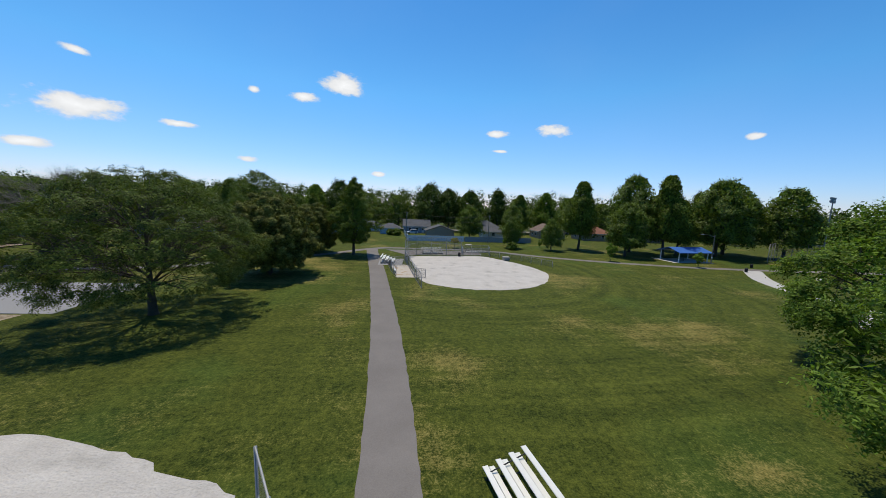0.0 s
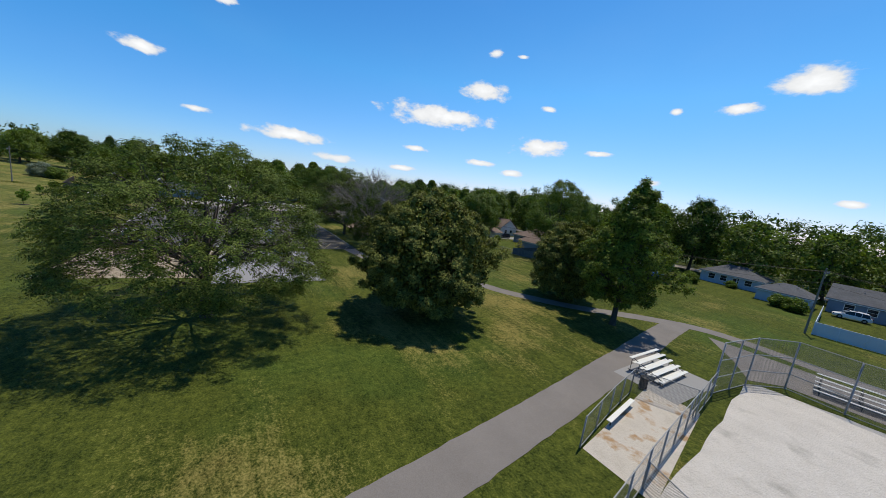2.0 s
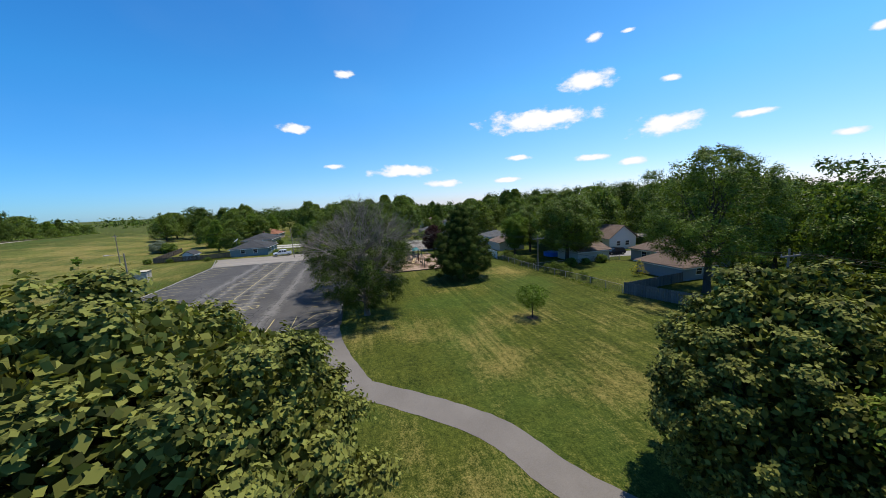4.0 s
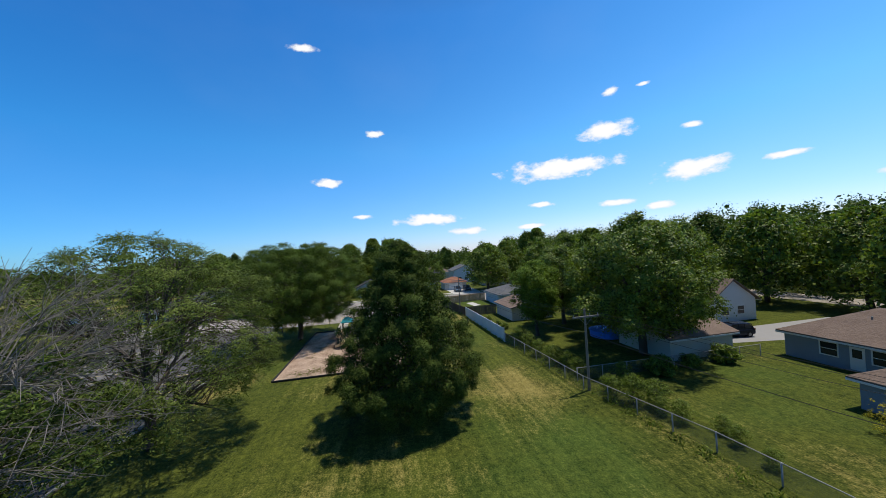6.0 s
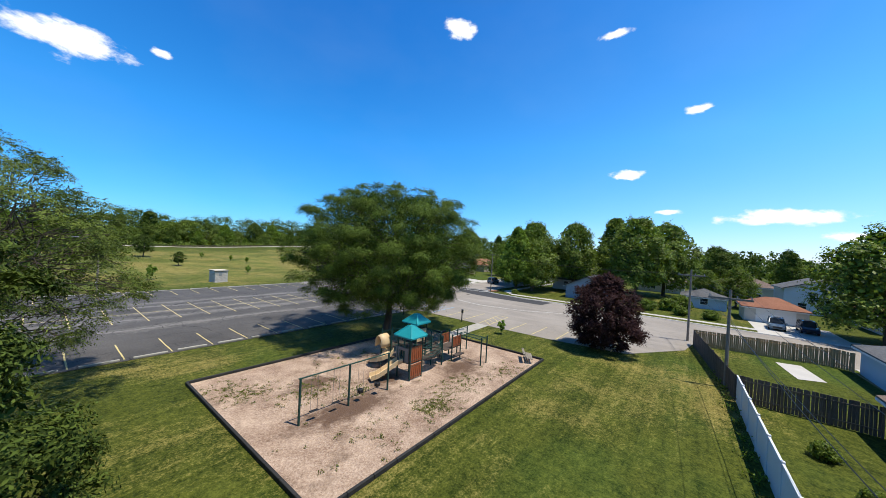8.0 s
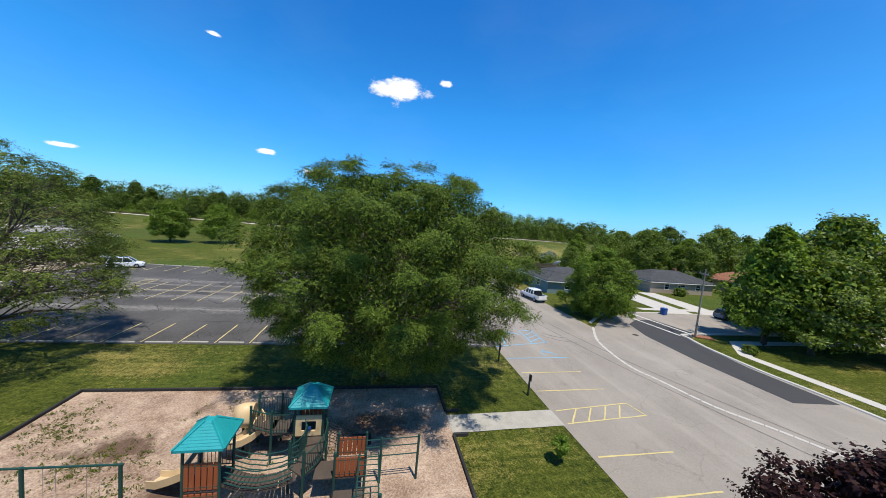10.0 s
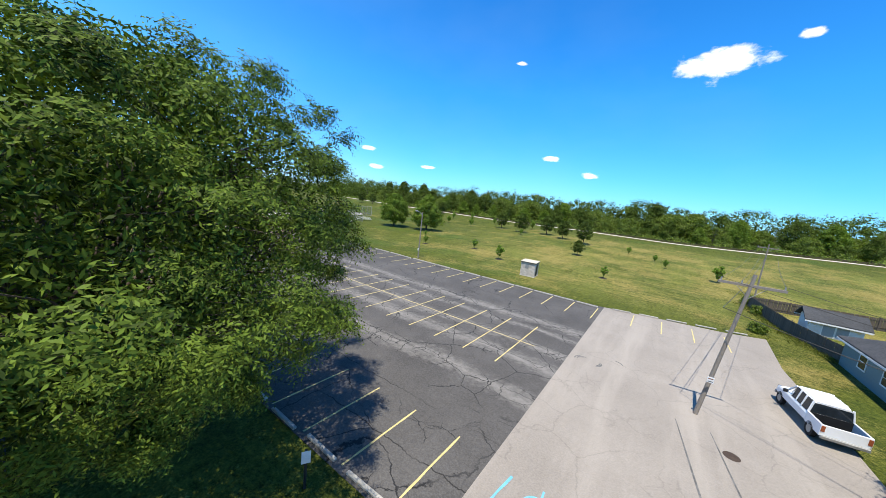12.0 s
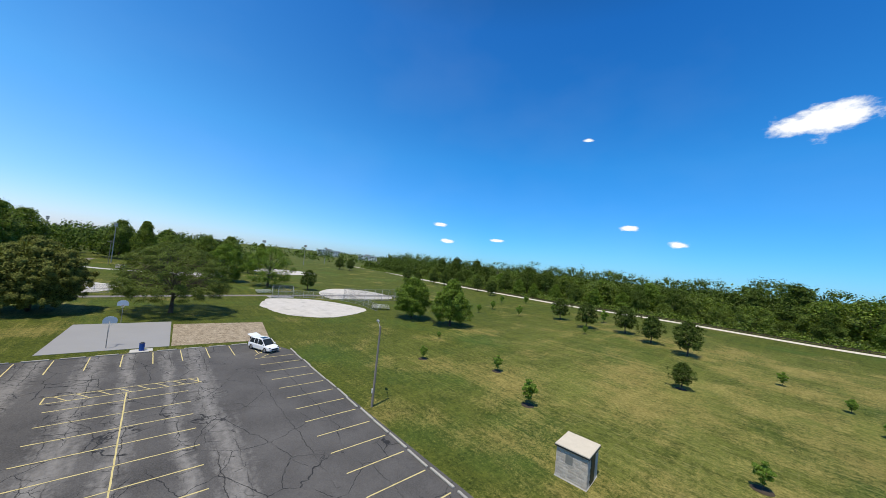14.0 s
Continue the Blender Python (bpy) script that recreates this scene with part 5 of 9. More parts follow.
for _ in range(170):
    # woods and gardens further out to the east and south
    a, r = rng.uniform(-1.75, 0.62), rng.uniform(150, 330)
    s = rng.uniform(0.85, 1.25)
    FAR_TREES.append((r * math.cos(a), -40 + r * math.sin(a), 15 * s, 6.4 * s))
set_down(OAK, -38.6, 71.4)
for x, y, s in ((-29.8, 73.7, 1.0), (-22.8, 68.4, 0.9), (-15.3, 64.0, 1.0), (-49.8, 78.6, 0.95), (-98.2, 104, 0.95), (-112, 110, 1.0), (-11.8, 41.0, 0.55), (-122.8, 27.2, 1.1), (-104, 112, 0.9), (-135, 108, 1.0), (-143, 106, 1.05), (-150, 100, 0.95), (-158, 98, 1.0), (-230, 96, 1.3), (-240, 92, 1.35)):
    plant(OAK, x, y, rng.uniform(0, 360), s)
set_down(SAPLING, -21.4, 16.6)
for x, y, s in ((-30.4, 22.4, 0.8), (-39.9, 16.0, 0.7), (-2.6, 20.3, 0.75), (4.1, 52.0, 0.65), (6.3, 45.0, 0.7), (-2.2, 58.0, 0.75), (14.9, 38.7, 1.15), (-35.2, 62.8, 0.75), (-39.4, 85.2, 1.3), (-59.4, 91.4, 1.0), (-60.6, 72.4, 1.2), (-70.6, 64.2, 1.0), (-73.4, 74.9, 1.1), (-75.1, 98.3, 1.2), (-81.0, 90.0, 1.1), (-48.6, 27.0, 0.5), (-158.0, -49.6, 1.5), (-175.2, -43.2, 1.2), (-2.6, -50.4, 0.55), (-140, -76, 0.7), (-150, -72, 0.7)):
    plant(SAPLING, x, y, rng.uniform(0, 360), s)
for i, (x, y) in enumerate(((-21.4, 16.6), (-30.4, 22.4), (-39.9, 16.0), (-2.6, 20.3), (-11.8, 41.0), (-63.5, -57.4), (-122.8, -67.3))):
    bm = bmesh.new()
    tube(bm, (0, 0, 0.0), (0, 0, 0.05), 0.75, 0.6, 14)
    ob = part("mulch_ring", bm, BROWN_MULCH)
    ob.location = (x, y, rise(x, y) - 0.005)
    tagged(ob, "dark mulch ring round a young tree", "mulch", kind="structure")
set_down(BUSH, -103.6, -100.8)
for x, y, s in ((-88.6, -104.0, 1.0), (-106.0, -99.6, 1.1), (-94.0, -111.8, 0.7), (-86.0, -111.0, 0.8), (-43.2, -72.6, 0.7), (-45.4, -74.4, 0.8), (-38.0, -72.8, 0.7), (-47.6, -74.4, 0.6), (-34.6, -72.4, 0.8), (-31.6, -72.0, 0.75), (-28.8, -72.2, 0.8), (-49.4, -75.6, 0.5), (-40.4, -75.8, 0.7), (-40.4, -80.0, 0.7), (-39.8, -84.0, 0.6), (-39.8, -88.0, 0.7), (-52.6, -74.8, 0.4), (-18.0, -73.2, 0.4), (-14.6, -73.4, 0.3), (-11.2, -72.8, 0.35), (33.0, -70.0, 0.7), (33.4, -66.0, 0.8), (34.6, -61.0, 0.9), (38.0, -64.0, 1.0), (42.0, -66.0, 1.2), (30.6, -36.4, 0.5), (17.4, 18.0, 0.6), (43.0, 30.6, 1.5), (22.4, -9.8, 0.5), (25.6, -9.6, 0.5), (56.0, -4.6, 0.8), (17.2, 23.6, 0.6), (15.6, 7.4, 0.5), (-139.2, -66.2, 0.9), (-57.0, -90.0, 0.5)):
    scrub = -53 < x < -27 and y > -77
    plant(SCRUB if scrub else BUSH, x, y, rng.uniform(0, 360), s * rng.uniform(0.9, 1.1))
set_down(SCRUB, -27.0, -71.8)
for x, y, s in ((-44.4, -73.4, 0.9), (-42.0, -73.0, 0.6), (-36.2, -72.9, 0.7), (-46.4, -74.0, 0.55), (-50.6, -75.2, 0.5), (-33.0, -72.5, 0.6)):
    plant(SCRUB, x, y, rng.uniform(0, 360), s)


def far_woods():
    """Woods at the horizon and brush below the trail, which nobody could count."""
    g = np.random.default_rng(77)
    pos, nrm, size = [], [], []
    more_pos, more_nrm, more_size = [], [], []
    for _ in range(1500):
        a = g.uniform(0, 2 * math.pi)
        r = g.uniform(420, 900)
        x, y = -40 + r * math.cos(a), r * math.sin(a)
        s, h = g.uniform(5, 9), g.uniform(10, 18) * (1 if r > 500 else 0.85)
        n = 34
        d = g.normal(size=(n, 3))
        d /= np.linalg.norm(d, axis=1, keepdims=True)
        d[:, 2] = np.abs(d[:, 2])
        pos.append(np.array((x, y, 0)) + d * np.array((s, s, h)))
        nrm.append(d + g.normal(size=(n, 3)) * 0.4)
        size.append(g.uniform(1.0, 2.2, n))
    pos, nrm, size = np.concatenate(pos), np.concatenate(nrm), np.concatenate(size)
    nrm /= np.linalg.norm(nrm, axis=1, keepdims=True)
    for x, y, h, r in FAR_TREES:
        lift = rise(min(max(x, -260), 140), min(y, 220))
        far = math.hypot(x + 20, y) > 172
        mid = far and (y > 60 or y < -140) and -260 < x < 150
        n = 28 if mid else 20 if far else 40
        a, t = g.uniform(0, 6.283, n), g.uniform(0.12, 0.9, n)
        reach = r * np.sqrt(np.clip(1 - ((t - 0.42) / 0.62) ** 2, 0.03, 1)) * g.uniform(0.75, 1.05, n)
        for c in np.stack((x + reach * np.cos(a), y + reach * np.sin(a), lift + t * h * 0.95), 1):
            m = 46 if mid else 18 if far else 58
            d = g.normal(size=(m, 3))
            d /= np.linalg.norm(d, axis=1, keepdims=True)
            d[:, 2] = d[:, 2] * 0.7 + 0.3
            more_pos.append(c + d * r * (0.30 if mid else 0.36 if far else 0.27) * g.uniform(0.45, 1.0, (m, 1)))
            out = (c - (x, y, lift + h * 0.45)) / r
            more_nrm.append(d * 0.6 + out * 0.5 + g.normal(size=(m, 3)) * 0.55)
            more_size.append(g.uniform(0.25, 0.55, m) * (0.72 if mid else 1.5 if far else 0.62))
            m = 8 if mid else 4 if far else 11
            more_pos.append(c + g.normal(size=(m, 3)) * r * 0.07)
            more_nrm.append(g.normal(size=(m, 3)) + out)
            more_size.append(g.uniform(0.42, 0.7, m) * (1.6 if far and not mid else 1.0))
        # the closed inside of the crown
        m = 100 if mid else 50 if far else 130
        a, t = g.uniform(0, 6.283, m), g.uniform(0.1, 0.9, m)
        inside = r * np.sqrt(np.clip(1 - ((t - 0.42) / 0.62) ** 2, 0.03, 1)) * g.uniform(0.2, 0.78, m)
        more_pos.append(np.stack((x + inside * np.cos(a), y + inside * np.sin(a), lift + t * h * 0.93), 1))
        more_nrm.append(g.normal(size=(m, 3)))
        more_size.append(g.uniform(0.6, 0.95, m))
    near = [np.concatenate(v) for v in (more_pos, more_nrm, more_size)]
    near[1] /= np.linalg.norm(near[1], axis=1, keepdims=True)
    ob = new("woods", leaf_cloud("woods", *near, WOODS_LEAF, g))
    tagged(ob, "dense dark green woods behind the park", "woods", kind="stuff")
    ob = new("far_woods", leaf_cloud("far_woods", pos, nrm, size, WOODS_LEAF, g))
    tagged(ob, "dark green woods along the horizon", "woods", kind="stuff")
    pos, nrm, size = [], [], []
    xs, ys = [p[0] for p in TRAIL], [p[1] for p in TRAIL]
    for _ in range(1300):
        x = g.uniform(-330, 190)
        y = np.interp(x, xs, ys) + 7 + g.gamma(1.6, 7.0)
        s, h = g.uniform(1.4, 3.2), g.uniform(1.2, 3.6)
        n = 60
        d = g.normal(size=(n, 3))
        d /= np.linalg.norm(d, axis=1, keepdims=True)
        d[:, 2] = np.abs(d[:, 2])
        pos.append(np.array((x, y, rise(min(x, 140), min(y, 220)) - 0.1)) + d * np.array((s, s, h)) * g.uniform(0.6, 1.05, (n, 1)))
        nrm.append(d + g.normal(size=(n, 3)) * 0.5)
        size.append(g.uniform(0.2, 0.42, n))
    pos, nrm, size = np.concatenate(pos), np.concatenate(nrm), np.concatenate(size)
    nrm /= np.linalg.norm(nrm, axis=1, keepdims=True)
    ob = new("brush", leaf_cloud("brush", pos, nrm, size, GREEN, g))
    tagged(ob, "tangled green brush below the trail bank", "brush", kind="stuff")


far_woods()

# ---------------------------------------------------------------- more materials
def wire_fabric(name, tint, cover):
    """Woven fence wire, far too fine to tell apart: a veil of diamonds with open gaps."""
    mat = bpy.data.materials.new(name)
    mat.use_nodes = True
    tree = mat.node_tree
    tree.nodes.clear()
    add, link = tree.nodes.new, tree.links.new
    out, wire, gap, mix = add("ShaderNodeOutputMaterial"), add("ShaderNodeBsdfPrincipled"), add("ShaderNodeBsdfTransparent"), add("ShaderNodeMixShader")
    wire.inputs["Base Color"].default_value, wire.inputs["Roughness"].default_value, wire.inputs["Metallic"].default_value = (*tint, 1), 0.5, 0.6
    coord = add("ShaderNodeTexCoord")
    masks = []
    for spin in (0.785, -0.785):
        turn = add("ShaderNodeMapping")
        turn.inputs["Rotation"].default_value = (spin, spin, 0)
        wave = add("ShaderNodeTexWave")
        wave.bands_direction = "Z"
        wave.inputs["Scale"].default_value = 7.0
        link(coord.outputs["Object"], turn.inputs["Vector"])
        link(turn.outputs[0], wave.inputs["Vector"])
        cut = add("ShaderNodeMapRange")
        cut.inputs["From Min"].default_value, cut.inputs["From Max"].default_value = 1 - cover, 1.0
        link(wave.outputs["Fac"], cut.inputs["Value"])
        masks.append(cut.outputs[0])
    both = add("ShaderNodeMath")
    both.operation = "MAXIMUM"
    link(masks[0], both.inputs[0])
    link(masks[1], both.inputs[1])
    part_ = add("ShaderNodeMath")
    part_.operation = "MULTIPLY"
    link(both.outputs[0], part_.inputs[0])
    part_.inputs[1].default_value = 0.6
    link(part_.outputs[0], mix.inputs["Fac"])
    link(gap.outputs[0], mix.inputs[1])
    link(wire.outputs[0], mix.inputs[2])
    link(mix.outputs[0], out.inputs["Surface"])
    return mat


WIRE = wire_fabric("chain_link_fabric", (0.22, 0.235, 0.24), 0.35)
WHITE_VINYL = surface("white_vinyl", (0.60, 0.64, 0.68), (0.72, 0.76, 0.80), size=2, grain=0.05, rough=0.5, bump=0.05)
GREY_FENCE = surface("weathered_fence_board", (0.10, 0.10, 0.10), (0.24, 0.235, 0.22), size=0.7, grain=0.04, rough=0.95, bump=0.5, stretch=(1, 1, 0.2), object_random=0.5)
DARK_FENCE = surface("dark_fence_board", (0.068, 0.054, 0.045), (0.158, 0.128, 0.102), size=0.7, grain=0.04, rough=0.95, bump=0.5, stretch=(1, 1, 0.2), object_random=0.4)
TAN_FENCE = surface("tan_fence_board", (0.300, 0.188, 0.090), (0.510, 0.338, 0.180), size=0.7, grain=0.04, rough=0.9, bump=0.4, stretch=(1, 1, 0.2), object_random=0.4)
GLASS = surface("window_glass", (0.015, 0.020, 0.025), (0.030, 0.038, 0.045), size=1, grain=0.5, rough=0.06, bump=0.0)
WHITE_TRIM = surface("white_trim_paint", (0.68, 0.68, 0.66), (0.80, 0.80, 0.78), size=1, grain=0.05, rough=0.6, bump=0.05)
CAR_WHITE = surface("white_car_paint", (0.74, 0.75, 0.76), (0.82, 0.83, 0.84), size=2, grain=0.2, rough=0.18, bump=0.0)
CAR_DARK = surface("dark_blue_car_paint", (0.012, 0.016, 0.03), (0.02, 0.026, 0.045), size=2, grain=0.2, rough=0.15, bump=0.0)
CAR_GREY = surface("blue_grey_car_paint", (0.10, 0.15, 0.20), (0.14, 0.20, 0.26), size=2, grain=0.2, rough=0.2, bump=0.0)
RUBBER = surface("tyre_rubber", (0.012, 0.012, 0.012), (0.028, 0.028, 0.028), size=0.3, grain=0.03, rough=0.9, bump=0.2)
BLACK_PLASTIC = surface("black_plastic", (0.010, 0.011, 0.012), (0.022, 0.023, 0.025), size=0.4, grain=0.05, rough=0.5, bump=0.05)
BLUE_BIN = surface("blue_bin_plastic", (0.015, 0.07, 0.28), (0.03, 0.11, 0.38), size=0.6, grain=0.05, rough=0.45, bump=0.05)
TARP = surface("blue_tarp", (0.03, 0.16, 0.62), (0.07, 0.28, 0.85), size=0.5, grain=0.08, rough=0.5, bump=0.3)
TEAL = surface("teal_moulded_plastic", (0.010, 0.24, 0.27), (0.025, 0.36, 0.38), size=0.8, grain=0.05, rough=0.45, bump=0.05)
BEIGE = surface("beige_moulded_plastic", (0.60, 0.43, 0.23), (0.74, 0.56, 0.33), size=0.8, grain=0.05, rough=0.45, bump=0.05)
DARK_GREEN = surface("dark_green_coated_steel", (0.010, 0.045, 0.038), (0.020, 0.075, 0.062), size=0.5, grain=0.03, rough=0.45, bump=0.05)
BROWN_DECK = surface("brown_coated_deck", (0.055, 0.042, 0.034), (0.10, 0.078, 0.064), size=0.4, grain=0.04, rough=0.7, bump=0.2)
GREY_PANEL = surface("grey_plastic", (0.16, 0.155, 0.14), (0.24, 0.23, 0.21), size=0.6, grain=0.02, rough=0.6, bump=0.05)
RED_PANEL = surface("red_brown_panel", (0.22, 0.055, 0.020), (0.36, 0.105, 0.04), size=0.5, grain=0.05, rough=0.5, bump=0.05)
BORDER = surface("black_rubber_border", (0.014, 0.014, 0.014), (0.04, 0.04, 0.04), size=0.5, grain=0.04, rough=0.8, bump=0.2, object_random=0.3)
BLOCK = surface("pale_concrete_block", (0.40, 0.355, 0.30), (0.68, 0.62, 0.54), size=0.25, grain=0.04, rough=0.92, bump=0.9, object_random=0.55)
BACKBOARD = surface("pale_backboard", (0.42, 0.50, 0.56), (0.55, 0.63, 0.70), size=0.6, grain=0.05, rough=0.4, bump=0.05)
BLUE_ROOF = surface("blue_metal_roof", (0.04, 0.13, 0.42), (0.08, 0.21, 0.58), size=1.5, grain=0.1, rough=0.45, bump=0.05, stretch=(1, 4, 1))


def roof_material(name, dark, light):
    return surface(name, dark, light, size=1.6, grain=0.16, rough=0.95, bump=0.6, contrast=0.4, stretch=(1, 1, 2))


ROOF_GREY = roof_material("grey_shingles", (0.075, 0.078, 0.082), (0.15, 0.152, 0.158))
ROOF_BROWN = roof_material("brown_shingles", (0.13, 0.092, 0.072), (0.23, 0.172, 0.14))
ROOF_ORANGE = roof_material("red_brown_shingles", (0.20, 0.085, 0.05), (0.33, 0.155, 0.095))
ROOF_DARK = roof_material("dark_shingles", (0.035, 0.037, 0.040), (0.085, 0.087, 0.092))


def siding(name, dark, light):
    return surface(name, dark, light, size=2.5, grain=0.06, rough=0.7, bump=0.15, stretch=(0.3, 0.3, 2))


SIDE_BLUE = siding("pale_blue_siding", (0.42, 0.50, 0.58), (0.52, 0.60, 0.68))
SIDE_TEAL = siding("teal_grey_siding", (0.14, 0.20, 0.21), (0.20, 0.27, 0.28))
SIDE_GREY = siding("grey_siding", (0.27, 0.29, 0.31), (0.36, 0.38, 0.40))
SIDE_CREAM = siding("cream_siding", (0.50, 0.47, 0.41), (0.62, 0.59, 0.52))
SIDE_WHITE = siding("white_siding", (0.60, 0.61, 0.62), (0.72, 0.73, 0.74))
SIDE_SLATE = siding("slate_blue_siding", (0.20, 0.25, 0.31), (0.27, 0.32, 0.38))
BRICK_TAN = siding("tan_brick_wall", (0.30, 0.24, 0.18), (0.42, 0.35, 0.28))

# ---------------------------------------------------------------- ball fields
def wire_fence(label, points, height, post_gap=2.8, rails=(1.0,), name="chain_link_fence", post=0.045, mat=None, heights=None):
    """A chain-link fence along a line: each post, the rails and the wire of each bay are parts."""
    x0, y0 = points[0]
    root = thing(name, label, "fence", (x0, y0, rise(x0, y0)))
    mat = mat or GALVANISED
    spots = []
    for (ax, ay), (bx, by) in zip(points, points[1:]):
        n = max(1, round(math.hypot(bx - ax, by - ay) / post_gap))
        spots += [(ax + (bx - ax) * i / n - x0, ay + (by - ay) * i / n - y0) for i in range(n)]
    spots.append((points[-1][0] - x0, points[-1][1] - y0))
    shared = mesh_from("post", *_tube_data(post, height + 0.05, 7), mat, smooth=True)
    for x, y in spots:
        ob = new("post", shared)
        ob.parent, ob.location = root, (x, y, -0.02 + rise(x + x0, y + y0) - rise(x0, y0))
    for level in rails:
        for (ax, ay), (bx, by) in zip(spots, spots[1:]):
            part("rail", tubes(((ax, ay, height * level), (bx, by, height * level), post * 0.62), sides=6), mat, root)
    for (ax, ay), (bx, by) in zip(spots, spots[1:]):
        bm = bmesh.new()
        bm.faces.new([bm.verts.new(p) for p in ((ax, ay, 0.03), (bx, by, 0.03), (bx, by, height), (ax, ay, height))])
        part("wire_mesh", bm, WIRE, root)
    return root


def _tube_data(r, h, sides):
    verts = [(r * math.cos(2 * math.pi * i / sides), r * math.sin(2 * math.pi * i / sides), z) for z in (0, h) for i in range(sides)]
    faces = [(i, (i + 1) % sides, sides + (i + 1) % sides, sides + i) for i in range(sides)] + [tuple(range(sides, 2 * sides))]
    return verts, faces


# first field
wire_fence("tall galvanised chain-link backstop behind home plate", [(-108.8, -45.2), (-109.7, -50.4), (-111.6, -53.6), (-114.9, -53.2), (-122.2, -53.4)], 4.3, 3.2, (0.02, 0.33, 0.66, 1.0), "backstop", 0.06)
wire_fence("galvanised chain-link foul line fence beside the dugout", [(-111.0, -23.4), (-110.2, -30.6), (-108.9, -45.0)], 2.1, 2.6, (0.02, 0.5, 1.0))
wire_fence("low galvanised chain-link fence panel on the infield", [(-110.3, -30.4), (-112.0, -29.8)], 1.5, 2.0, (0.02, 1.0))
wire_fence("galvanised chain-link dugout fence along the footpath", [(-107.3, -29.9), (-106.4, -34.6), (-105.8, -38.6)], 1.9, 2.4, (0.02, 1.0))
wire_fence("galvanised chain-link fence across the dugout", [(-105.8, -38.6), (-109.2, -40.2)], 1.9, 3.6, (1.0,))
wire_fence("galvanised chain-link fence round the far dugout", [(-122.4, -53.5), (-123.6, -58.9), (-130.4, -59.4), (-129.2, -53.6), (-122.6, -53.5)], 1.9, 2.6, (0.02, 0.5, 1.0))
wire_fence("low galvanised chain-link foul line fence", [(-129.2, -53.6), (-134.6, -47.0), (-139.0, -40.8)], 1.3, 2.8, (1.0,))


def bleachers(label, at, turn, rows, length, rise_step=0.2, run=0.62, first=0.38):
    """Aluminium bleachers: seat and foot planks on steel frames; the seats run along x and step back along +y."""
    root = thing("bleachers", label, "bleachers", at, turn, "bleachers beside the ball fields")
    seat = mesh_from("seat_plank", *_box_data(-length / 2, -0.13, -0.02, length / 2, 0.13, 0.025), ALUMINIUM)
    foot = mesh_from("foot_plank", *_box_data(-length / 2, -0.12, -0.02, length / 2, 0.12, 0.02), ALUMINIUM)
    for r in range(rows):
        ob = new("seat_plank", seat)
        ob.parent, ob.location = root, (0, r * run, first + r * rise_step)
        if r:
            ob = new("foot_plank", foot)
            ob.parent, ob.location = root, (0, r * run - 0.30, first + r * rise_step - 0.28)
    n = max(2, round(length / 1.9))
    for i in range(n):
        x = -length / 2 + 0.35 + (length - 0.7) * i / (n - 1)
        bm = bmesh.new()
        top = first + (rows - 1) * rise_step
        tube(bm, (x, -0.1, 0.03), (x, (rows - 1) * run + 0.15, 0.03), 0.03, sides=6)
        tube(bm, (x, 0, first - 0.03), (x, (rows - 1) * run, top - 0.03), 0.03, sides=6)
        for r in range(rows):
            tube(bm, (x, r * run, 0.0), (x, r * run, first + r * rise_step - 0.02), 0.025, sides=6)
        part("frame", bm, DARK_STEEL, root)
    return root


def _box_data(x0, y0, z0, x1, y1, z1):
    verts = [(x, y, z) for z in (z0, z1) for y in (y0, y1) for x in (x0, x1)]
    return verts, [(0, 2, 3, 1), (4, 5, 7, 6), (0, 1, 5, 4), (1, 3, 7, 5), (3, 2, 6, 7), (2, 0, 4, 6)]


bleachers("five-row aluminium bleachers on a concrete pad by the footpath", (-106.6, -44.2, 0.03), -92, 5, 4.7)
bleachers("long aluminium bleachers behind the backstop", (-115.6, -55.6, 0.03), 186, 5, 5.2)
bleachers("aluminium bleachers on the grass beside the second field", (-112.4, 10.6, 0.02), 100, 4, 4.6)
bleachers("aluminium bleachers beside the white infield", (-80.5, 33.0, 0.25), 65, 4, 5.0)


def bench(label, at, turn, length):
    root = thing("bench", label, "bench", at, turn)
    part("seat_plank", boxes((-length / 2, -0.15, 0.42, length / 2, 0.15, 0.47), bevel=0.01), ALUMINIUM, root, "pale aluminium plank")
    for x in (-length / 2 + 0.4, length / 2 - 0.4):
        part("leg", tubes((((x, 0, 0), (x, 0, 0.42), 0.035))), DARK_STEEL, root)


bench("pale plank bench in the dugout", (-106.9, -35.0, 0.02), 97, 4.0)
bench("pale plank bench in the far dugout", (-126.8, -57.8, 0.02), -3, 5.0)


def barrel(label, at, mat, name="litter_bin", r=0.29, h=0.85):
    root = thing(name, label, "litter bin", at)
    bm = bmesh.new()
    tube(bm, (0, 0, 0), (0, 0, h), r * 0.9, r, 14)
    for z in (0.12, h * 0.5, h - 0.05):
        tube(bm, (0, 0, z - 0.02), (0, 0, z + 0.02), r * 1.04, sides=14)
    part("drum", bm, mat, root, smooth=False)
    bm = bmesh.new()
    tube(bm, (0, 0, h), (0, 0, h + 0.10), r * 1.02, r * 0.45, 14)
    part("lid", bm, BLACK_PLASTIC, root)


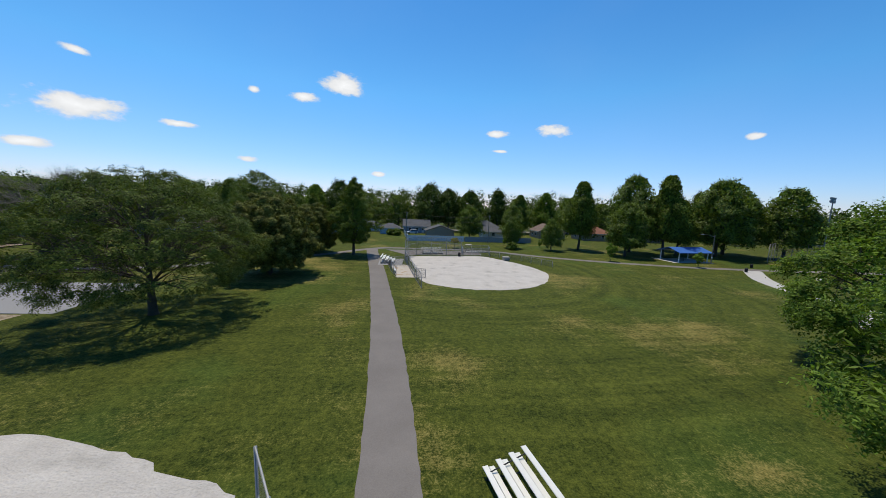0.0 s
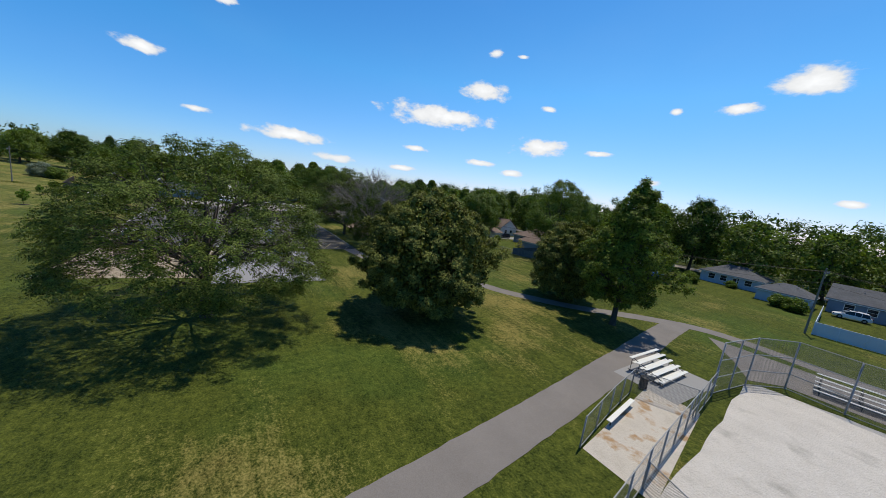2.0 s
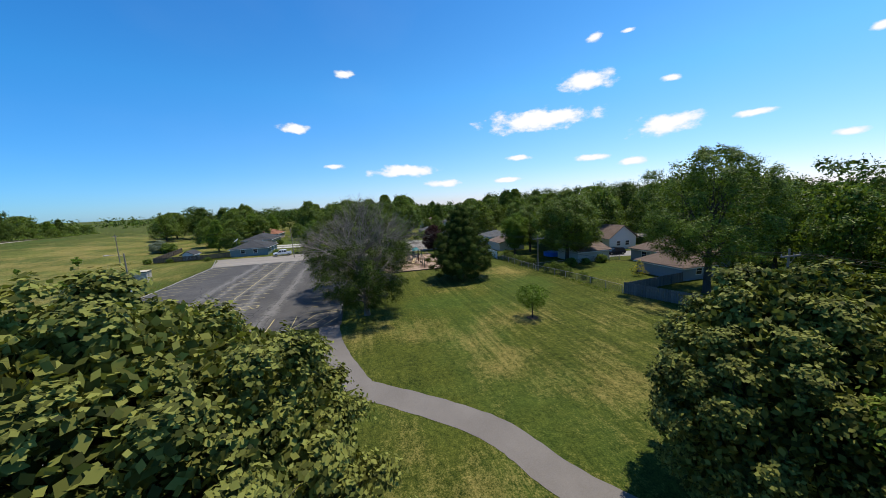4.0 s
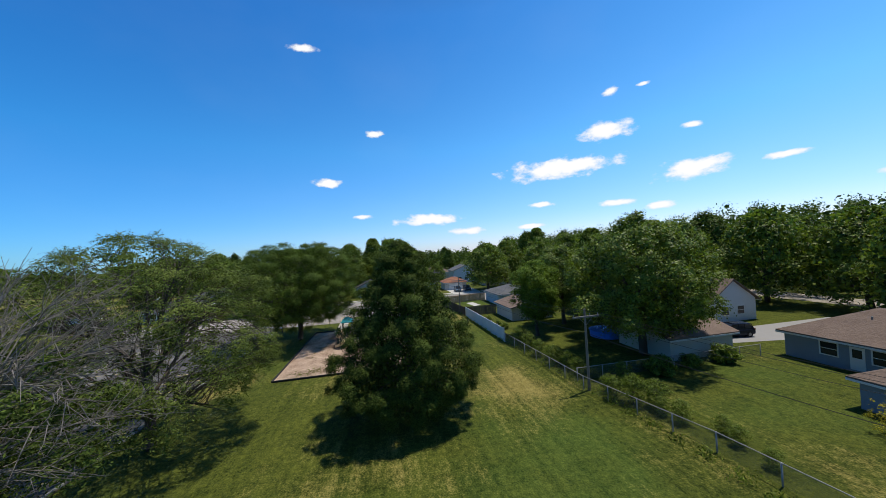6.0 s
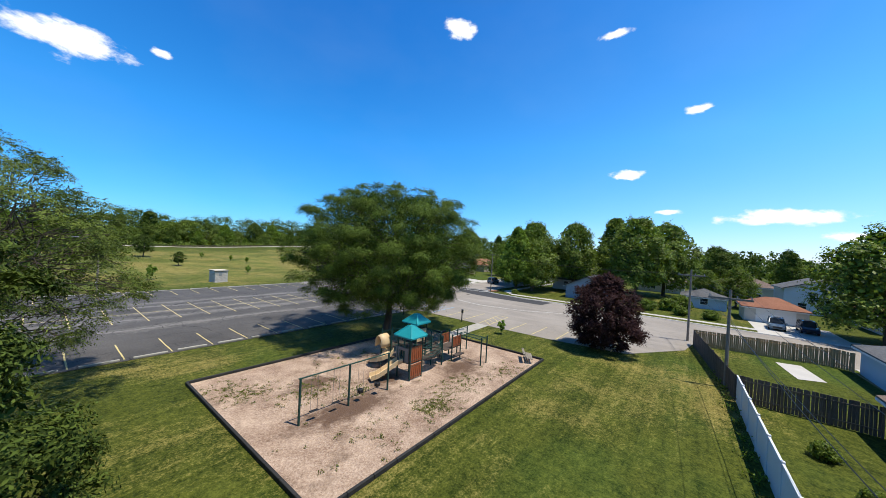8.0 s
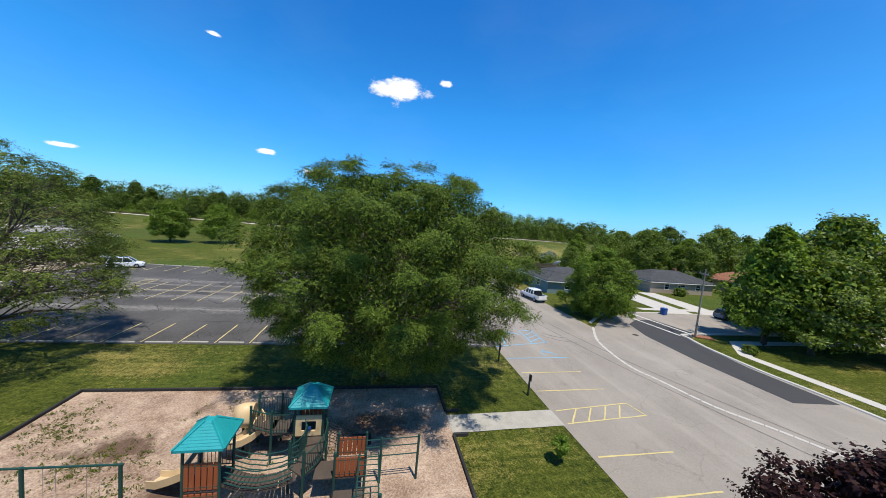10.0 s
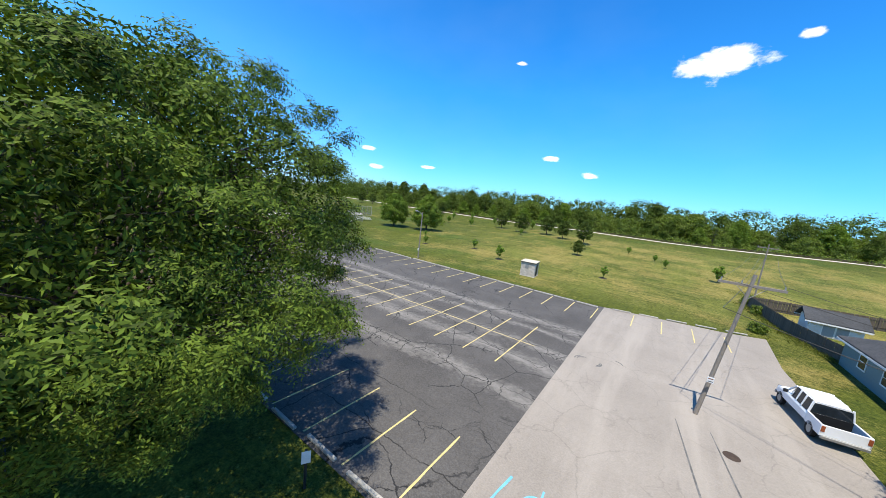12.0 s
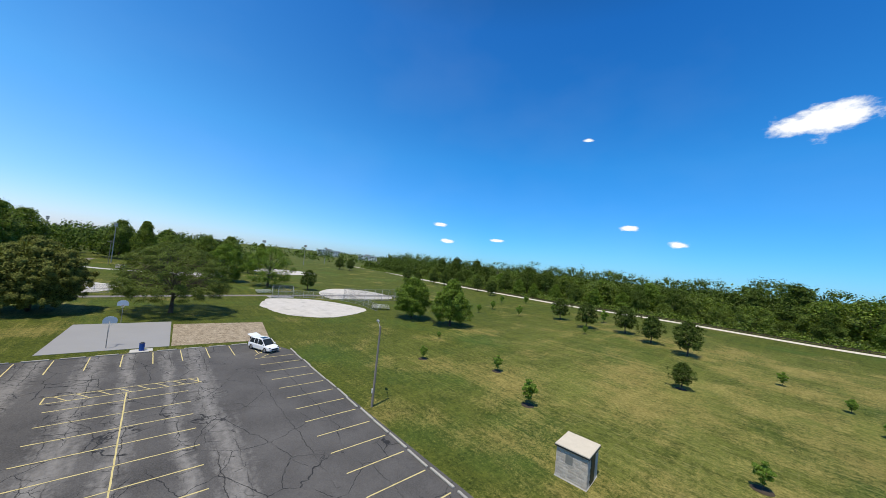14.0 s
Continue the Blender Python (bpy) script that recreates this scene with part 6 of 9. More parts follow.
barrel("dark drum litter bin at the backstop", (-121.6, -52.7, 0.02), BLACK_PLASTIC)
barrel("dark drum litter bin at the bleachers", (-105.9, -40.4, 0.02), BLACK_PLASTIC)
barrel("dark drum litter bin beside the footpath", (-182, -38.4, 0), BLACK_PLASTIC)
barrel("dark drum litter bin beside the footpath", (-190, -43.8, 0), BLACK_PLASTIC)
barrel("dark blue drum litter bin on a concrete pad", (-57.9, -16.5, 0.03), BLUE_BIN, h=0.95)
box_root = thing("utility_box", "pale grey utility box on the grass", "utility box", (-131.5, -48.2, 0))
part("body", boxes((-0.7, -0.45, 0, 0.7, 0.45, 0.75), bevel=0.03), GALVANISED, box_root)
part("lid", boxes((-0.75, -0.5, 0.75, 0.75, 0.5, 0.82), bevel=0.02), CONCRETE, box_root)
cover = bmesh.new()
tube(cover, (0, 0, 0), (0, 0, 0.09), 1.0, 0.95, 24)
lid = part("manhole_slab", cover, CONCRETE)
lid.location = (-128.6, -76.0, 0)
tagged(lid, "round pale concrete manhole slab in the grass", "manhole")

# second, third and far fields
wire_fence("galvanised chain-link backstop of the second field", [(-105.0, 16.5), (-104.6, 12.2), (-103.4, 10.2)], 3.4, 3.0, (0.02, 0.5, 1.0), "backstop", 0.06)
wire_fence("galvanised chain-link fence between two infields", [(-104.9, 16.7), (-103.0, 22.0), (-98.0, 29.0), (-88.0, 31.6), (-78.8, 30.8)], 2.0, 3.0, (0.02, 0.5, 1.0))
wire_fence("tall galvanised chain-link backstop of the third field", [(-98.5, 30.0), (-96.0, 40.0), (-98.0, 52.0)], 3.8, 3.2, (0.02, 0.5, 1.0), "backstop", 0.06)
sheet("pad", [(-103.6, 9.6), (-107.4, 9.6), (-107.4, 16.5), (-103.6, 16.5)], 0.026, COURT, "concrete pad beside the backstop", "pad")

# ---------------------------------------------------------------- playground
def border():
    corners = [(-29.6, -57.4), (-7.8, -57.2), (-7.8, -48.0)]
    runs = [((-29.6, -57.4), (-7.8, -57.2)), ((-7.8, -57.2), (-7.8, -47.9)), ((-7.8, -45.6), (-7.8, -42.6)), ((-7.8, -42.6), (-29.6, -42.4)), ((-29.6, -42.4), (-29.6, -57.4)), ((-7.8, -47.9), (-6.9, -47.9)), ((-7.8, -45.6), (-6.9, -45.6))]
    root = thing("playground_border", "black rubber timber border round the wood chips", "border", (-18.7, -50, 0))
    shared = {}
    for (ax, ay), (bx, by) in runs:
        span = math.hypot(bx - ax, by - ay)
        n = max(1, round(span / 1.25))
        key = round(span / n, 3)
        if key not in shared:
            bm = bmesh.new()
            box(bm, 0, -0.07, 0, key - 0.015, 0.07, 0.21, bevel=0.02)
            me = bpy.data.meshes.new("border_timber")
            bm.to_mesh(me)
            bm.free()
            me.materials.append(BORDER)
            shared[key] = me
        for i in range(n):
            ob = new("border_timber", shared[key])
            ob.parent = root
            ob.matrix_local = pose(ax + (bx - ax) * i / n + 18.7, ay + (by - ay) * i / n + 50, 0, 0, 0, math.degrees(math.atan2(by - ay, bx - ax)))


border()


def swings():
    root = thing("swing_set", "dark green steel swing set with four swings", "swing set", (-27.2, -51.7, 0.035), -1.5)
    span = 5.9
    for x in (0, span / 2, span):
        part("post", tubes(((x, 0, 0), (x, 0, 2.45), 0.062)), DARK_GREEN, root)
    part("top_bar", tubes(((-0.1, 0, 2.42), (span + 0.1, 0, 2.42), 0.04)), DARK_GREEN, root)
    for x in (0.8, 2.1, 3.75, 5.05):
        bucket = x > 3
        seat = bmesh.new()
        if bucket:
            box(seat, x - 0.16, -0.14, 0.50, x + 0.16, 0.14, 0.75, bevel=0.04)
        else:
            box(seat, x - 0.24, -0.08, 0.48, x + 0.24, 0.08, 0.52, bevel=0.015)
        part("swing_seat", seat, BLACK_PLASTIC, root)
        bm = bmesh.new()
        for s in (-0.2, 0.2):
            tube(bm, (x + s, 0, 0.55), (x + s * 0.9, 0, 2.4), 0.010, sides=4)
        part("chain", bm, GALVANISED, root)


swings()


def pyramid_roof(bm, cx, cy, z, half, high):
    top = [bm.verts.new((cx + sx * half * 0.16, cy + sy * half * 0.16, z + high)) for sx, sy in ((-1, -1), (1, -1), (1, 1), (-1, 1))]
    low = [bm.verts.new((cx + sx * half, cy + sy * half, z)) for sx, sy in ((-1, -1), (1, -1), (1, 1), (-1, 1))]
    lip = [bm.verts.new((cx + sx * half, cy + sy * half, z - 0.10)) for sx, sy in ((-1, -1), (1, -1), (1, 1), (-1, 1))]
    bm.faces.new(top)
    for i in range(4):
        j = (i + 1) % 4
        bm.faces.new((low[i], low[j], top[j], top[i]))
        bm.faces.new((lip[i], lip[j], low[j], low[i]))
    bm.faces.new(lip[::-1])
    return [v.co.copy() for v in low], [v.co.copy() for v in top]


def chute(bm, points, width):
    """An open slide: a bed with raised sides."""
    rows = []
    for i, p in enumerate(points):
        p = Vector(p)
        d = (Vector(points[min(i + 1, len(points) - 1)]) - Vector(points[max(i - 1, 0)]))
        s = Vector((-d.y, d.x, 0)).normalized()
        up = Vector((0, 0, 1))
        rows.append([bm.verts.new(p + s * a * width / 2 + up * h) for a, h in ((-1.15, 0.26), (-1.0, 0.26), (-0.85, 0.02), (0.85, 0.02), (1.0, 0.26), (1.15, 0.26), (1.1, -0.08), (-1.1, -0.08))])
    for a, b in zip(rows, rows[1:]):
        for k in range(8):
            bm.faces.new((a[k], a[(k + 1) % 8], b[(k + 1) % 8], b[k]))
    bm.faces.new(rows[0][::-1])
    bm.faces.new(rows[-1])


def play_structure():
    root = thing("play_structure", "large play structure with teal roofs, slides and bridges", "play structure", (-15.9, -50.5, 0.035), 0)
    h = 0.62

    def posts(x, y, tall, corners=((-1, -1), (1, -1), (1, 1), (-1, 1))):
        for sx, sy in corners:
            bm = tubes(((x + sx * h, y + sy * h, 0), (x + sx * h, y + sy * h, tall), 0.058))
            tube(bm, (x + sx * h, y + sy * h, tall), (x + sx * h, y + sy * h, tall + 0.05), 0.066, 0.03, 8)
            part("post", bm, DARK_GREEN, root)

    def deck(x, y, z, wx=h, wy=h):
        part("deck", boxes((x - wx, y - wy, z - 0.07, x + wx, y + wy, z), bevel=0.012), BROWN_DECK, root, "brown coated deck")

    def railing(a, b, z0, z1, n=9):
        rail = part("railing", tubes(((*a, z1), (*b, z1), 0.022), sides=6), DARK_GREEN, root)
        part("bottom_rail", tubes(((*a, z0), (*b, z0), 0.022), sides=6), DARK_GREEN, rail)
        for i in range(1, n):
            x, y = a[0] + (b[0] - a[0]) * i / n, a[1] + (b[1] - a[1]) * i / n
            part("bar", tubes(((x, y, z0), (x, y, z1), 0.013), sides=5), DARK_GREEN, rail)

    def slats(a, b, z0, z1, n=6):
        """Upright red boards between two points, on two rails."""
        a, b = Vector((*a, 0)), Vector((*b, 0))
        turn = Matrix.Rotation(math.atan2(b.y - a.y, b.x - a.x), 4, "Z")
        span = (b - a).length
        panel = part("panel", tubes((a + Vector((0, 0, z0 + 0.12)), b + Vector((0, 0, z0 + 0.12)), 0.025), (a + Vector((0, 0, z1 - 0.12)), b + Vector((0, 0, z1 - 0.12)), 0.025)), DARK_GREEN, root, "red-brown slatted panel")
        for i in range(n):
            bm = bmesh.new()
            box(bm, -span / n * 0.42, -0.02, z0, span / n * 0.42, 0.02, z1, bevel=0.008, m=Matrix.Translation(a.lerp(b, (i + 0.5) / n)) @ turn)
            part("slat", bm, RED_PANEL, panel)

    # roofed towers
    for x, y, z in ((-2.8, -0.8, 1.2), (0.5, 1.7, 1.45)):
        deck(x, y, z)
        posts(x, y, 3.05)
        bm = bmesh.new()
        low, top = pyramid_roof(bm, x, y, 3.05, 0.86, 0.66)
        roof = part("roof", bm, TEAL, root, "teal moulded pyramid roof")
        for i in range(4):
            part("roof_rib", tubes((low[i], top[i], 0.05), sides=5), TEAL, roof)
        for k in range(1, 9):
            ring = [low[i].lerp(top[i], k / 9) for i in (0, 1, 2, 3, 0)]
            bm = bmesh.new()
            bent_tube(bm, ring, 0.016, 4)
            part("roof_course", bm, TEAL, roof)
    slats((-2.8 - h, -0.8 - h), (-2.8 + h, -0.8 - h), 1.25, 2.35)
    slats((-2.8 - h, -0.8 - h), (-2.8 + h, -0.8 - h), 0.12, 1.1)
    railing((-2.8 - h, -0.8 + h), (-2.8 + h, -0.8 + h), 1.3, 2.15)
    slats((0.5 - h, 1.7 + h), (0.5 + h, 1.7 + h), 1.5, 2.4)
    railing((0.5 + h, 1.7 - h), (0.5 + h, 1.7 + h), 1.55, 2.4)
    # beige panel with a round-topped window at the second tower
    bm = bmesh.new()
    for x0, z0, x1, z1 in ((-0.62, 1.5, -0.32, 2.5), (0.32, 1.5, 0.62, 2.5), (-0.32, 1.5, 0.32, 1.75), (-0.32, 2.22, 0.32, 2.5)):
        box(bm, 0.5 + x0 + (0.004 if x0 > -0.5 else 0), 1.7 - h - 0.035, z0, 0.5 + x1, 1.7 - h + 0.035, z1)
    part("window_panel", bm, BEIGE, root, "beige moulded window panel")
    part("play_dial", boxes((0.38, 1.7 - h - 0.08, 1.78, 0.62, 1.7 - h - 0.04, 1.98), bevel=0.015), BLUE_BIN, root, "small blue play dial")
    # middle decks with barred sides, towards the spiral slide
    deck(-0.75, 1.9, 1.45, 0.62, 0.55)
    deck(-1.7, 2.3, 1.45, 0.55, 0.55)
    for x, y in ((-0.2, 2.6), (-1.15, 2.9), (-2.25, 2.9), (-2.25, 1.8), (-1.2, 1.35)):
        part("post", tubes(((x, y, 0), (x, y, 2.6), 0.058)), DARK_GREEN, root)
    railing((-0.2, 2.6), (-1.15, 2.9), 1.55, 2.4)
    railing((-1.15, 2.9), (-2.25, 2.9), 1.55, 2.4)
    railing((-2.25, 1.8), (-1.2, 1.35), 1.55, 2.4)
    railing((-1.2, 1.35), (-0.12, 1.3), 1.55, 2.4)
    # spiral slide with its hood
    bm = bmesh.new()
    chute(bm, [(-2.75 + 0.62 * math.cos(a), 2.35 - 0.62 * math.sin(a), 1.42 - 1.12 * k / 11) for k, a in enumerate(-1.0 + 0.46 * i for i in range(12))], 0.6)
    part("slide", bm, BEIGE, root, "beige spiral slide")
    part("slide_post", tubes(((-2.75, 2.35, 0), (-2.75, 2.35, 1.5), 0.07)), DARK_GREEN, root)
    bm = bmesh.new()
    arch = [(0.42 * math.cos(t), 1.75 + 0.62 * math.sin(t)) for t in (math.pi * i / 8 for i in range(9))]
    arch = [(0.42, 1.45)] + arch + [(-0.42, 1.45)]
    rows = [[bm.verts.new((-2.25 + dx, 2.35 + u * k, z if k > 0.9 else 1.45 + (z - 1.45) * 0.9)) for u, z in arch] for dx, k in ((0.0, 1.0), (-0.5, 0.97), (-0.85, 0.8))]
    for r0, r1 in zip(rows, rows[1:]):
        for i in range(len(arch) - 1):
            bm.faces.new((r0[i], r0[i + 1], r1[i + 1], r1[i]))
    hood = part("slide_hood", bm, BEIGE, root, "beige moulded slide hood", smooth=True)
    thick = hood.modifiers.new("thickness", "SOLIDIFY")
    thick.thickness = 0.05
    # straight slide of the first tower
    bm = bmesh.new()
    chute(bm, [(-3.4, -0.5, 1.2), (-3.75, -0.35, 1.1), (-4.4, -0.05, 0.66), (-4.95, 0.2, 0.34), (-5.4, 0.4, 0.24)], 0.56)
    part("slide", bm, BEIGE, root, "beige straight slide")
    part("slide_panel", boxes((-2.8 - h - 0.04, -1.25, 1.2, -2.8 - h + 0.03, -0.9, 2.2), (-2.8 - h - 0.04, -0.3, 1.2, -2.8 - h + 0.03, 0.0, 2.2), (-2.8 - h - 0.04, -0.9, 2.0, -2.8 - h + 0.03, -0.3, 2.2)), GREY_PANEL, root, "grey panel round the slide's mouth")
    # sagging plank bridge from the first tower, then a barred walk that bends up to the second
    plank = bmesh.new()
    pts = [(-2.1, -0.8), (-1.5, -0.92), (-0.85, -0.98), (-0.2, -0.92), (0.4, -0.75)]
    sag = (1.15, 1.02, 0.97, 1.02, 1.15)
    for i, (a, b) in enumerate(zip(pts, pts[1:])):
        ang, span = math.atan2(b[1] - a[1], b[0] - a[0]), math.hypot(b[0] - a[0], b[1] - a[1])
        for k in range(4):
            f = (k + 0.5) / 4
            m = Matrix.Translation((a[0] + (b[0] - a[0]) * f, a[1] + (b[1] - a[1]) * f, sag[i] + (sag[i + 1] - sag[i]) * f)) @ Matrix.Rotation(ang, 4, "Z")
            box(plank, -span / 9, -0.42, -0.03, span / 9, 0.42, 0.03, m=m)
    part("bridge_deck", plank, BROWN_DECK, root, "brown plank bridge")
    for s in (-0.45, 0.45):
        for z in (0.2, 0.42, 0.64, 0.9):
            bm = bmesh.new()
            bent_tube(bm, [(x, y + s, sag[i] + z) for i, (x, y) in enumerate(pts)], 0.024, 6)
            part("bridge_rail", bm, DARK_GREEN, root)
    bend = [(0.4, -0.75), (0.75, -0.35), (0.95, 0.15), (0.95, 0.65), (0.8, 1.1)]
    plank = bmesh.new()
    for i, (a, b) in enumerate(zip(bend, bend[1:])):
        ang, span = math.atan2(b[1] - a[1], b[0] - a[0]), math.hypot(b[0] - a[0], b[1] - a[1])
        z0, z1 = 1.15 + 0.075 * i, 1.15 + 0.075 * (i + 1)
        box(plank, -span / 2 - 0.04, -0.45, -0.05, span / 2 + 0.04, 0.45, 0.02, m=Matrix.Translation(((a[0] + b[0]) / 2, (a[1] + b[1]) / 2, (z0 + z1) / 2 + 0.002 * i)) @ Matrix.Rotation(ang, 4, "Z"))
    part("walk_deck", plank, BROWN_DECK, root, "brown coated curved walk")
    for s in (-0.45, 0.45):
        line = []
        for i, (x, y) in enumerate(bend):
            a, b = bend[max(0, i - 1)], bend[min(len(bend) - 1, i + 1)]
            d = Vector((b[0] - a[0], b[1] - a[1])).normalized()
            line.append((x - d.y * s, y + d.x * s, 1.15 + 0.075 * i))
        rail, low_rail = bmesh.new(), bmesh.new()
        bent_tube(rail, [(x, y, zz + 0.95) for x, y, zz in line], 0.024, 6)
        bent_tube(low_rail, [(x, y, zz + 0.08) for x, y, zz in line], 0.024, 6)
        rail = part("railing", rail, DARK_GREEN, root)
        part("bottom_rail", low_rail, DARK_GREEN, rail)
        for a, b in zip(line, line[1:]):
            for k in range(6):
                p = Vector(a).lerp(Vector(b), k / 6)
                part("bar", tubes((p + Vector((0, 0, 0.08)), p + Vector((0, 0, 0.95)), 0.014), sides=5), DARK_GREEN, rail)
        part("post", tubes(((line[0][0], line[0][1], 0), (line[0][0], line[0][1], 2.35), 0.058)), DARK_GREEN, root)
        part("post", tubes(((line[3][0], line[3][1], 0), (line[3][0], line[3][1], 2.35), 0.058)), DARK_GREEN, root)
    # low deck to the east with red side boards, and the overhead ladder
    deck(2.6, -0.5, 1.1)
    posts(2.6, -0.5, 2.2)
    deck(1.55, -0.6, 1.1, 0.42, 0.5)
    slats((2.6 - h, -0.5 + h), (2.6 + h, -0.5 + h), 1.15, 2.0)
    slats((2.6 - h, -0.5 - h), (2.6 + h, -0.5 - h), 1.15, 2.0)
    part("step", boxes((2.0, -1.6, 0.48, 3.2, -1.15, 0.55)), BROWN_DECK, root)
    for x in (2.9, 3.8):
        part("post", tubes(((x, -3.4, 0), (x, -3.4, 2.3), 0.058)), DARK_GREEN, root)
    part("post", tubes(((5.6, -0.2, 0), (5.6, -0.2, 2.2), 0.058)), DARK_GREEN, root)
    part("post", tubes(((3.9, -0.3, 0), (3.9, -0.3, 2.2), 0.058)), DARK_GREEN, root)
    for x in (2.95, 3.75):
        part("ladder_rail", tubes(((x, -1.1, 2.1), (x, -3.5, 2.1), 0.03), sides=6), DARK_GREEN, root)
    for i in range(9):
        part("rung", tubes(((2.95, -1.2 - 0.27 * i, 2.1), (3.75, -1.2 - 0.27 * i, 2.1), 0.018), sides=5), DARK_GREEN, root)
    for z in (1.3, 1.75, 2.1):
        part("ladder_rail", tubes(((3.22, -0.3, z), (5.6, -0.2, z), 0.025), sides=6), DARK_GREEN, root)
    # black climbing net and step plates below the second tower
    bm = bmesh.new()
    for i in range(7):
        tube(bm, (1.15, 1.2 + 0.2 * i, 1.3), (3.0, 1.3 + 0.28 * i, 0.05), 0.016, sides=4)
    for k in range(7):
        f = k / 6
        tube(bm, (1.15 + 1.85 * f, 1.2 + 0.1 * f, 1.3 - 1.25 * f), (1.15 + 1.85 * f, 2.4 + 0.58 * f, 1.3 - 1.25 * f), 0.016, sides=4)
    part("climbing_net", bm, BLACK_PLASTIC, root)
    part("step_plate", boxes((2.6, 2.2, 0.0, 3.5, 3.0, 0.12), bevel=0.03), BLACK_PLASTIC, root, "black rubber step plate")


play_structure()
seat_root = thing("park_bench", "grey plank bench with a dark frame beside the playground border", "bench", (-8.9, -56.2, 0.035), 28)
for y, z, name in ((-0.30, 0.40, "seat_plank"), (-0.12, 0.42, "seat_plank"), (0.06, 0.44, "seat_plank"), (0.30, 0.62, "back_plank"), (0.38, 0.80, "back_plank")):
    part(name, boxes((-0.85, y - 0.08, z - 0.02, 0.85, y + 0.08, z + 0.02), bevel=0.005), POLE_WOOD, seat_root)
for x in (-0.65, 0.65):
    bm = bmesh.new()
    bent_tube(bm, [(x, -0.34, 0.0), (x, -0.32, 0.37), (x, 0.12, 0.41), (x, 0.42, 0.86)], 0.03, 6)
    tube(bm, (x, 0.12, 0.41), (x, 0.30, 0.0), 0.03, sides=6)
    part("frame", bm, DARK_STEEL, seat_root, "dark steel frame")
# weeds in the chips
def weeds(spots, seed):
    g = np.random.default_rng(seed)
    pos, nrm, size = [], [], []
    for x, y, r, n in spots:
        at = g.normal(size=(n, 2)) * r * (1.25, 0.9) + (x, y)
        keep = (at[:, 0] > -29.3) & (at[:, 0] < -8.1) & (at[:, 1] > -57.0) & (at[:, 1] < -42.8)
        for cx, cy in at[keep]:
            m = g.integers(5, 16)
            pos.append(np.stack((cx + g.normal(size=m) * 0.09, cy + g.normal(size=m) * 0.09, 0.05 + g.uniform(0, 0.07, m)), 1))
            nrm.append(np.array((0, 0, 1.0)) + g.normal(size=(m, 3)) * 0.5)
            size.append(g.uniform(0.03, 0.07, m))
    pos, nrm, size = np.concatenate(pos), np.concatenate(nrm), np.concatenate(size)
    nrm /= np.linalg.norm(nrm, axis=1, keepdims=True)
    ob = new("weeds", leaf_cloud("weeds", pos, nrm, size, BLADE, g, 0.4))
    tagged(ob, "small green weeds growing in the wood chips", "weeds", kind="stuff")


weeds([(-24.6, -48.6, 0.9, 110), (-27.8, -46.4, 0.7, 90), (-28.4, -44.4, 0.6, 40), (-20.8, -55.4, 0.7, 140), (-17.4, -54.6, 0.8, 90), (-22.8, -50.6, 0.5, 40), (-12.5, -56.0, 0.9, 60), (-25.5, -55.8, 1.4, 40), (-18.6, -46.4, 1.8, 40), (-14.0, -44.0, 2.5, 30), (-18.0, -50.0, 6.0, 60)], 3)

# ---------------------------------------------------------------- around the car park
def hoop(label, at, turn):
    """A basketball hoop on a bent post; it faces +x before its turn."""
    root = thing("basketball_hoop", label, "basketball hoop", at, turn, "hoops of the court")
    bm = bmesh.new()
    bent_tube(bm, [(0, 0, 0), (0, 0, 2.3), (0.25, 0, 2.75), (0.95, 0, 3.2)], 0.06, 8)
    part("post", bm, GALVANISED, root)
    bm = bmesh.new()
    outline = [(-0.68, 2.95), (0.68, 2.95), (0.70, 3.35)] + [(0.70 * math.cos(a), 3.35 + 0.52 * math.sin(a)) for a in (math.pi * i / 10 for i in range(1, 10))] + [(-0.70, 3.35)]
    front = [bm.verts.new((1.06, y, z)) for y, z in outline]
    back = [bm.verts.new((1.0, y, z)) for y, z in outline]
    bm.faces.new(front)
    bm.faces.new(back[::-1])
    for i in range(len(front)):
        j = (i + 1) % len(front)
        bm.faces.new((front[j], front[i], back[i], back[j]))
    part("backboard", bm, BACKBOARD, root, "pale fan-shaped backboard")
    bm = bmesh.new()
    ring = [(1.34 + 0.23 * math.cos(a), 0.23 * math.sin(a), 3.05) for a in (2 * math.pi * i / 12 for i in range(13))]
    bent_tube(bm, ring, 0.012, 5)
    part("rim", bm, RED_PANEL, root, "red steel rim")
    bm = bmesh.new()
    for i in range(12):
        a = 2 * math.pi * i / 12
        tube(bm, (1.34 + 0.23 * math.cos(a), 0.23 * math.sin(a), 3.04), (1.34 + 0.14 * math.cos(a + 0.3), 0.14 * math.sin(a + 0.3), 2.66), 0.006, sides=3)
    part("net", bm, WHITE_TRIM, root, "white net")


hoop("basketball hoop with a fan-shaped backboard on the court", (-60.3, -19.9, 0.03), 180)
hoop("basketball hoop with a fan-shaped backboard on the court", (-75.9, -19.4, 0.03), 0)


ROOF_SLAB = surface("cream_roof_slab", (0.50, 0.44, 0.34), (0.64, 0.57, 0.45), size=0.8, grain=0.05, bump=0.2)


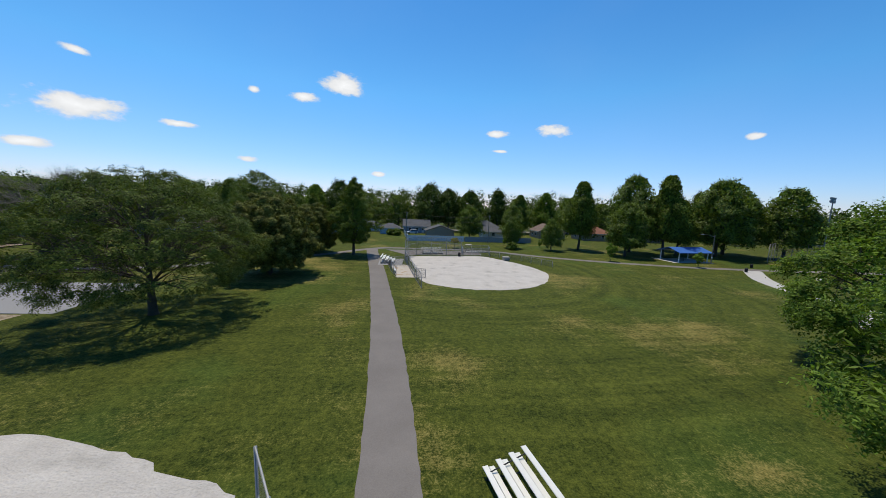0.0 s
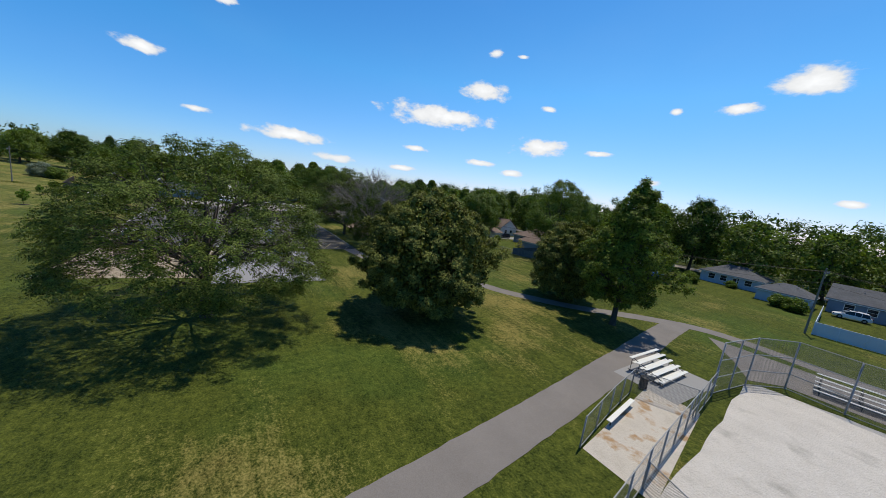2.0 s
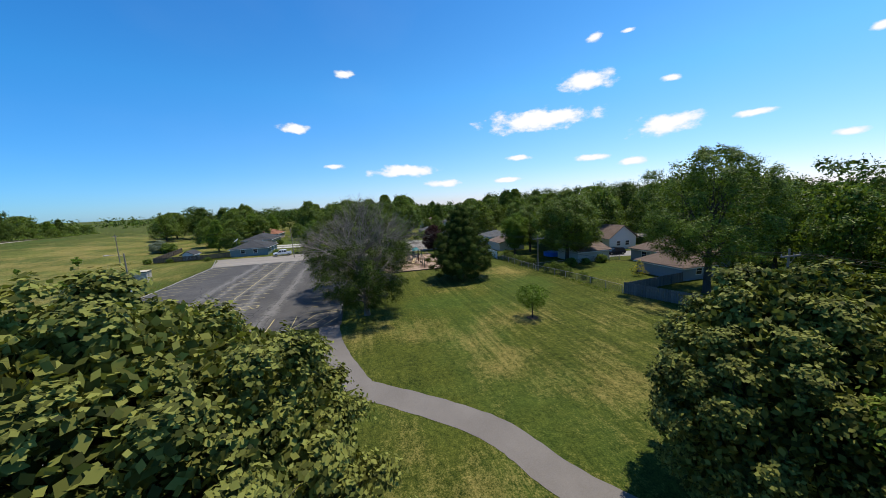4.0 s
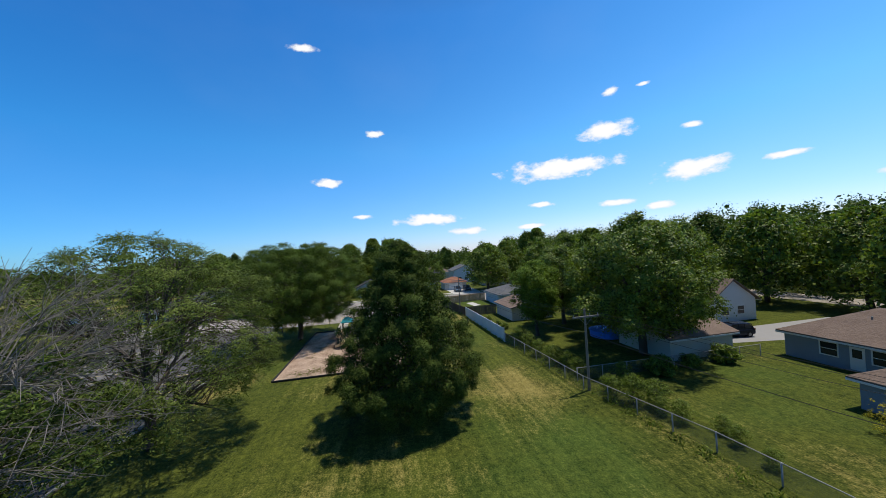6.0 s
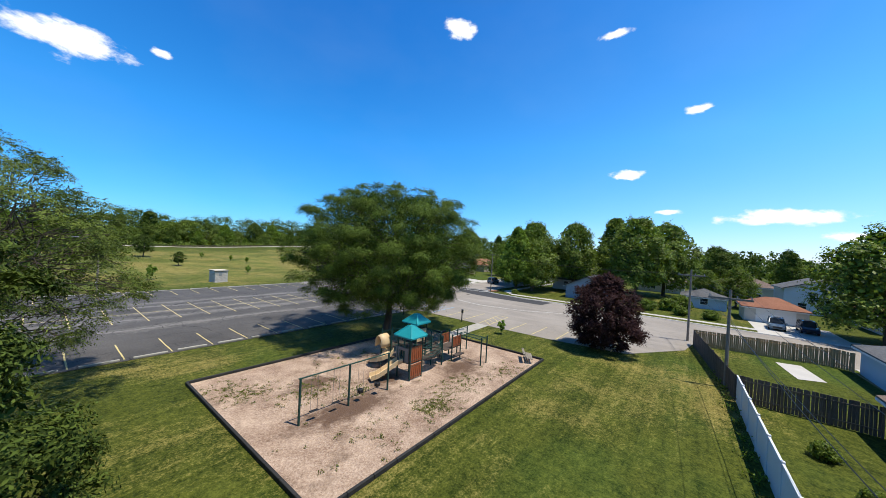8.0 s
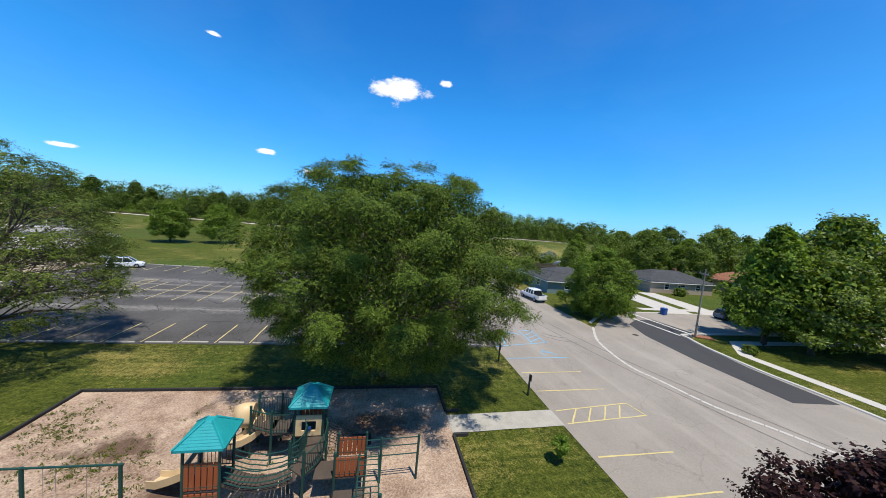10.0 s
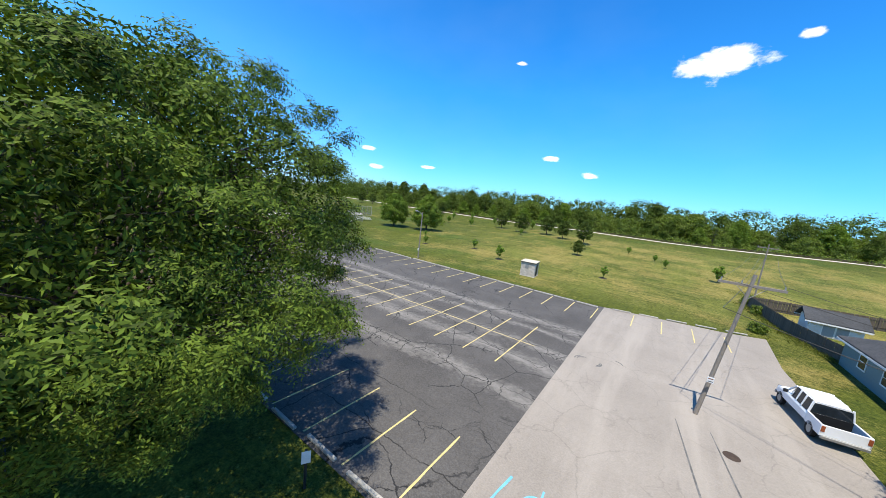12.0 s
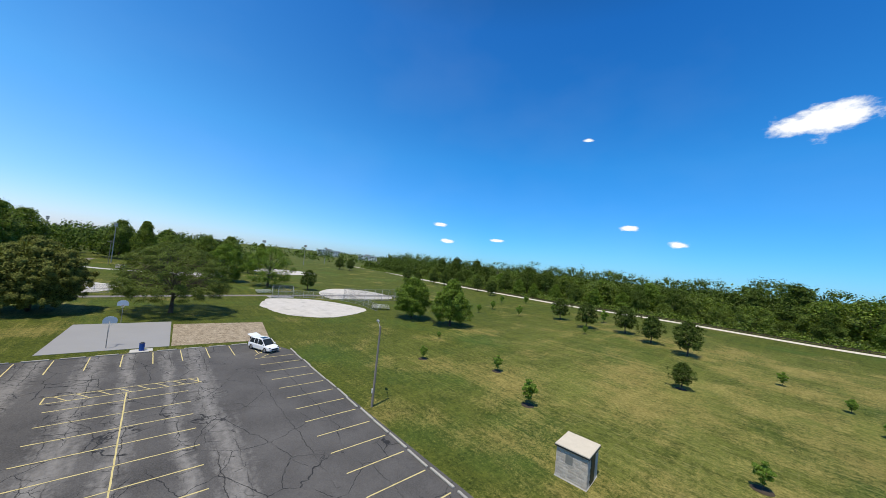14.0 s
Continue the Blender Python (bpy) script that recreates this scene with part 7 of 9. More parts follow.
def block_shed():
    """A small hut of concrete blocks with a flat overhanging roof slab and a dark door."""
    x, y = -12.3, 9.1
    root = thing("block_shed", "small pale concrete block shed with a flat slab roof", "shed", (x, y, rise(x, y) - 0.05), 6)
    w, d, h = 2.3, 2.5, 2.35
    part("core", boxes((-w / 2 + 0.03, -d / 2 + 0.03, 0, w / 2 - 0.03, d / 2 - 0.03, h)), CONCRETE, root)
    part("slab", boxes((-w / 2 - 0.06, -d / 2 - 0.06, -0.02, w / 2 + 0.06, d / 2 + 0.06, 0.10), bevel=0.02), CONCRETE, root, "concrete footing")
    part("roof", boxes((-w / 2 - 0.12, -d / 2 - 0.12, h, w / 2 + 0.12, d / 2 + 0.12, h + 0.13), bevel=0.02), ROOF_SLAB, root, "pale cream roof slab")
    part("fascia", boxes((-w / 2 - 0.14, -d / 2 - 0.14, h - 0.06, w / 2 + 0.14, d / 2 + 0.14, h + 0.05)), DARK_STEEL, root, "dark roof edge")
    part("door", boxes((w / 2 - 0.02, -0.55, 0.1, w / 2 + 0.045, 0.4, 2.1), bevel=0.01), DARK_STEEL, root, "dark steel door")
    part("hatch", boxes((-0.45, -d / 2 - 0.035, 1.3, 0.1, -d / 2 + 0.02, 2.0), bevel=0.01), GALVANISED, root, "grey meter box")
    block, half = {}, {}
    rows, bh = 11, (h - 0.1) / 11
    rng = random.Random(8)
    for side in range(4):
        span = w if side % 2 == 0 else d
        off = (d if side % 2 == 0 else w) / 2
        n = 6
        bl = span / n
        key = round(bl, 3)
        for kind, length in (("block", bl), ("half", bl / 2)):
            if (kind, key) not in block:
                bm = bmesh.new()
                box(bm, -length / 2 + 0.008, -0.02, 0.008, length / 2 - 0.010, 0.02, bh - 0.014, bevel=0.010)
                me = bpy.data.meshes.new("block")
                bm.to_mesh(me)
                bm.free()
                me.materials.append(BLOCK)
                block[(kind, key)] = me
        for r in range(rows):
            shift = (r % 2) * 0.5
            cells = [("block", (i + 0.5 + shift) * bl) for i in range(n if not shift else n - 1)]
            if shift:
                cells += [("half", 0.25 * bl), ("half", span - 0.25 * bl)]
            for kind, u in cells:
                if side == 1 and -0.62 < u - span / 2 < 0.47 and r < 9:
                    continue
                ob = new("block", block[(kind, key)])
                ob.parent = root
                m = Matrix.Rotation(side * math.pi / 2, 4, "Z") @ Matrix.Translation((u - span / 2, -off + rng.uniform(-0.012, 0.008), 0.1 + r * bh))
                ob.matrix_local = m


block_shed()


def street_lamp(label, at, turn, h=8.6, arm=2.2, mat=None):
    root = thing("street_lamp", label, "street lamp", at, turn)
    part("pole", tubes(((0, 0, 0), (0, 0, h), 0.13, 0.09)), mat or POLE_WOOD, root)
    bm = bmesh.new()
    bent_tube(bm, [(0, 0, h - 0.5), (-arm * 0.5, 0, h - 0.1), (-arm, 0, h)], 0.035, 6)
    part("arm", bm, GALVANISED, root)
    bm = bmesh.new()
    box(bm, -arm - 0.65, -0.14, h - 0.08, -arm + 0.05, 0.14, h + 0.10, bevel=0.05)
    part("lamp_head", bm, GALVANISED, root, "pale cobra lamp head")
    part("meter_box", boxes((-0.12, -0.19, 1.4, 0.12, -0.1, 1.8), bevel=0.01), WHITE_TRIM, root, "small white meter box")


street_lamp("tall street lamp pole between car park and field", (-29.9, 1.3, 0.0), -25, 8.2)
street_lamp("tall street lamp beside the park shelter", (-184, -48.3, 0.0), 160, 7.2, 2.4)


def utility_pole(label, at, h, turn, arm=2.6, lean=(0, 0)):
    x, y = at
    root = thing("utility_pole", label, "utility pole", (x, y, rise(x, y) - 0.1), turn)
    part("pole", tubes(((0, 0, 0), (lean[0], lean[1], h), 0.130, 0.085)), POLE_WOOD, root)
    part("crossarm", boxes((lean[0] - arm / 2, lean[1] + 0.08, h - 0.75, lean[0] + arm / 2, lean[1] + 0.19, h - 0.6), bevel=0.01), POLE_WOOD, root)
    bm = bmesh.new()
    for s in (-1, 1):
        tube(bm, (lean[0] + s * 0.7, lean[1] + 0.13, h - 0.7), (lean[0], lean[1] + 0.12, h - 1.4), 0.015, sides=4)
    part("brace", bm, GALVANISED, root)
    for s in (-0.46, -0.15, 0.46):
        part("insulator", tubes(((lean[0] + s * arm, lean[1] + 0.13, h - 0.6), (lean[0] + s * arm, lean[1] + 0.13, h - 0.42), 0.045, 0.03)), GALVANISED, root)
    a = radians(turn)
    tips = []
    for s in (-0.46, -0.15, 0.46):
        px, py = lean[0] + s * arm, lean[1] + 0.13
        tips.append(Vector((x + px * math.cos(a) - py * math.sin(a), y + px * math.sin(a) + py * math.cos(a), rise(x, y) + h - 0.52)))
    tips.append(Vector((x, y, rise(x, y) + h - 2.2)))
    return tips


def cables(a, b, sag=0.7, use=(0, 1, 2, 3)):
    for i in use:
        p, q = a[i], b[i]
        pts = [p.lerp(q, t) - Vector((0, 0, sag * 4 * t * (1 - t))) for t in (k / 10 for k in range(11))]
        bm = bmesh.new()
        bent_tube(bm, pts, 0.018 if i == 3 else 0.011, 4)
        ob = part("cable", bm, BLACK_PLASTIC)
        tagged(ob, "sagging black overhead cable between utility poles", "cable", "overhead cables")


lot_pole = utility_pole("leaning weathered utility pole standing in the car park", (8.4, -18.4), 9.0, 8, 3.0, (1.1, 0.3))
field_pole = utility_pole("weathered utility pole at the corner of the field", (19.2, 31.5), 9.2, 5)
corner_pole = utility_pole("weathered utility pole with a sign at the street corner", (28.9, -31.2), 9.2, 60)
alley_pole = utility_pole("weathered utility pole at the end of the mown strip", (12.3, -67.2), 8.6, 95)
fence_pole = utility_pole("dark utility pole beside the fence", (-3.0, -69.6), 7.6, 90)
strip_pole = utility_pole("weathered utility pole beside the mown strip", (-41.2, -71.8), 7.2, 92)
west_pole = utility_pole("tall dark utility pole beside the white fence", (-109.4, -82.0), 9.6, 85)
wide_pole = utility_pole("dark utility pole behind the ball field", (-136.0, -80.6), 9.4, 85)
mid_pole = utility_pole("weathered utility pole beside the back yards", (-76.0, -77.5), 8.4, 88)
cables(lot_pole, field_pole)
cables(lot_pole, corner_pole, 0.9, (0, 2, 3))
cables(corner_pole, alley_pole, 0.9, (0, 2))
cables(alley_pole, fence_pole, 0.4)
cables(fence_pole, strip_pole, 0.9)
cables(strip_pole, mid_pole, 0.9)
cables(mid_pole, west_pole, 0.9)
cables(west_pole, wide_pole, 0.9)
far_pole = utility_pole("weathered utility pole across the park", (-196, -30), 10.5, 70)
far_pole2 = utility_pole("weathered utility pole across the park", (-226, -4), 11.5, 70)
cables(far_pole, far_pole2, 0.8, (0, 2))
sign_root = thing("street_sign", "white square street sign on the pole at the corner", "sign", (28.75, -31.5, 2.0), 30)
part("plate", boxes((-0.3, -0.02, 0, 0.3, 0.0, 0.45), bevel=0.005), WHITE_TRIM, sign_root)


def post_sign(label, at, turn, mat):
    root = thing("parking_sign", label, "sign", at, turn, "parking signs by the accessible bays")
    part("post", boxes((-0.05, -0.05, 0, 0.05, 0.05, 1.6)), DARK_STEEL, root)
    part("plate", boxes((-0.16, -0.07, 1.1, 0.16, -0.05, 1.6), bevel=0.005), mat, root)


post_sign("dark post with a small parking sign on the grass verge", (-1.2, -43.9, 0), 90, DARK_STEEL)
post_sign("dark post with a small blue parking sign on the grass verge", (-1.3, -38.2, 0), 90, BLUE_BIN)
post_sign("dark post with a small parking sign on the grass verge", (-4.2, -36.2, 0), 60, WHITE_TRIM)
wheelie = thing("wheeled_bin", "blue wheeled recycling bin at the kerb", "bin", (34.6, -20.9, 0.02), 10)
bm = bmesh.new()
vs = box(bm, -0.36, -0.4, 0.08, 0.36, 0.4, 1.05, bevel=0.04)
part("body", bm, BLUE_BIN, wheelie)
part("lid", boxes((-0.4, -0.46, 1.05, 0.4, 0.42, 1.13), bevel=0.03), BLUE_BIN, wheelie)
for s in (-0.3, 0.3):
    part("wheel", tubes(((s - 0.04, 0.36, 0.11), (s + 0.04, 0.36, 0.11), 0.11)), BLACK_PLASTIC, wheelie)


# ---------------------------------------------------------------- cars
def loft(bm, sections):
    """A closed body through cross sections: each is x and a list of (y, z) points."""
    rows = [[bm.verts.new((x, y, z)) for y, z in pts] for x, pts in sections]
    n = len(rows[0])
    for a, b in zip(rows, rows[1:]):
        for k in range(n):
            bm.faces.new((a[k], a[(k + 1) % n], b[(k + 1) % n], b[k]))
    bm.faces.new(rows[0][::-1])
    bm.faces.new(rows[-1])
    bmesh.ops.recalc_face_normals(bm, faces=bm.faces)


def shell(w, z0, z1, crown=0.03):
    """A rounded cross section of the lower body."""
    h = w / 2
    return [(-h * 0.86, z0), (h * 0.86, z0), (h, z0 + 0.14), (h * 1.0, z1 - 0.14), (h * 0.95, z1 - 0.03), (h * 0.6, z1 + crown), (-h * 0.6, z1 + crown), (-h * 0.95, z1 - 0.03), (-h * 1.0, z1 - 0.14), (-h, z0 + 0.14)]


def cab(w0, w1, z0, z1):
    a, b = w0 / 2, w1 / 2
    return [(-a, z0), (a, z0), (b, z1 - 0.05), (b * 0.85, z1), (-b * 0.85, z1), (-b, z1 - 0.05)]


def wheels(root, xs, w, r):
    for x in xs:
        for s in (-1, 1):
            y = s * (w / 2 - 0.11)
            bm = bmesh.new()
            tube(bm, (x, y - 0.11, r), (x, y + 0.11, r), r, sides=18)
            tyre = part("tyre", bm, RUBBER, root)
            bm = bmesh.new()
            tube(bm, (x, y + s * 0.08, r), (x, y + s * 0.118, r), r * 0.62, r * 0.56, 12)
            part("rim", bm, GALVANISED, tyre, "alloy rim")


def suv(label, at, turn, paint, open_hatch=False, length=4.6):
    root = thing("car", label, "car", at, turn)
    L, w = length / 2, 1.86
    bm = bmesh.new()
    loft(bm, [(-L, shell(w * 0.86, 0.42, 0.88)), (-L + 0.12, shell(w * 0.96, 0.30, 0.98)), (-L + 0.9, shell(w, 0.22, 1.02)), (0, shell(w, 0.22, 1.0)), (L - 1.3, shell(w, 0.22, 0.98)), (L - 0.45, shell(w * 0.96, 0.25, 0.88)), (L - 0.08, shell(w * 0.84, 0.32, 0.74)), (L, shell(w * 0.74, 0.42, 0.66))])
    part("body", bm, paint, root, smooth=False)
    bm = bmesh.new()
    loft(bm, [(-L + 0.22, cab(w * 0.90, w * 0.72, 0.98, 1.18)), (-L + 0.55, cab(w * 0.93, w * 0.76, 0.99, 1.60)), (-0.3, cab(w * 0.94, w * 0.78, 0.99, 1.68)), (0.35, cab(w * 0.93, w * 0.76, 0.98, 1.64)), (1.25, cab(w * 0.88, w * 0.66, 0.96, 1.02))])
    part("window_glass", bm, GLASS, root, "dark glass")
    bm = bmesh.new()
    loft(bm, [(-L + 0.50, [(-0.66, 1.60), (0.66, 1.60), (0.60, 1.67), (-0.60, 1.67)]), (-0.3, [(-0.72, 1.66), (0.72, 1.66), (0.64, 1.745), (-0.64, 1.745)]), (0.38, [(-0.68, 1.62), (0.68, 1.62), (0.6, 1.69), (-0.6, 1.69)])])
    part("roof", bm, paint, root)
    part("sunroof", boxes((-0.5, -0.42, 1.735, 0.25, 0.42, 1.75)), GLASS, root, "dark sunroof")
    for s in (-1, 1):
        bm = bmesh.new()
        for x0, x1 in ((1.25, 0.38), (-0.25, -0.25), (-1.0, -1.0), (-L + 0.25, -L + 0.5)):
            tube(bm, (x0, s * w * 0.455, 0.99), (x1, s * w * 0.385, 1.66), 0.045, sides=5)
        part("pillar", bm, paint, root)
        part("mirror", boxes((0.85, s * w / 2 - 0.05, 1.0, 1.02, s * w / 2 + 0.16, 1.14), bevel=0.03), paint, root)
        part("headlight", boxes((L - 0.38, s * 0.62 - 0.17, 0.66, L - 0.10, s * 0.62 + 0.17, 0.80), bevel=0.03), GLASS, root)
        part("tail_light", boxes((-L - 0.01, s * 0.70 - 0.11, 0.80, -L + 0.10, s * 0.70 + 0.11, 1.05), bevel=0.02), RED_PANEL, root)
    part("grille", boxes((L - 0.06, -0.5, 0.42, L + 0.015, 0.5, 0.66), bevel=0.02), BLACK_PLASTIC, root)
    if open_hatch:
        m = Matrix.Translation((-L + 0.5, 0, 1.66)) @ Matrix.Rotation(radians(12), 4, "Y")
        bm = bmesh.new()
        box(bm, -1.05, -0.70, -0.05, 0.0, 0.70, 0.06, bevel=0.03, m=m)
        part("tailgate", bm, paint, root, "raised tailgate")
        # no hollow here: a solid black block gives the shade inside the boot
        part("boot", boxes((-L - 0.02, -0.6, 0.6, -L + 0.25, 0.6, 1.55)), BLACK_PLASTIC, root, "solid black block for the boot's shaded inside")
    wheels(root, (-L + 0.85, L - 0.92), w, 0.36)


def pickup(label, at, turn, paint):
    root = thing("pickup_truck", label, "pickup truck", at, turn)
    L, w = 2.80, 2.02
    bm = bmesh.new()
    loft(bm, [(-1.25, shell(w, 0.5, 1.16)), (1.2, shell(w, 0.5, 1.18)), (L - 0.5, shell(w, 0.5, 1.14)), (L - 0.1, shell(w * 0.95, 0.52, 1.02)), (L, shell(w * 0.9, 0.55, 0.95))])
    part("body", bm, paint, root)
    bm = bmesh.new()
    for y0, y1 in ((-w / 2, -w / 2 + 0.10), (w / 2 - 0.10, w / 2)):
        box(bm, -L, y0, 0.55, -1.25, y1, 1.24, bevel=0.03)
    box(bm, -L, -w / 2, 0.60, -L + 0.08, w / 2, 1.22, bevel=0.02)
    part("bed_side", bm, paint, root)
    part("bed_floor", boxes((-L + 0.08, -w / 2 + 0.10, 0.58, -1.25, w / 2 - 0.10, 0.68)), BLACK_PLASTIC, root, "dark bed liner")
    part("tailgate_liner", boxes((-L + 0.085, -w / 2 + 0.102, 0.68, -L + 0.11, w / 2 - 0.102, 1.18)), BLACK_PLASTIC, root)
    part("bed_liner", boxes((-1.29, -w / 2 + 0.102, 0.68, -1.26, w / 2 - 0.102, 1.2)), BLACK_PLASTIC, root)
    bm = bmesh.new()
    loft(bm, [(-1.23, cab(w * 0.93, w * 0.78, 1.16, 1.80)), (-0.98, cab(w * 0.95, w * 0.80, 1.16, 1.88)), (0.75, cab(w * 0.95, w * 0.80, 1.16, 1.88)), (1.55, cab(w * 0.90, w * 0.70, 1.14, 1.20))])
    part("window_glass", bm, GLASS, root, "dark glass")
    bm = bmesh.new()
    loft(bm, [(-1.23, [(-0.76, 1.78), (0.76, 1.78), (0.68, 1.90), (-0.68, 1.90)]), (-0.8, [(-0.80, 1.84), (0.80, 1.84), (0.72, 1.96), (-0.72, 1.96)]), (0.80, [(-0.78, 1.83), (0.78, 1.83), (0.7, 1.93), (-0.7, 1.93)])])
    part("roof", bm, paint, root)
    for s in (-1, 1):
        bm = bmesh.new()
        for x0, x1 in ((1.55, 0.80), (0.2, 0.2), (-0.45, -0.45), (-1.21, -1.18)):
            tube(bm, (x0, s * w * 0.465, 1.15), (x1, s * w * 0.40, 1.87), 0.06, sides=5)
        part("pillar", bm, paint, root)
        part("mirror", boxes((1.15, s * w / 2, 1.16, 1.3, s * w / 2 + 0.22, 1.38), bevel=0.03), BLACK_PLASTIC, root)
        part("tail_light", boxes((-L - 0.02, s * 0.9 - 0.08, 0.82, -L + 0.06, s * 0.9 + 0.08, 1.15)), RED_PANEL, root)
        part("headlight", boxes((L - 0.12, s * 0.75 - 0.15, 0.82, L + 0.0, s * 0.75 + 0.15, 1.0)), GLASS, root)
    part("bumper", boxes((-L - 0.12, -w / 2 + 0.05, 0.45, -L + 0.02, w / 2 - 0.05, 0.62), (L - 0.03, -w / 2 + 0.06, 0.42, L + 0.1, w / 2 - 0.06, 0.62), bevel=0.02), GALVANISED, root, "chrome bumper")
    wheels(root, (-1.85, 1.95), w, 0.42)
    root.scale = (0.93, 1.0, 1.0)


suv("white estate car with its tailgate raised in a corner bay", (-53.0, -3.4, 0.03), 24, CAR_WHITE, True)
pickup("white pickup truck parked at the edge of the car park", (14.5, -13.9, 0.03), 98, CAR_WHITE)
suv("blue-grey car parked on a driveway", (33.0, -77.6, 0.04), 175, CAR_GREY)
suv("dark car parked on a driveway", (33.6, -80.9, 0.04), 178, CAR_DARK)
suv("dark car parked on a driveway between two houses", (-33.4, -97.5, 0.04), 80, CAR_DARK)
suv("white car parked beside a house", (-112.0, -107.4, 0.04), 8, CAR_WHITE)
suv("silver car parked on a street beyond the park", (46.0, -22.4, 0.02), 4, CAR_GREY)

# ---------------------------------------------------------------- houses
def house(label, rect, eave, ridge, wall, roof, style="x", windows=(2, 1, 2, 1), door=None, chimney=False, name="house", over=0.45, trim=None, garage_door=None, base=0.0):
    """rect: x0, y0, x1, y1. style: ridge along x or y, or a hipped roof (hx, hy). windows: how many to the south, east, north and west. """
    x0, y0, x1, y1 = rect
    cx, cy, w, d = (x0 + x1) / 2, (y0 + y1) / 2, abs(x1 - x0), abs(y1 - y0)
    root = thing(name, label, name.replace("_", " "), (cx, cy, base), 0)
    a, b = w / 2, d / 2
    along_x = style in ("x", "hx")
    hip = style.startswith("h")
    bm = bmesh.new()
    box(bm, -a, -b, 0, a, b, eave)
    if not hip:
        if along_x:
            for s in (-a + 0.001, a - 0.001):
                bm.faces.new([bm.verts.new(p) for p in ((s, -b, eave), (s, b, eave), (s, 0, ridge))])
        else:
            for s in (-b + 0.001, b - 0.001):
                bm.faces.new([bm.verts.new(p) for p in ((-a, s, eave), (a, s, eave), (0, s, ridge))])
    part("wall", bm, wall, root)
    # roof as a thick shell
    bm = bmesh.new()
    oa, ob_ = a + over, b + over
    drop = (ridge - eave) * over / (b if along_x else a)
    e = eave - drop
    if along_x:
        inset = min(b, a * 0.9) if hip else -0.0
        r0, r1 = (-oa + inset, 0), (oa - inset, 0)
    else:
        inset = min(a, b * 0.9) if hip else -0.0
        r0, r1 = (0, -ob_ + inset), (0, ob_ - inset)
    for lift in (0.0, 0.16):
        c = [bm.verts.new(p) for p in ((-oa, -ob_, e + lift), (oa, -ob_, e + lift), (oa, ob_, e + lift), (-oa, ob_, e + lift))]
        t = [bm.verts.new((*r0, ridge + lift)), bm.verts.new((*r1, ridge + lift))]
        if along_x:
            fs = [(c[0], c[1], t[1], t[0]), (c[2], c[3], t[0], t[1])]
            ends = [(c[1], c[2], t[1]), (c[3], c[0], t[0])]
        else:
            fs = [(c[1], c[2], t[1], t[0]), (c[3], c[0], t[0], t[1])]
            ends = [(c[0], c[1], t[0]), (c[2], c[3], t[1])]
        for f in fs + (ends if hip else []):
            bm.faces.new(f if lift else f[::-1])
        if lift:
            for i in range(4):
                j = (i + 1) % 4
                if hip or True:
                    bm.faces.new((low[i], low[j], c[j], c[i])) if (hip or (along_x and i in (0, 2)) or (not along_x and i in (1, 3))) else None
            if not hip:
                pairs = [((low[1], low[2], lowt[1]), (c[1], c[2], t[1])), ((low[3], low[0], lowt[0]), (c[3], c[0], t[0]))] if along_x else [((low[0], low[1], lowt[0]), (c[0], c[1], t[0])), ((low[2], low[3], lowt[1]), (c[2], c[3], t[1]))]
                for (p, q, r), (p2, q2, r2) in pairs:
                    bm.faces.new((p, r, r2, p2))
                    bm.faces.new((r, q, q2, r2))
        low, lowt = c, t
    bmesh.ops.recalc_face_normals(bm, faces=bm.faces)
    roof_ob = part("roof", bm, roof, root)
    # white edge board under the eaves
    if along_x or hip:
        for s in (-1, 1):
            part("gutter", boxes((-oa, s * ob_ - 0.03, e - 0.12, oa, s * ob_ + 0.03, e + 0.04)), trim or WHITE_TRIM, root, "white gutter")
    if not along_x or hip:
        for s in (-1, 1):
            part("gutter", boxes((s * oa - 0.03, -ob_ + 0.04, e - 0.12, s * oa + 0.03, ob_ - 0.04, e + 0.04)), trim or WHITE_TRIM, root, "white gutter")
    # windows, south east north west
    for side, count in enumerate(windows):
        span = w if side % 2 == 0 else d
        off = b if side % 2 == 0 else a
        for i in range(count):
            u = (i + 1) / (count + 1) * span - span / 2
            ww, hh, sill = 1.15, 1.15, min(1.05, eave * 0.38)
            m = Matrix.Rotation(side * math.pi / 2, 4, "Z") @ Matrix.Translation((u, -off, sill))
            bm = bmesh.new()
            for r in ((-ww / 2 - 0.1, -0.05, -0.1, ww / 2 + 0.1, 0.02, 0.0), (-ww / 2 - 0.1, -0.05, hh, ww / 2 + 0.1, 0.02, hh + 0.1), (-ww / 2 - 0.1, -0.05, 0, -ww / 2, 0.02, hh), (ww / 2, -0.05, 0, ww / 2 + 0.1, 0.02, hh), (-ww / 2, -0.04, hh / 2 - 0.025, ww / 2, 0.02, hh / 2 + 0.025)):
                box(bm, *r, m=m)
            win = part("window", bm, trim or WHITE_TRIM, root, "white window frame")
            bm = bmesh.new()
            box(bm, -ww / 2, -0.02, 0, ww / 2, 0.015, hh, m=m)
            part("pane", bm, GLASS, win, "dark glass pane")
    if door is not None:
        side, u = door
        off = b if side % 2 == 0 else a
        m = Matrix.Rotation(side * math.pi / 2, 4, "Z") @ Matrix.Translation((u, -off, 0.15))
        bm = bmesh.new()
        box(bm, -0.47, -0.05, 0, 0.47, 0.02, 2.05, m=m)
        leaf = part("door", bm, WHITE_TRIM, root, "white door")
        bm = bmesh.new()
        box(bm, -0.3, -0.07, 1.1, 0.3, -0.03, 1.85, m=m)
        part("pane", bm, GLASS, leaf)
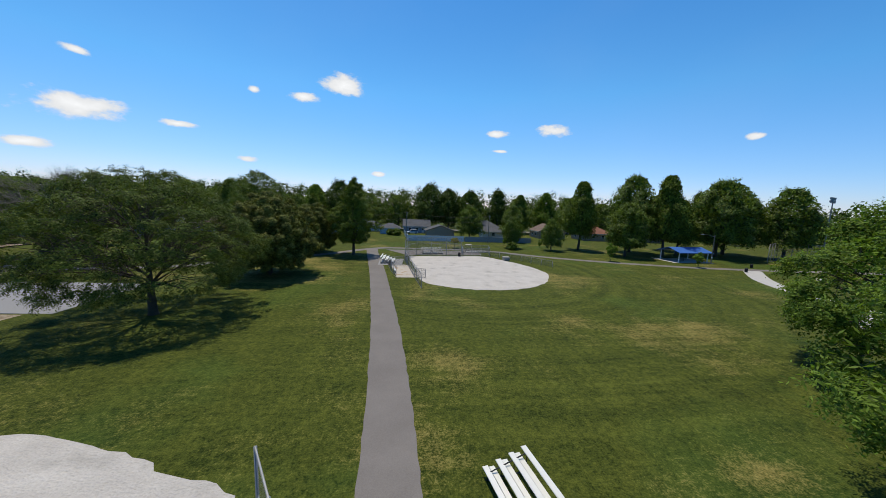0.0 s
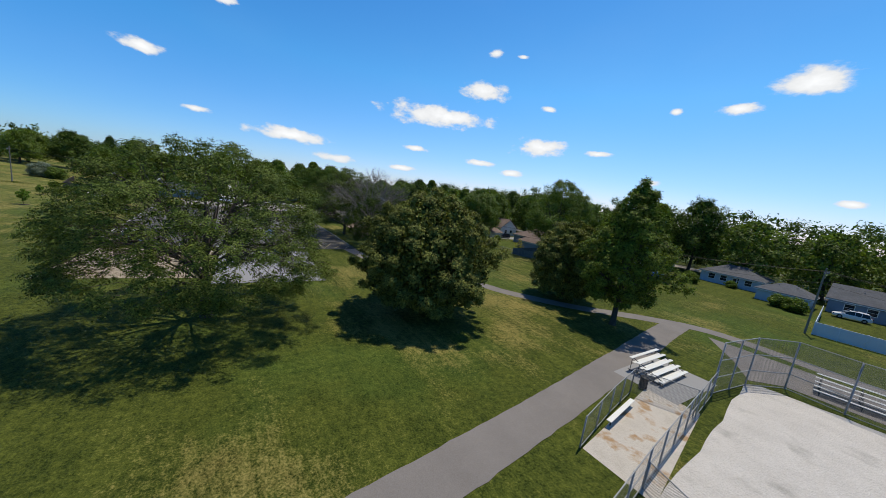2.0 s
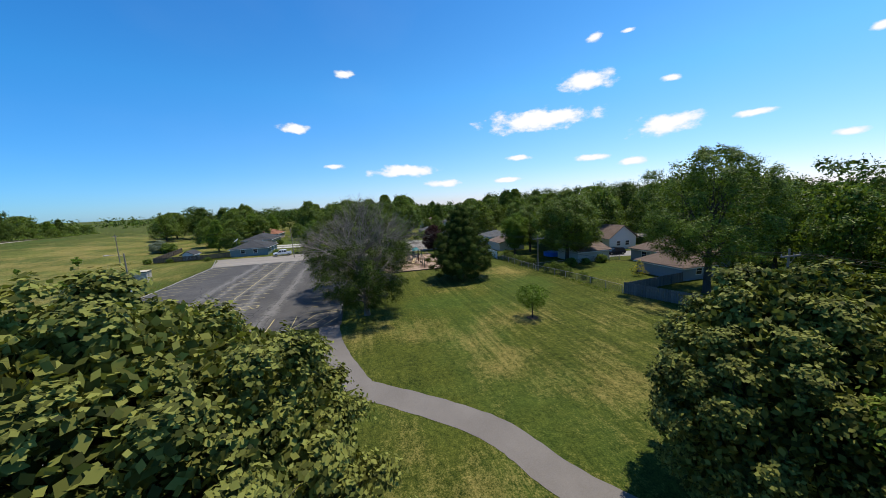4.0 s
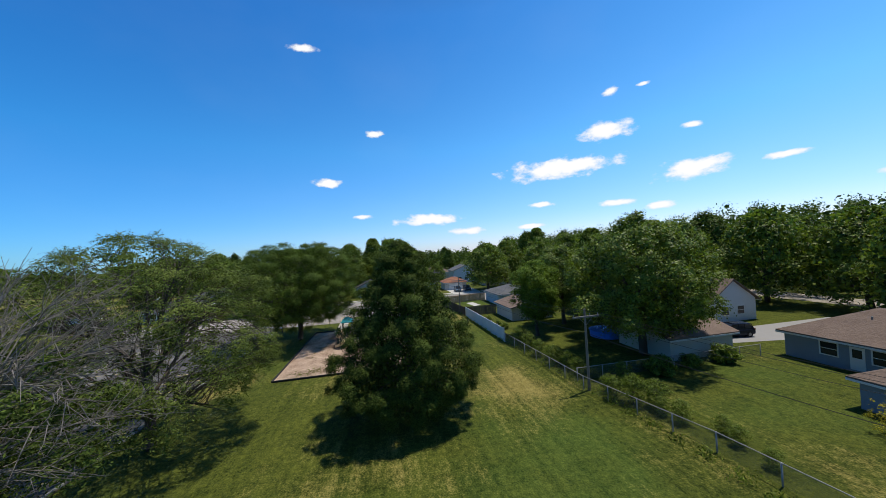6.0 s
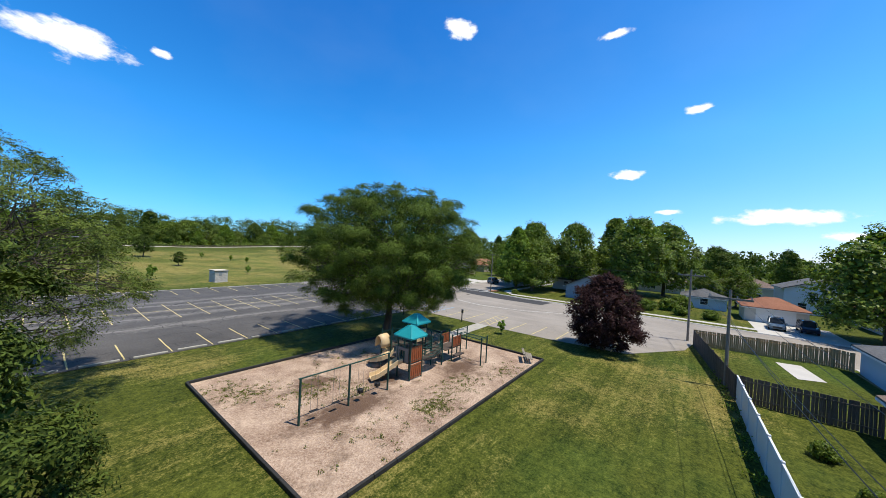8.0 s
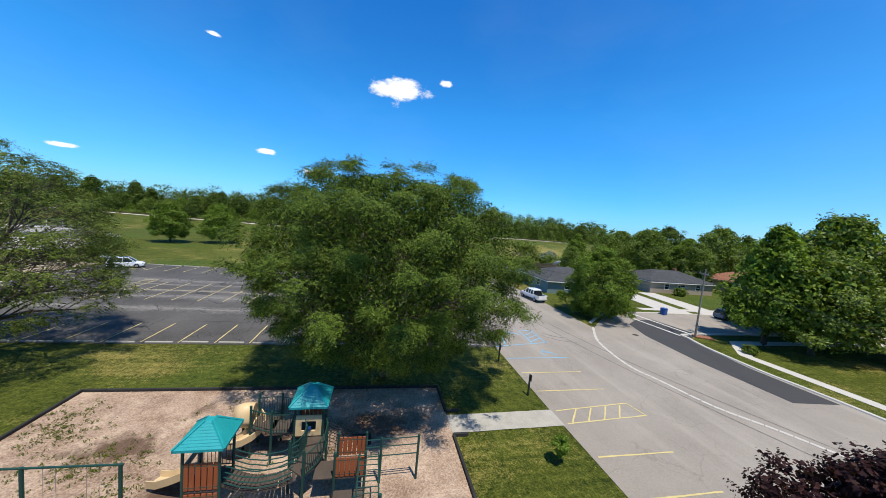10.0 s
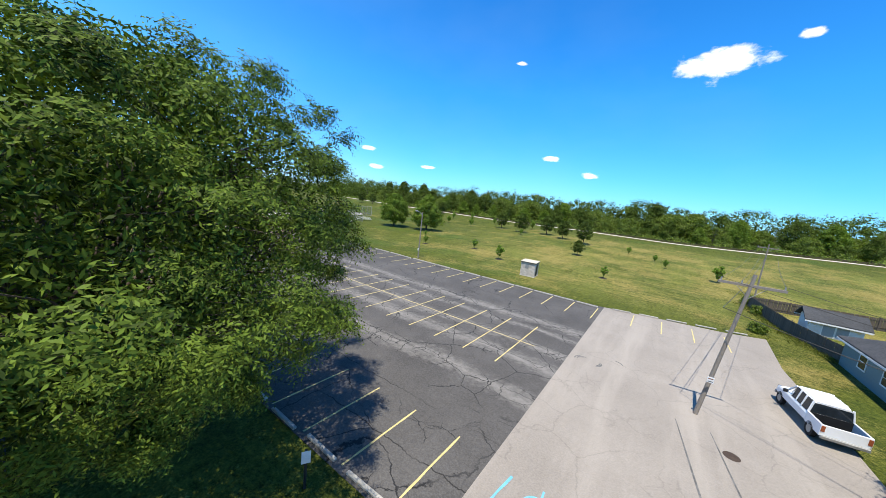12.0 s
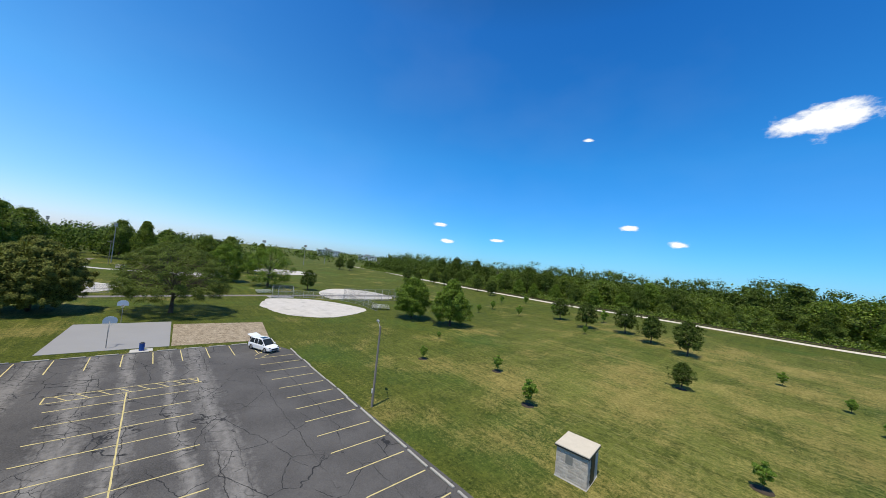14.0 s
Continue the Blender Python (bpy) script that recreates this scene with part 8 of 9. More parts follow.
    if garage_door is not None:
        side, u = garage_door
        off = b if side % 2 == 0 else a
        m = Matrix.Rotation(side * math.pi / 2, 4, "Z") @ Matrix.Translation((u, -off, 0.05))
        bm = bmesh.new()
        for k in range(4):
            box(bm, -2.3, -0.05, k * 0.53 + 0.01, 2.3, 0.01, k * 0.53 + 0.52, m=m)
        part("garage_door", bm, WHITE_TRIM, root, "white panelled garage door")
    if chimney:
        part("chimney", boxes((a * 0.3, -0.35, eave, a * 0.3 + 0.6, 0.35, ridge + 0.7), bevel=0.02), ROOF_ORANGE, roof_ob, "brick chimney")
    for k in range(2):
        u = (-0.4 + 0.7 * k)
        p = (u * a, b * 0.35, eave + (ridge - eave) * 0.62) if along_x else (a * 0.35, u * b, eave + (ridge - eave) * 0.62)
        part("roof_vent", tubes((p, (p[0], p[1], p[2] + 0.45), 0.07)), GALVANISED, roof_ob)
    return root


# south of the ball field
house("pale blue bungalow with a grey shingle roof", (-98.6, -123.0, -87.2, -114.2), 2.7, 4.7, SIDE_BLUE, ROOF_GREY, "hx", (2, 1, 4, 1), (2, 1.0))
house("pale blue garage with a grey shingle roof", (-107.0, -111.6, -99.6, -104.6), 2.4, 3.9, SIDE_BLUE, ROOF_GREY, "hx", (0, 0, 0, 0), name="garage")
house("slate blue bungalow with a grey shingle roof", (-119.4, -120.0, -108.6, -111.6), 2.9, 5.3, SIDE_SLATE, ROOF_GREY, "x", (2, 1, 3, 1), (2, 2.5))
house("grey garage with a low gabled shingle roof", (-127.4, -105.5, -117.2, -97.6), 2.4, 4.2, BRICK_TAN, ROOF_GREY, "y", (0, 0, 0, 0), name="garage")
house("grey bungalow with a grey roof behind the fence", (-151.0, -126.0, -139.5, -116.0), 3.0, 5.6, SIDE_GREY, ROOF_GREY, "hx", (2, 1, 3, 1), (2, -1))
house("white garage with a grey gabled roof", (-147.0, -106.0, -139.0, -99.0), 2.4, 4.0, SIDE_WHITE, ROOF_GREY, "x", (0, 0, 1, 0), name="garage")
house("tan brick house with a brown roof among trees", (-174.0, -112.0, -163.0, -102.0), 3.0, 5.6, BRICK_TAN, ROOF_BROWN, "y", (2, 2, 2, 2))
house("tan brick house with a red-brown roof among trees", (-192.0, -108.0, -180.0, -98.0), 3.0, 5.6, BRICK_TAN, ROOF_ORANGE, "hx", (2, 2, 2, 2))
house("tan brick house with a brown roof among trees", (-212.0, -106.0, -199.0, -96.0), 3.0, 5.4, BRICK_TAN, ROOF_BROWN, "hx", (2, 2, 2, 2))
# south of the mown strip
house("teal-grey bungalow with a brown shingle roof", (-53.6, -105.0, -40.2, -95.4), 2.7, 5.0, SIDE_SLATE, ROOF_BROWN, "hx", (2, 2, 3, 1), (2, -1.5))
house("slate blue garage with a brown shingle roof", (-58.2, -94.2, -49.6, -87.3), 2.3, 4.0, SIDE_SLATE, ROOF_BROWN, "hx", (0, 0, 0, 1), name="garage")
house("cream garage with a brown shingle roof and a blue tarp", (-38.0, -91.6, -30.6, -83.6), 2.4, 3.6, SIDE_CREAM, ROOF_BROWN, "y", (0, 0, 1, 0), name="garage")
house("pale grey gabled house", (-27.8, -109.5, -18.8, -101.0), 3.2, 6.2, SIDE_WHITE, ROOF_BROWN, "x", (1, 2, 2, 2))
house("cream garage with a brown shingle roof beside the white fence", (-13.6, -84.2, -5.9, -76.4), 2.3, 3.3, SIDE_CREAM, ROOF_BROWN, "x", (0, 0, 0, 0), name="garage")
house("pale blue garage with a grey hipped roof", (1.6, -89.4, 11.2, -79.8), 2.5, 4.0, SIDE_BLUE, ROOF_GREY, "hx", (0, 1, 0, 1), name="garage", garage_door=(1, 0))
house("tan brick bungalow with a brown roof beyond the yards", (-26.0, -170.0, -8.0, -158.0), 3.0, 5.6, BRICK_TAN, ROOF_BROWN, "hx", (3, 1, 3, 1))
house("cream bungalow with a grey roof beyond the yards", (-8.0, -112.0, 6.0, -101.0), 2.9, 5.2, SIDE_CREAM, ROOF_GREY, "hx", (2, 1, 3, 1))
house("cream bungalow with a brown roof beyond the yards", (-80.0, -118.0, -67.0, -107.0), 2.9, 5.2, SIDE_CREAM, ROOF_BROWN, "hx", (2, 1, 3, 1))
# across the street
house("blue-grey gabled house across the street", (37.0, -54.5, 47.0, -45.5), 2.8, 4.9, SIDE_SLATE, ROOF_DARK, "x", (1, 1, 1, 1), (3, 0.5))
house("cream garage with a red-brown roof on a driveway", (38.6, -82.0, 46.0, -74.6), 2.5, 3.9, SIDE_CREAM, ROOF_ORANGE, "hy", (0, 0, 0, 0), name="garage", garage_door=(3, 0))
house("white two-storey house with dark shutters", (60.0, -93.0, 70.0, -82.5), 5.0, 7.0, SIDE_WHITE, ROOF_GREY, "x", (2, 2, 2, 3))
house("cream bungalow with a red-brown roof", (42.0, -101.0, 54.0, -90.0), 2.9, 4.8, SIDE_CREAM, ROOF_ORANGE, "hx", (2, 1, 2, 2), (3, 1))
house("pale blue garage with a grey roof behind hedges", (47.5, -73.0, 55.0, -66.0), 2.4, 3.8, SIDE_BLUE, ROOF_GREY, "hx", (0, 0, 0, 1), name="garage")
house("brown-roofed house beyond the driveways", (74.0, -84.0, 88.0, -73.0), 4.0, 6.6, SIDE_CREAM, ROOF_BROWN, "hx", (2, 1, 2, 2))
house("brown-roofed house beyond the driveways", (76.0, -66.0, 88.0, -55.0), 3.2, 5.8, SIDE_CREAM, ROOF_BROWN, "hy", (2, 1, 2, 2))
house("white bungalow with a porch across the street", (52.0, -48.0, 64.0, -37.5), 2.8, 4.8, SIDE_WHITE, ROOF_DARK, "hx", (2, 1, 2, 2))
# north of the side street
house("teal-grey bungalow with a grey shingle roof beside the car park", (20.4, -8.2, 33.5, 2.8), 2.6, 4.6, SIDE_TEAL, ROOF_DARK, "hx", (2, 2, 2, 2), (0, 2.0))
house("grey stone bungalow with a dark roof and a bay window", (50.0, -2.4, 68.0, 8.6), 2.8, 4.8, BRICK_TAN, ROOF_DARK, "hx", (3, 1, 2, 1), (0, -1.0), chimney=True)
house("brick bungalow with a red-brown roof", (82.0, 2.0, 98.0, 13.0), 2.9, 5.2, BRICK_TAN, ROOF_ORANGE, "hx", (3, 1, 2, 2))
shed = house("white garden shed with double doors", (20.8, 13.4, 25.2, 16.4), 2.0, 2.9, SIDE_WHITE, ROOF_DARK, "x", (0, 0, 0, 0), name="garden_shed", garage_door=None, base=rise(23, 15) - 0.1)
for u in (-1.0, 0.1):
    leaf = part("door", boxes((u, -1.54, 0.1, u + 1.0, -1.5, 1.85)), SIDE_GREY, shed, "grey door leaf")
    for r in ((u - 0.06, 0.1, u + 0.02, 1.9), (u + 0.98, 0.1, u + 1.06, 1.9), (u + 0.02, 1.82, u + 0.98, 1.9)):
        part("door_frame", boxes((r[0], -1.57, r[1], r[2], -1.542, r[3])), WHITE_TRIM, leaf, "white door frame")
sheet("driveway", [(29.8, -84.0), (38.6, -84.0), (38.6, -75.0), (26.4, -75.0), (26.4, -83.0)], 0.028, CONCRETE, "pale concrete driveway", "driveway")
sheet("driveway", [(36.5, -19.8), (42.0, -19.8), (44.0, -4.0), (38.5, -4.0)], 0.028, CONCRETE, "pale concrete driveway", "driveway")
sheet("driveway", [(44.0, -19.8), (49.0, -19.8), (51.0, -2.6), (46.5, -2.6)], 0.027, CONCRETE, "pale concrete driveway", "driveway")
sheet("driveway", [(-39.8, -118.0), (-31.0, -118.0), (-30.6, -92.0), (-35.0, -92.0)], 0.027, COURT, "grey asphalt driveway between two houses", "driveway")
sheet("driveway", [(11.4, -88.0), (13.0, -88.0), (13.0, -80.0), (11.4, -80.0)], 0.027, CONCRETE, "pale concrete driveway", "driveway")
sheet("yard_pad", [(4.3, -74.7), (9.5, -74.1), (9.9, -75.9), (5.1, -76.5)], 0.03, CONCRETE, "pale concrete pad in the fenced yard", "pad")
ribbon("road", [(-260, -134), (140, -134)], 8.0, 0.018, GREY_LOT, "grey residential street behind the houses", "street", 0.01)

# ---------------------------------------------------------------- yard fences
def board_fence(label, points, height, mat, gap=0.16, name="board_fence", wavy=0.0, base=None):
    """A board fence: rails and posts, and each board a piece of its own."""
    x0, y0 = points[0]
    z0 = rise(x0, y0)
    root = thing(name, label, "fence", (x0, y0, z0))
    rng = random.Random(int(abs(x0 * 7 + y0)))
    bm = bmesh.new()
    box(bm, -gap / 2 + 0.008, -0.012, 0.04, gap / 2 - 0.008, 0.012, height, bevel=0.004)
    me = bpy.data.meshes.new("board")
    bm.to_mesh(me)
    bm.free()
    me.materials.append(mat)
    for (ax, ay), (bx, by) in zip(points, points[1:]):
        span = math.hypot(bx - ax, by - ay)
        ang = math.atan2(by - ay, bx - ax)
        n = int(span / gap)
        for i in range(n):
            t = (i + 0.5) / n
            x, y = ax + (bx - ax) * t, ay + (by - ay) * t
            ob = new("board", me)
            ob.parent = root
            ob.matrix_local = pose(x - x0, y - y0, rise(x, y) - z0 - rng.uniform(0, 0.05), 0, rng.uniform(-1, 1), math.degrees(ang) + rng.uniform(-2, 2) * (1 + wavy))
        bm = bmesh.new()
        m = Matrix.Translation((ax - x0, ay - y0, 0)) @ Matrix.Rotation(ang, 4, "Z")
        lift = rise((ax + bx) / 2, (ay + by) / 2) - z0
        for z in (0.35, height - 0.35):
            box(bm, 0, -0.06, z + lift, span, -0.018, z + 0.09 + lift, m=m)
        part("rail", bm, mat, root)
        k = max(1, round(span / 2.4))
        for i in range(k + 1):
            bm = bmesh.new()
            box(bm, span * i / k - 0.05, -0.12, 0, span * i / k + 0.05, -0.018, height + lift, m=m)
            part("post", bm, mat, root)
    return root


def panel_fence(label, points, height, mat, panel=2.4):
    """A smooth vinyl fence: a panel, a cap rail and a post a bay."""
    x0, y0 = points[0]
    root = thing("vinyl_fence", label, "fence", (x0, y0, 0))
    for (ax, ay), (bx, by) in zip(points, points[1:]):
        span = math.hypot(bx - ax, by - ay)
        n = max(1, round(span / panel))
        ang = math.degrees(math.atan2(by - ay, bx - ax))
        for i in range(n):
            m = pose(ax - x0 + (bx - ax) * i / n, ay - y0 + (by - ay) * i / n, 0, 0, 0, ang)
            bm = bmesh.new()
            box(bm, 0.05, -0.02, 0.05, span / n - 0.05, 0.02, height, m=m)
            part("panel", bm, mat, root)
            bm = bmesh.new()
            box(bm, 0, -0.045, height - 0.02, span / n, 0.045, height + 0.06, bevel=0.01, m=m)
            part("rail", bm, mat, root)
            bm = bmesh.new()
            box(bm, -0.065, -0.065, 0, 0.065, 0.065, height + 0.14, bevel=0.015, m=m)
            part("post", bm, mat, root)
    return root


panel_fence("pale blue-white vinyl fence behind the ball field", [(-128.4, -83.4), (-110.0, -82.6), (-108.8, -103.8)], 1.8, WHITE_VINYL)
panel_fence("pale grey vinyl fence behind the ball field", [(-152.0, -84.0), (-128.7, -83.4)], 1.7, SIDE_GREY)
panel_fence("white vinyl fence along the mown strip", [(-24.7, -70.5), (-5.7, -70.0)], 1.8, WHITE_VINYL)
board_fence("dark weathered board fence along the mown strip", [(-5.4, -69.9), (10.4, -67.7)], 1.8, DARK_FENCE)
board_fence("dark weathered board fence across the yard", [(-5.4, -70.2), (-5.6, -76.2)], 1.8, DARK_FENCE)
board_fence("tan wooden board fence round the yard", [(10.6, -67.8), (12.2, -78.4), (11.4, -79.5)], 1.8, TAN_FENCE)
board_fence("grey weathered board fence along the mown strip", [(-59.8, -74.5), (-67.3, -77.1), (-86.0, -82.0)], 1.7, GREY_FENCE, wavy=3)
board_fence("grey weathered board fence between two yards", [(-59.8, -74.7), (-58.4, -87.0)], 1.6, GREY_FENCE, wavy=3)
board_fence("dark weathered board fence round the corner yard", [(20.6, 3.0), (18.6, 10.2), (16.9, 22.0), (30.0, 24.4), (44.0, 26.8)], 1.7, DARK_FENCE)
wire_fence("rusty low chain-link fence along the mown strip", [(-24.9, -70.6), (-41.0, -71.4), (-50.7, -73.5), (-59.6, -74.4)], 1.2, 2.6, (1.0,))
wire_fence("low chain-link fence between two yards", [(-39.2, -72.0), (-39.6, -93.0)], 1.2, 2.6, (1.0,))
pool = bmesh.new()
tube(pool, (0, 0, 0), (0, 0, 0.85), 2.1, 2.1, 24)
tube(pool, (0, 0, 0.85), (0, 0, 0.90), 2.2, 2.2, 24)
pool_ob = part("paddling_pool", pool, TARP)
pool_ob.location = (-27.2, -84.4, 0)
tagged(pool_ob, "round blue paddling pool in a back yard", "pool")
pool2 = pool_ob.copy()
scene.collection.objects.link(pool2)
pool2.location = (-84.0, -100.0, 0)
tarp = bmesh.new()
box(tarp, -1.4, -1.0, 0, 1.4, 1.0, 0.5, bevel=0.15)
tarp_ob = part("tarp", tarp, TARP)
tarp_ob.location = (-29.0, -87.4, 0)
tagged(tarp_ob, "crumpled blue tarp over a heap in a back yard", "tarp")

# park shelter, stone block and distant dugouts
shelter = thing("park_shelter", "open picnic shelter with a blue metal roof", "shelter", (-180.5, -52.6, 0), 5)
for x in (-4.4, 4.4):
    for y in (-2.6, 2.6):
        part("post", boxes((x - 0.09, y - 0.09, 0, x + 0.09, y + 0.09, 2.5)), WHITE_TRIM, shelter)
bm = bmesh.new()
for f in (((-5.2, -3.4, 2.4), (5.2, -3.4, 2.4), (5.2, 0, 3.5), (-5.2, 0, 3.5)), ((5.2, 3.4, 2.4), (-5.2, 3.4, 2.4), (-5.2, 0, 3.5), (5.2, 0, 3.5))):
    up = [bm.verts.new(Vector(p) + Vector((0, 0, 0.1))) for p in f]
    dn = [bm.verts.new(p) for p in f]
    bm.faces.new(up)
    bm.faces.new(dn[::-1])
    for i in range(4):
        bm.faces.new((up[i], dn[i], dn[(i + 1) % 4], up[(i + 1) % 4]))
part("roof", bm, BLUE_ROOF, shelter, "blue metal roof")
part("table", boxes((-1.0, -0.4, 0.72, 1.0, 0.4, 0.78), (-1.0, -0.9, 0.42, 1.0, -0.65, 0.47), (-1.0, 0.65, 0.42, 1.0, 0.9, 0.47), (-0.1, -0.1, 0, 0.1, 0.1, 0.72)), POLE_WOOD, shelter)
sheet("shelter_floor", [(-186.0, -56.5), (-174.5, -56.5), (-174.5, -49.0), (-186.0, -49.0)], 0.025, CONCRETE, "concrete floor under the park shelter", "pad")
stone = part("stone_wall", boxes((-2.2, -0.4, 0, 2.2, 0.4, 1.5), bevel=0.04), BLOCK)
stone.matrix_world = pose(-181.0, -25.6, 0, 0, 0, 30)
tagged(stone, "low pale stone wall beside the path", "wall")
wire_fence("large galvanised chain-link backstop across the park", [(-205, -52), (-213, -56), (-222, -52)], 5.0, 3.0, (0.02, 0.33, 0.66, 1.0), "backstop", 0.07)
for x, y in ((-208, -30), (-222, -52), (-250, 40), (-285, 80), (-300, 104)):
    root = thing("floodlight_tower", "tall steel floodlight tower of a ball field", "floodlight", (x, y, 0), 20, "floodlights of the far fields")
    part("mast", tubes(((0, 0, 0), (0, 0, 17.5), 0.22, 0.12)), GALVANISED, root)
    part("crossarm", boxes((-1.8, -0.08, 17.2, 1.8, 0.08, 17.4), (-1.8, -0.08, 16.4, 1.8, 0.08, 16.6)), GALVANISED, root)
    for i in range(4):
        for z in (17.4, 16.6):
            part("floodlight", boxes((-1.7 + i * 0.95, -0.3, z, -1.1 + i * 0.95, 0.15, z + 0.55), bevel=0.05), GALVANISED, root)

# ---------------------------------------------------------------- small things
def rail_fence():
    """Dark brown rails on posts along the back of the trail."""
    root = thing("rail_fence", "dark brown timber rail fence behind the trail", "fence", (0, 120, 0))
    pts = [(x, np.interp(x, [p[0] for p in TRAIL], [p[1] for p in TRAIL]) + 2.6) for x in np.arange(-150, 130, 2.7)]
    bm = boxes((-0.07, -0.07, -0.1, 0.07, 0.07, 0.95), bevel=0.012)
    post = bpy.data.meshes.new("post")
    bm.to_mesh(post)
    bm.free()
    bm = boxes((0, -0.03, -0.1, 2.72, 0.03, 0.1), bevel=0.01)
    rail = bpy.data.meshes.new("rail")
    bm.to_mesh(rail)
    bm.free()
    for me in (post, rail):
        me.materials.append(RAIL_WOOD)
    for (ax, ay), (bx, by) in zip(pts, pts[1:]):
        z = rise(ax, ay)
        ob = new("post", post)
        ob.parent, ob.location = root, (ax, ay - 120, z)
        for h in (0.32, 0.72):
            ob = new("rail", rail)
            ob.parent = root
            ob.matrix_local = pose(ax, ay - 120, z + h, 0, -math.degrees(math.atan2(rise(bx, by) - z, 2.7)), math.degrees(math.atan2(by - ay, bx - ax)))


RAIL_WOOD = surface("dark_rail_wood", (0.035, 0.024, 0.018), (0.085, 0.06, 0.045), size=0.5, grain=0.03, bump=0.3)
rail_fence()

# satellite dish on the corner house
dish = thing("satellite_dish", "large white satellite dish above the dark roof", "satellite dish", (29.0, 3.4, 2.4), 200)
part("mast", tubes(((0, 0, -2.5), (0, 0, 2.2), 0.05)), GALVANISED, dish)
bm = bmesh.new()
rings = []
for k in range(6):
    r = 0.95 * k / 5
    rings.append([bm.verts.new((r * math.cos(2 * math.pi * i / 20), r * math.sin(2 * math.pi * i / 20), 0.28 * (k / 5) ** 2)) for i in range(20)] if k else [bm.verts.new((0, 0, 0))])
for i in range(20):
    bm.faces.new((rings[0][0], rings[1][i], rings[1][(i + 1) % 20]))
    for a, b in zip(rings[1:], rings[2:]):
        bm.faces.new((a[i], b[i], b[(i + 1) % 20], a[(i + 1) % 20]))
bmesh.ops.transform(bm, matrix=Matrix.Translation((0, 0, 2.25)) @ Matrix.Rotation(radians(38), 4, "X"), verts=bm.verts)
bowl = part("dish", bm, WHITE_TRIM, dish, smooth=True)
bowl.modifiers.new("thickness", "SOLIDIFY").thickness = 0.03
part("feed_arm", tubes(((0, -0.1, 2.3), (0, -0.75, 3.0), 0.02), ((0, -0.75, 3.0), (0, -0.68, 3.08), 0.05)), GALVANISED, dish)

# black skid marks on the grey apron
def skid(points, width, label="faint dark tyre mark on the asphalt"):
    verts, faces = [], []
    for i, (x, y) in enumerate(points):
        a, b = points[max(0, i - 1)], points[min(len(points) - 1, i + 1)]
        d = Vector((b[0] - a[0], b[1] - a[1])).normalized()
        w = width * (0.35 + 0.65 * math.sin(math.pi * (i + 0.5) / len(points)))
        for s in (-0.5, 0.5):
            verts.append((x - s * d.y * w, y + s * d.x * w, 0.0305))
        if i:
            k = 2 * i
            faces.append((k - 2, k, k + 1, k - 1))
    ob = new("tyre_mark", mesh_from("tyre_mark", verts, faces, TYRE_MARK))
    tagged(ob, label, "tyre mark", kind="structure")


TYRE_MARK = surface("tyre_rubber_mark", (0.06, 0.058, 0.056), (0.22, 0.215, 0.205), size=0.6, grain=0.08, bump=0.1, contrast=0.35)
for cx, cy, r, a0, a1 in ((1.5, -16.4, 0.55, 60, 200), (1.5, -16.4, 0.38, 80, 190), (2.3, -16.3, 0.55, -70, 40), (2.3, -16.3, 0.42, -60, 30), (3.6, -15.2, 0.6, 20, 90)):
    skid([(cx + r * math.cos(radians(a0 + (a1 - a0) * k / 12)), cy + r * math.sin(radians(a0 + (a1 - a0) * k / 12))) for k in range(13)], 0.13)
skid(curve_points([(7.0, -30.8), (8.4, -32.0), (9.6, -32.3)], 6), 0.2)
skid(curve_points([(6.6, -31.6), (8.0, -33.0), (9.9, -33.6)], 6), 0.14)
skid(curve_points([(9.0, -20.0), (10.5, -30.0), (13.0, -41.0), (17.0, -52.0)], 8), 0.12)
skid(curve_points([(7.4, -20.0), (8.8, -30.0), (11.2, -42.0), (14.8, -54.0)], 8), 0.12)

# iron covers, a yellow kerb length and a tactile slab
for x, y in ((20.1, -30.8), (9.7, -21.6)):
    bm = bmesh.new()
    tube(bm, (0, 0, 0), (0, 0, 0.012), 0.36, 0.35, 20)
    tube(bm, (0, 0, 0.012), (0, 0, 0.016), 0.28, 0.27, 20)
    ob = part("manhole_cover", bm, RAIL_WOOD)
    ob.location = (x, y, 0.028)
    tagged(ob, "round iron manhole cover in the asphalt", "manhole cover")
kerb(curve_points([(22.8, -22.9), (24.6, -22.4), (26.6, -21.2)], 4), 0.36, 0.16, "kerb", YELLOW_PAINT, "yellow painted kerb length at the corner")
sheet("tactile_slab", [(29.2, -30.4), (31.2, -31.2), (30.6, -32.4), (28.8, -31.4)], 0.16, ROOF_ORANGE, "orange tactile paving slab at the crossing", "paving", 0.12)

# number plate of the leaning pole, as plain bars
plate = thing("pole_plate", "small white and orange plate on the leaning pole", "plate", (8.63, -18.52, 2.3), 8)
part("plate", boxes((-0.16, -0.16, 0, 0.16, -0.13, 0.34), bevel=0.004), WHITE_TRIM, plate)
part("bar", boxes((-0.12, -0.166, 0.06, 0.12, -0.161, 0.10)), BLACK_PLASTIC, plate)
part("bar", boxes((-0.12, -0.166, 0.22, 0.12, -0.161, 0.27)), ROOF_ORANGE, plate)

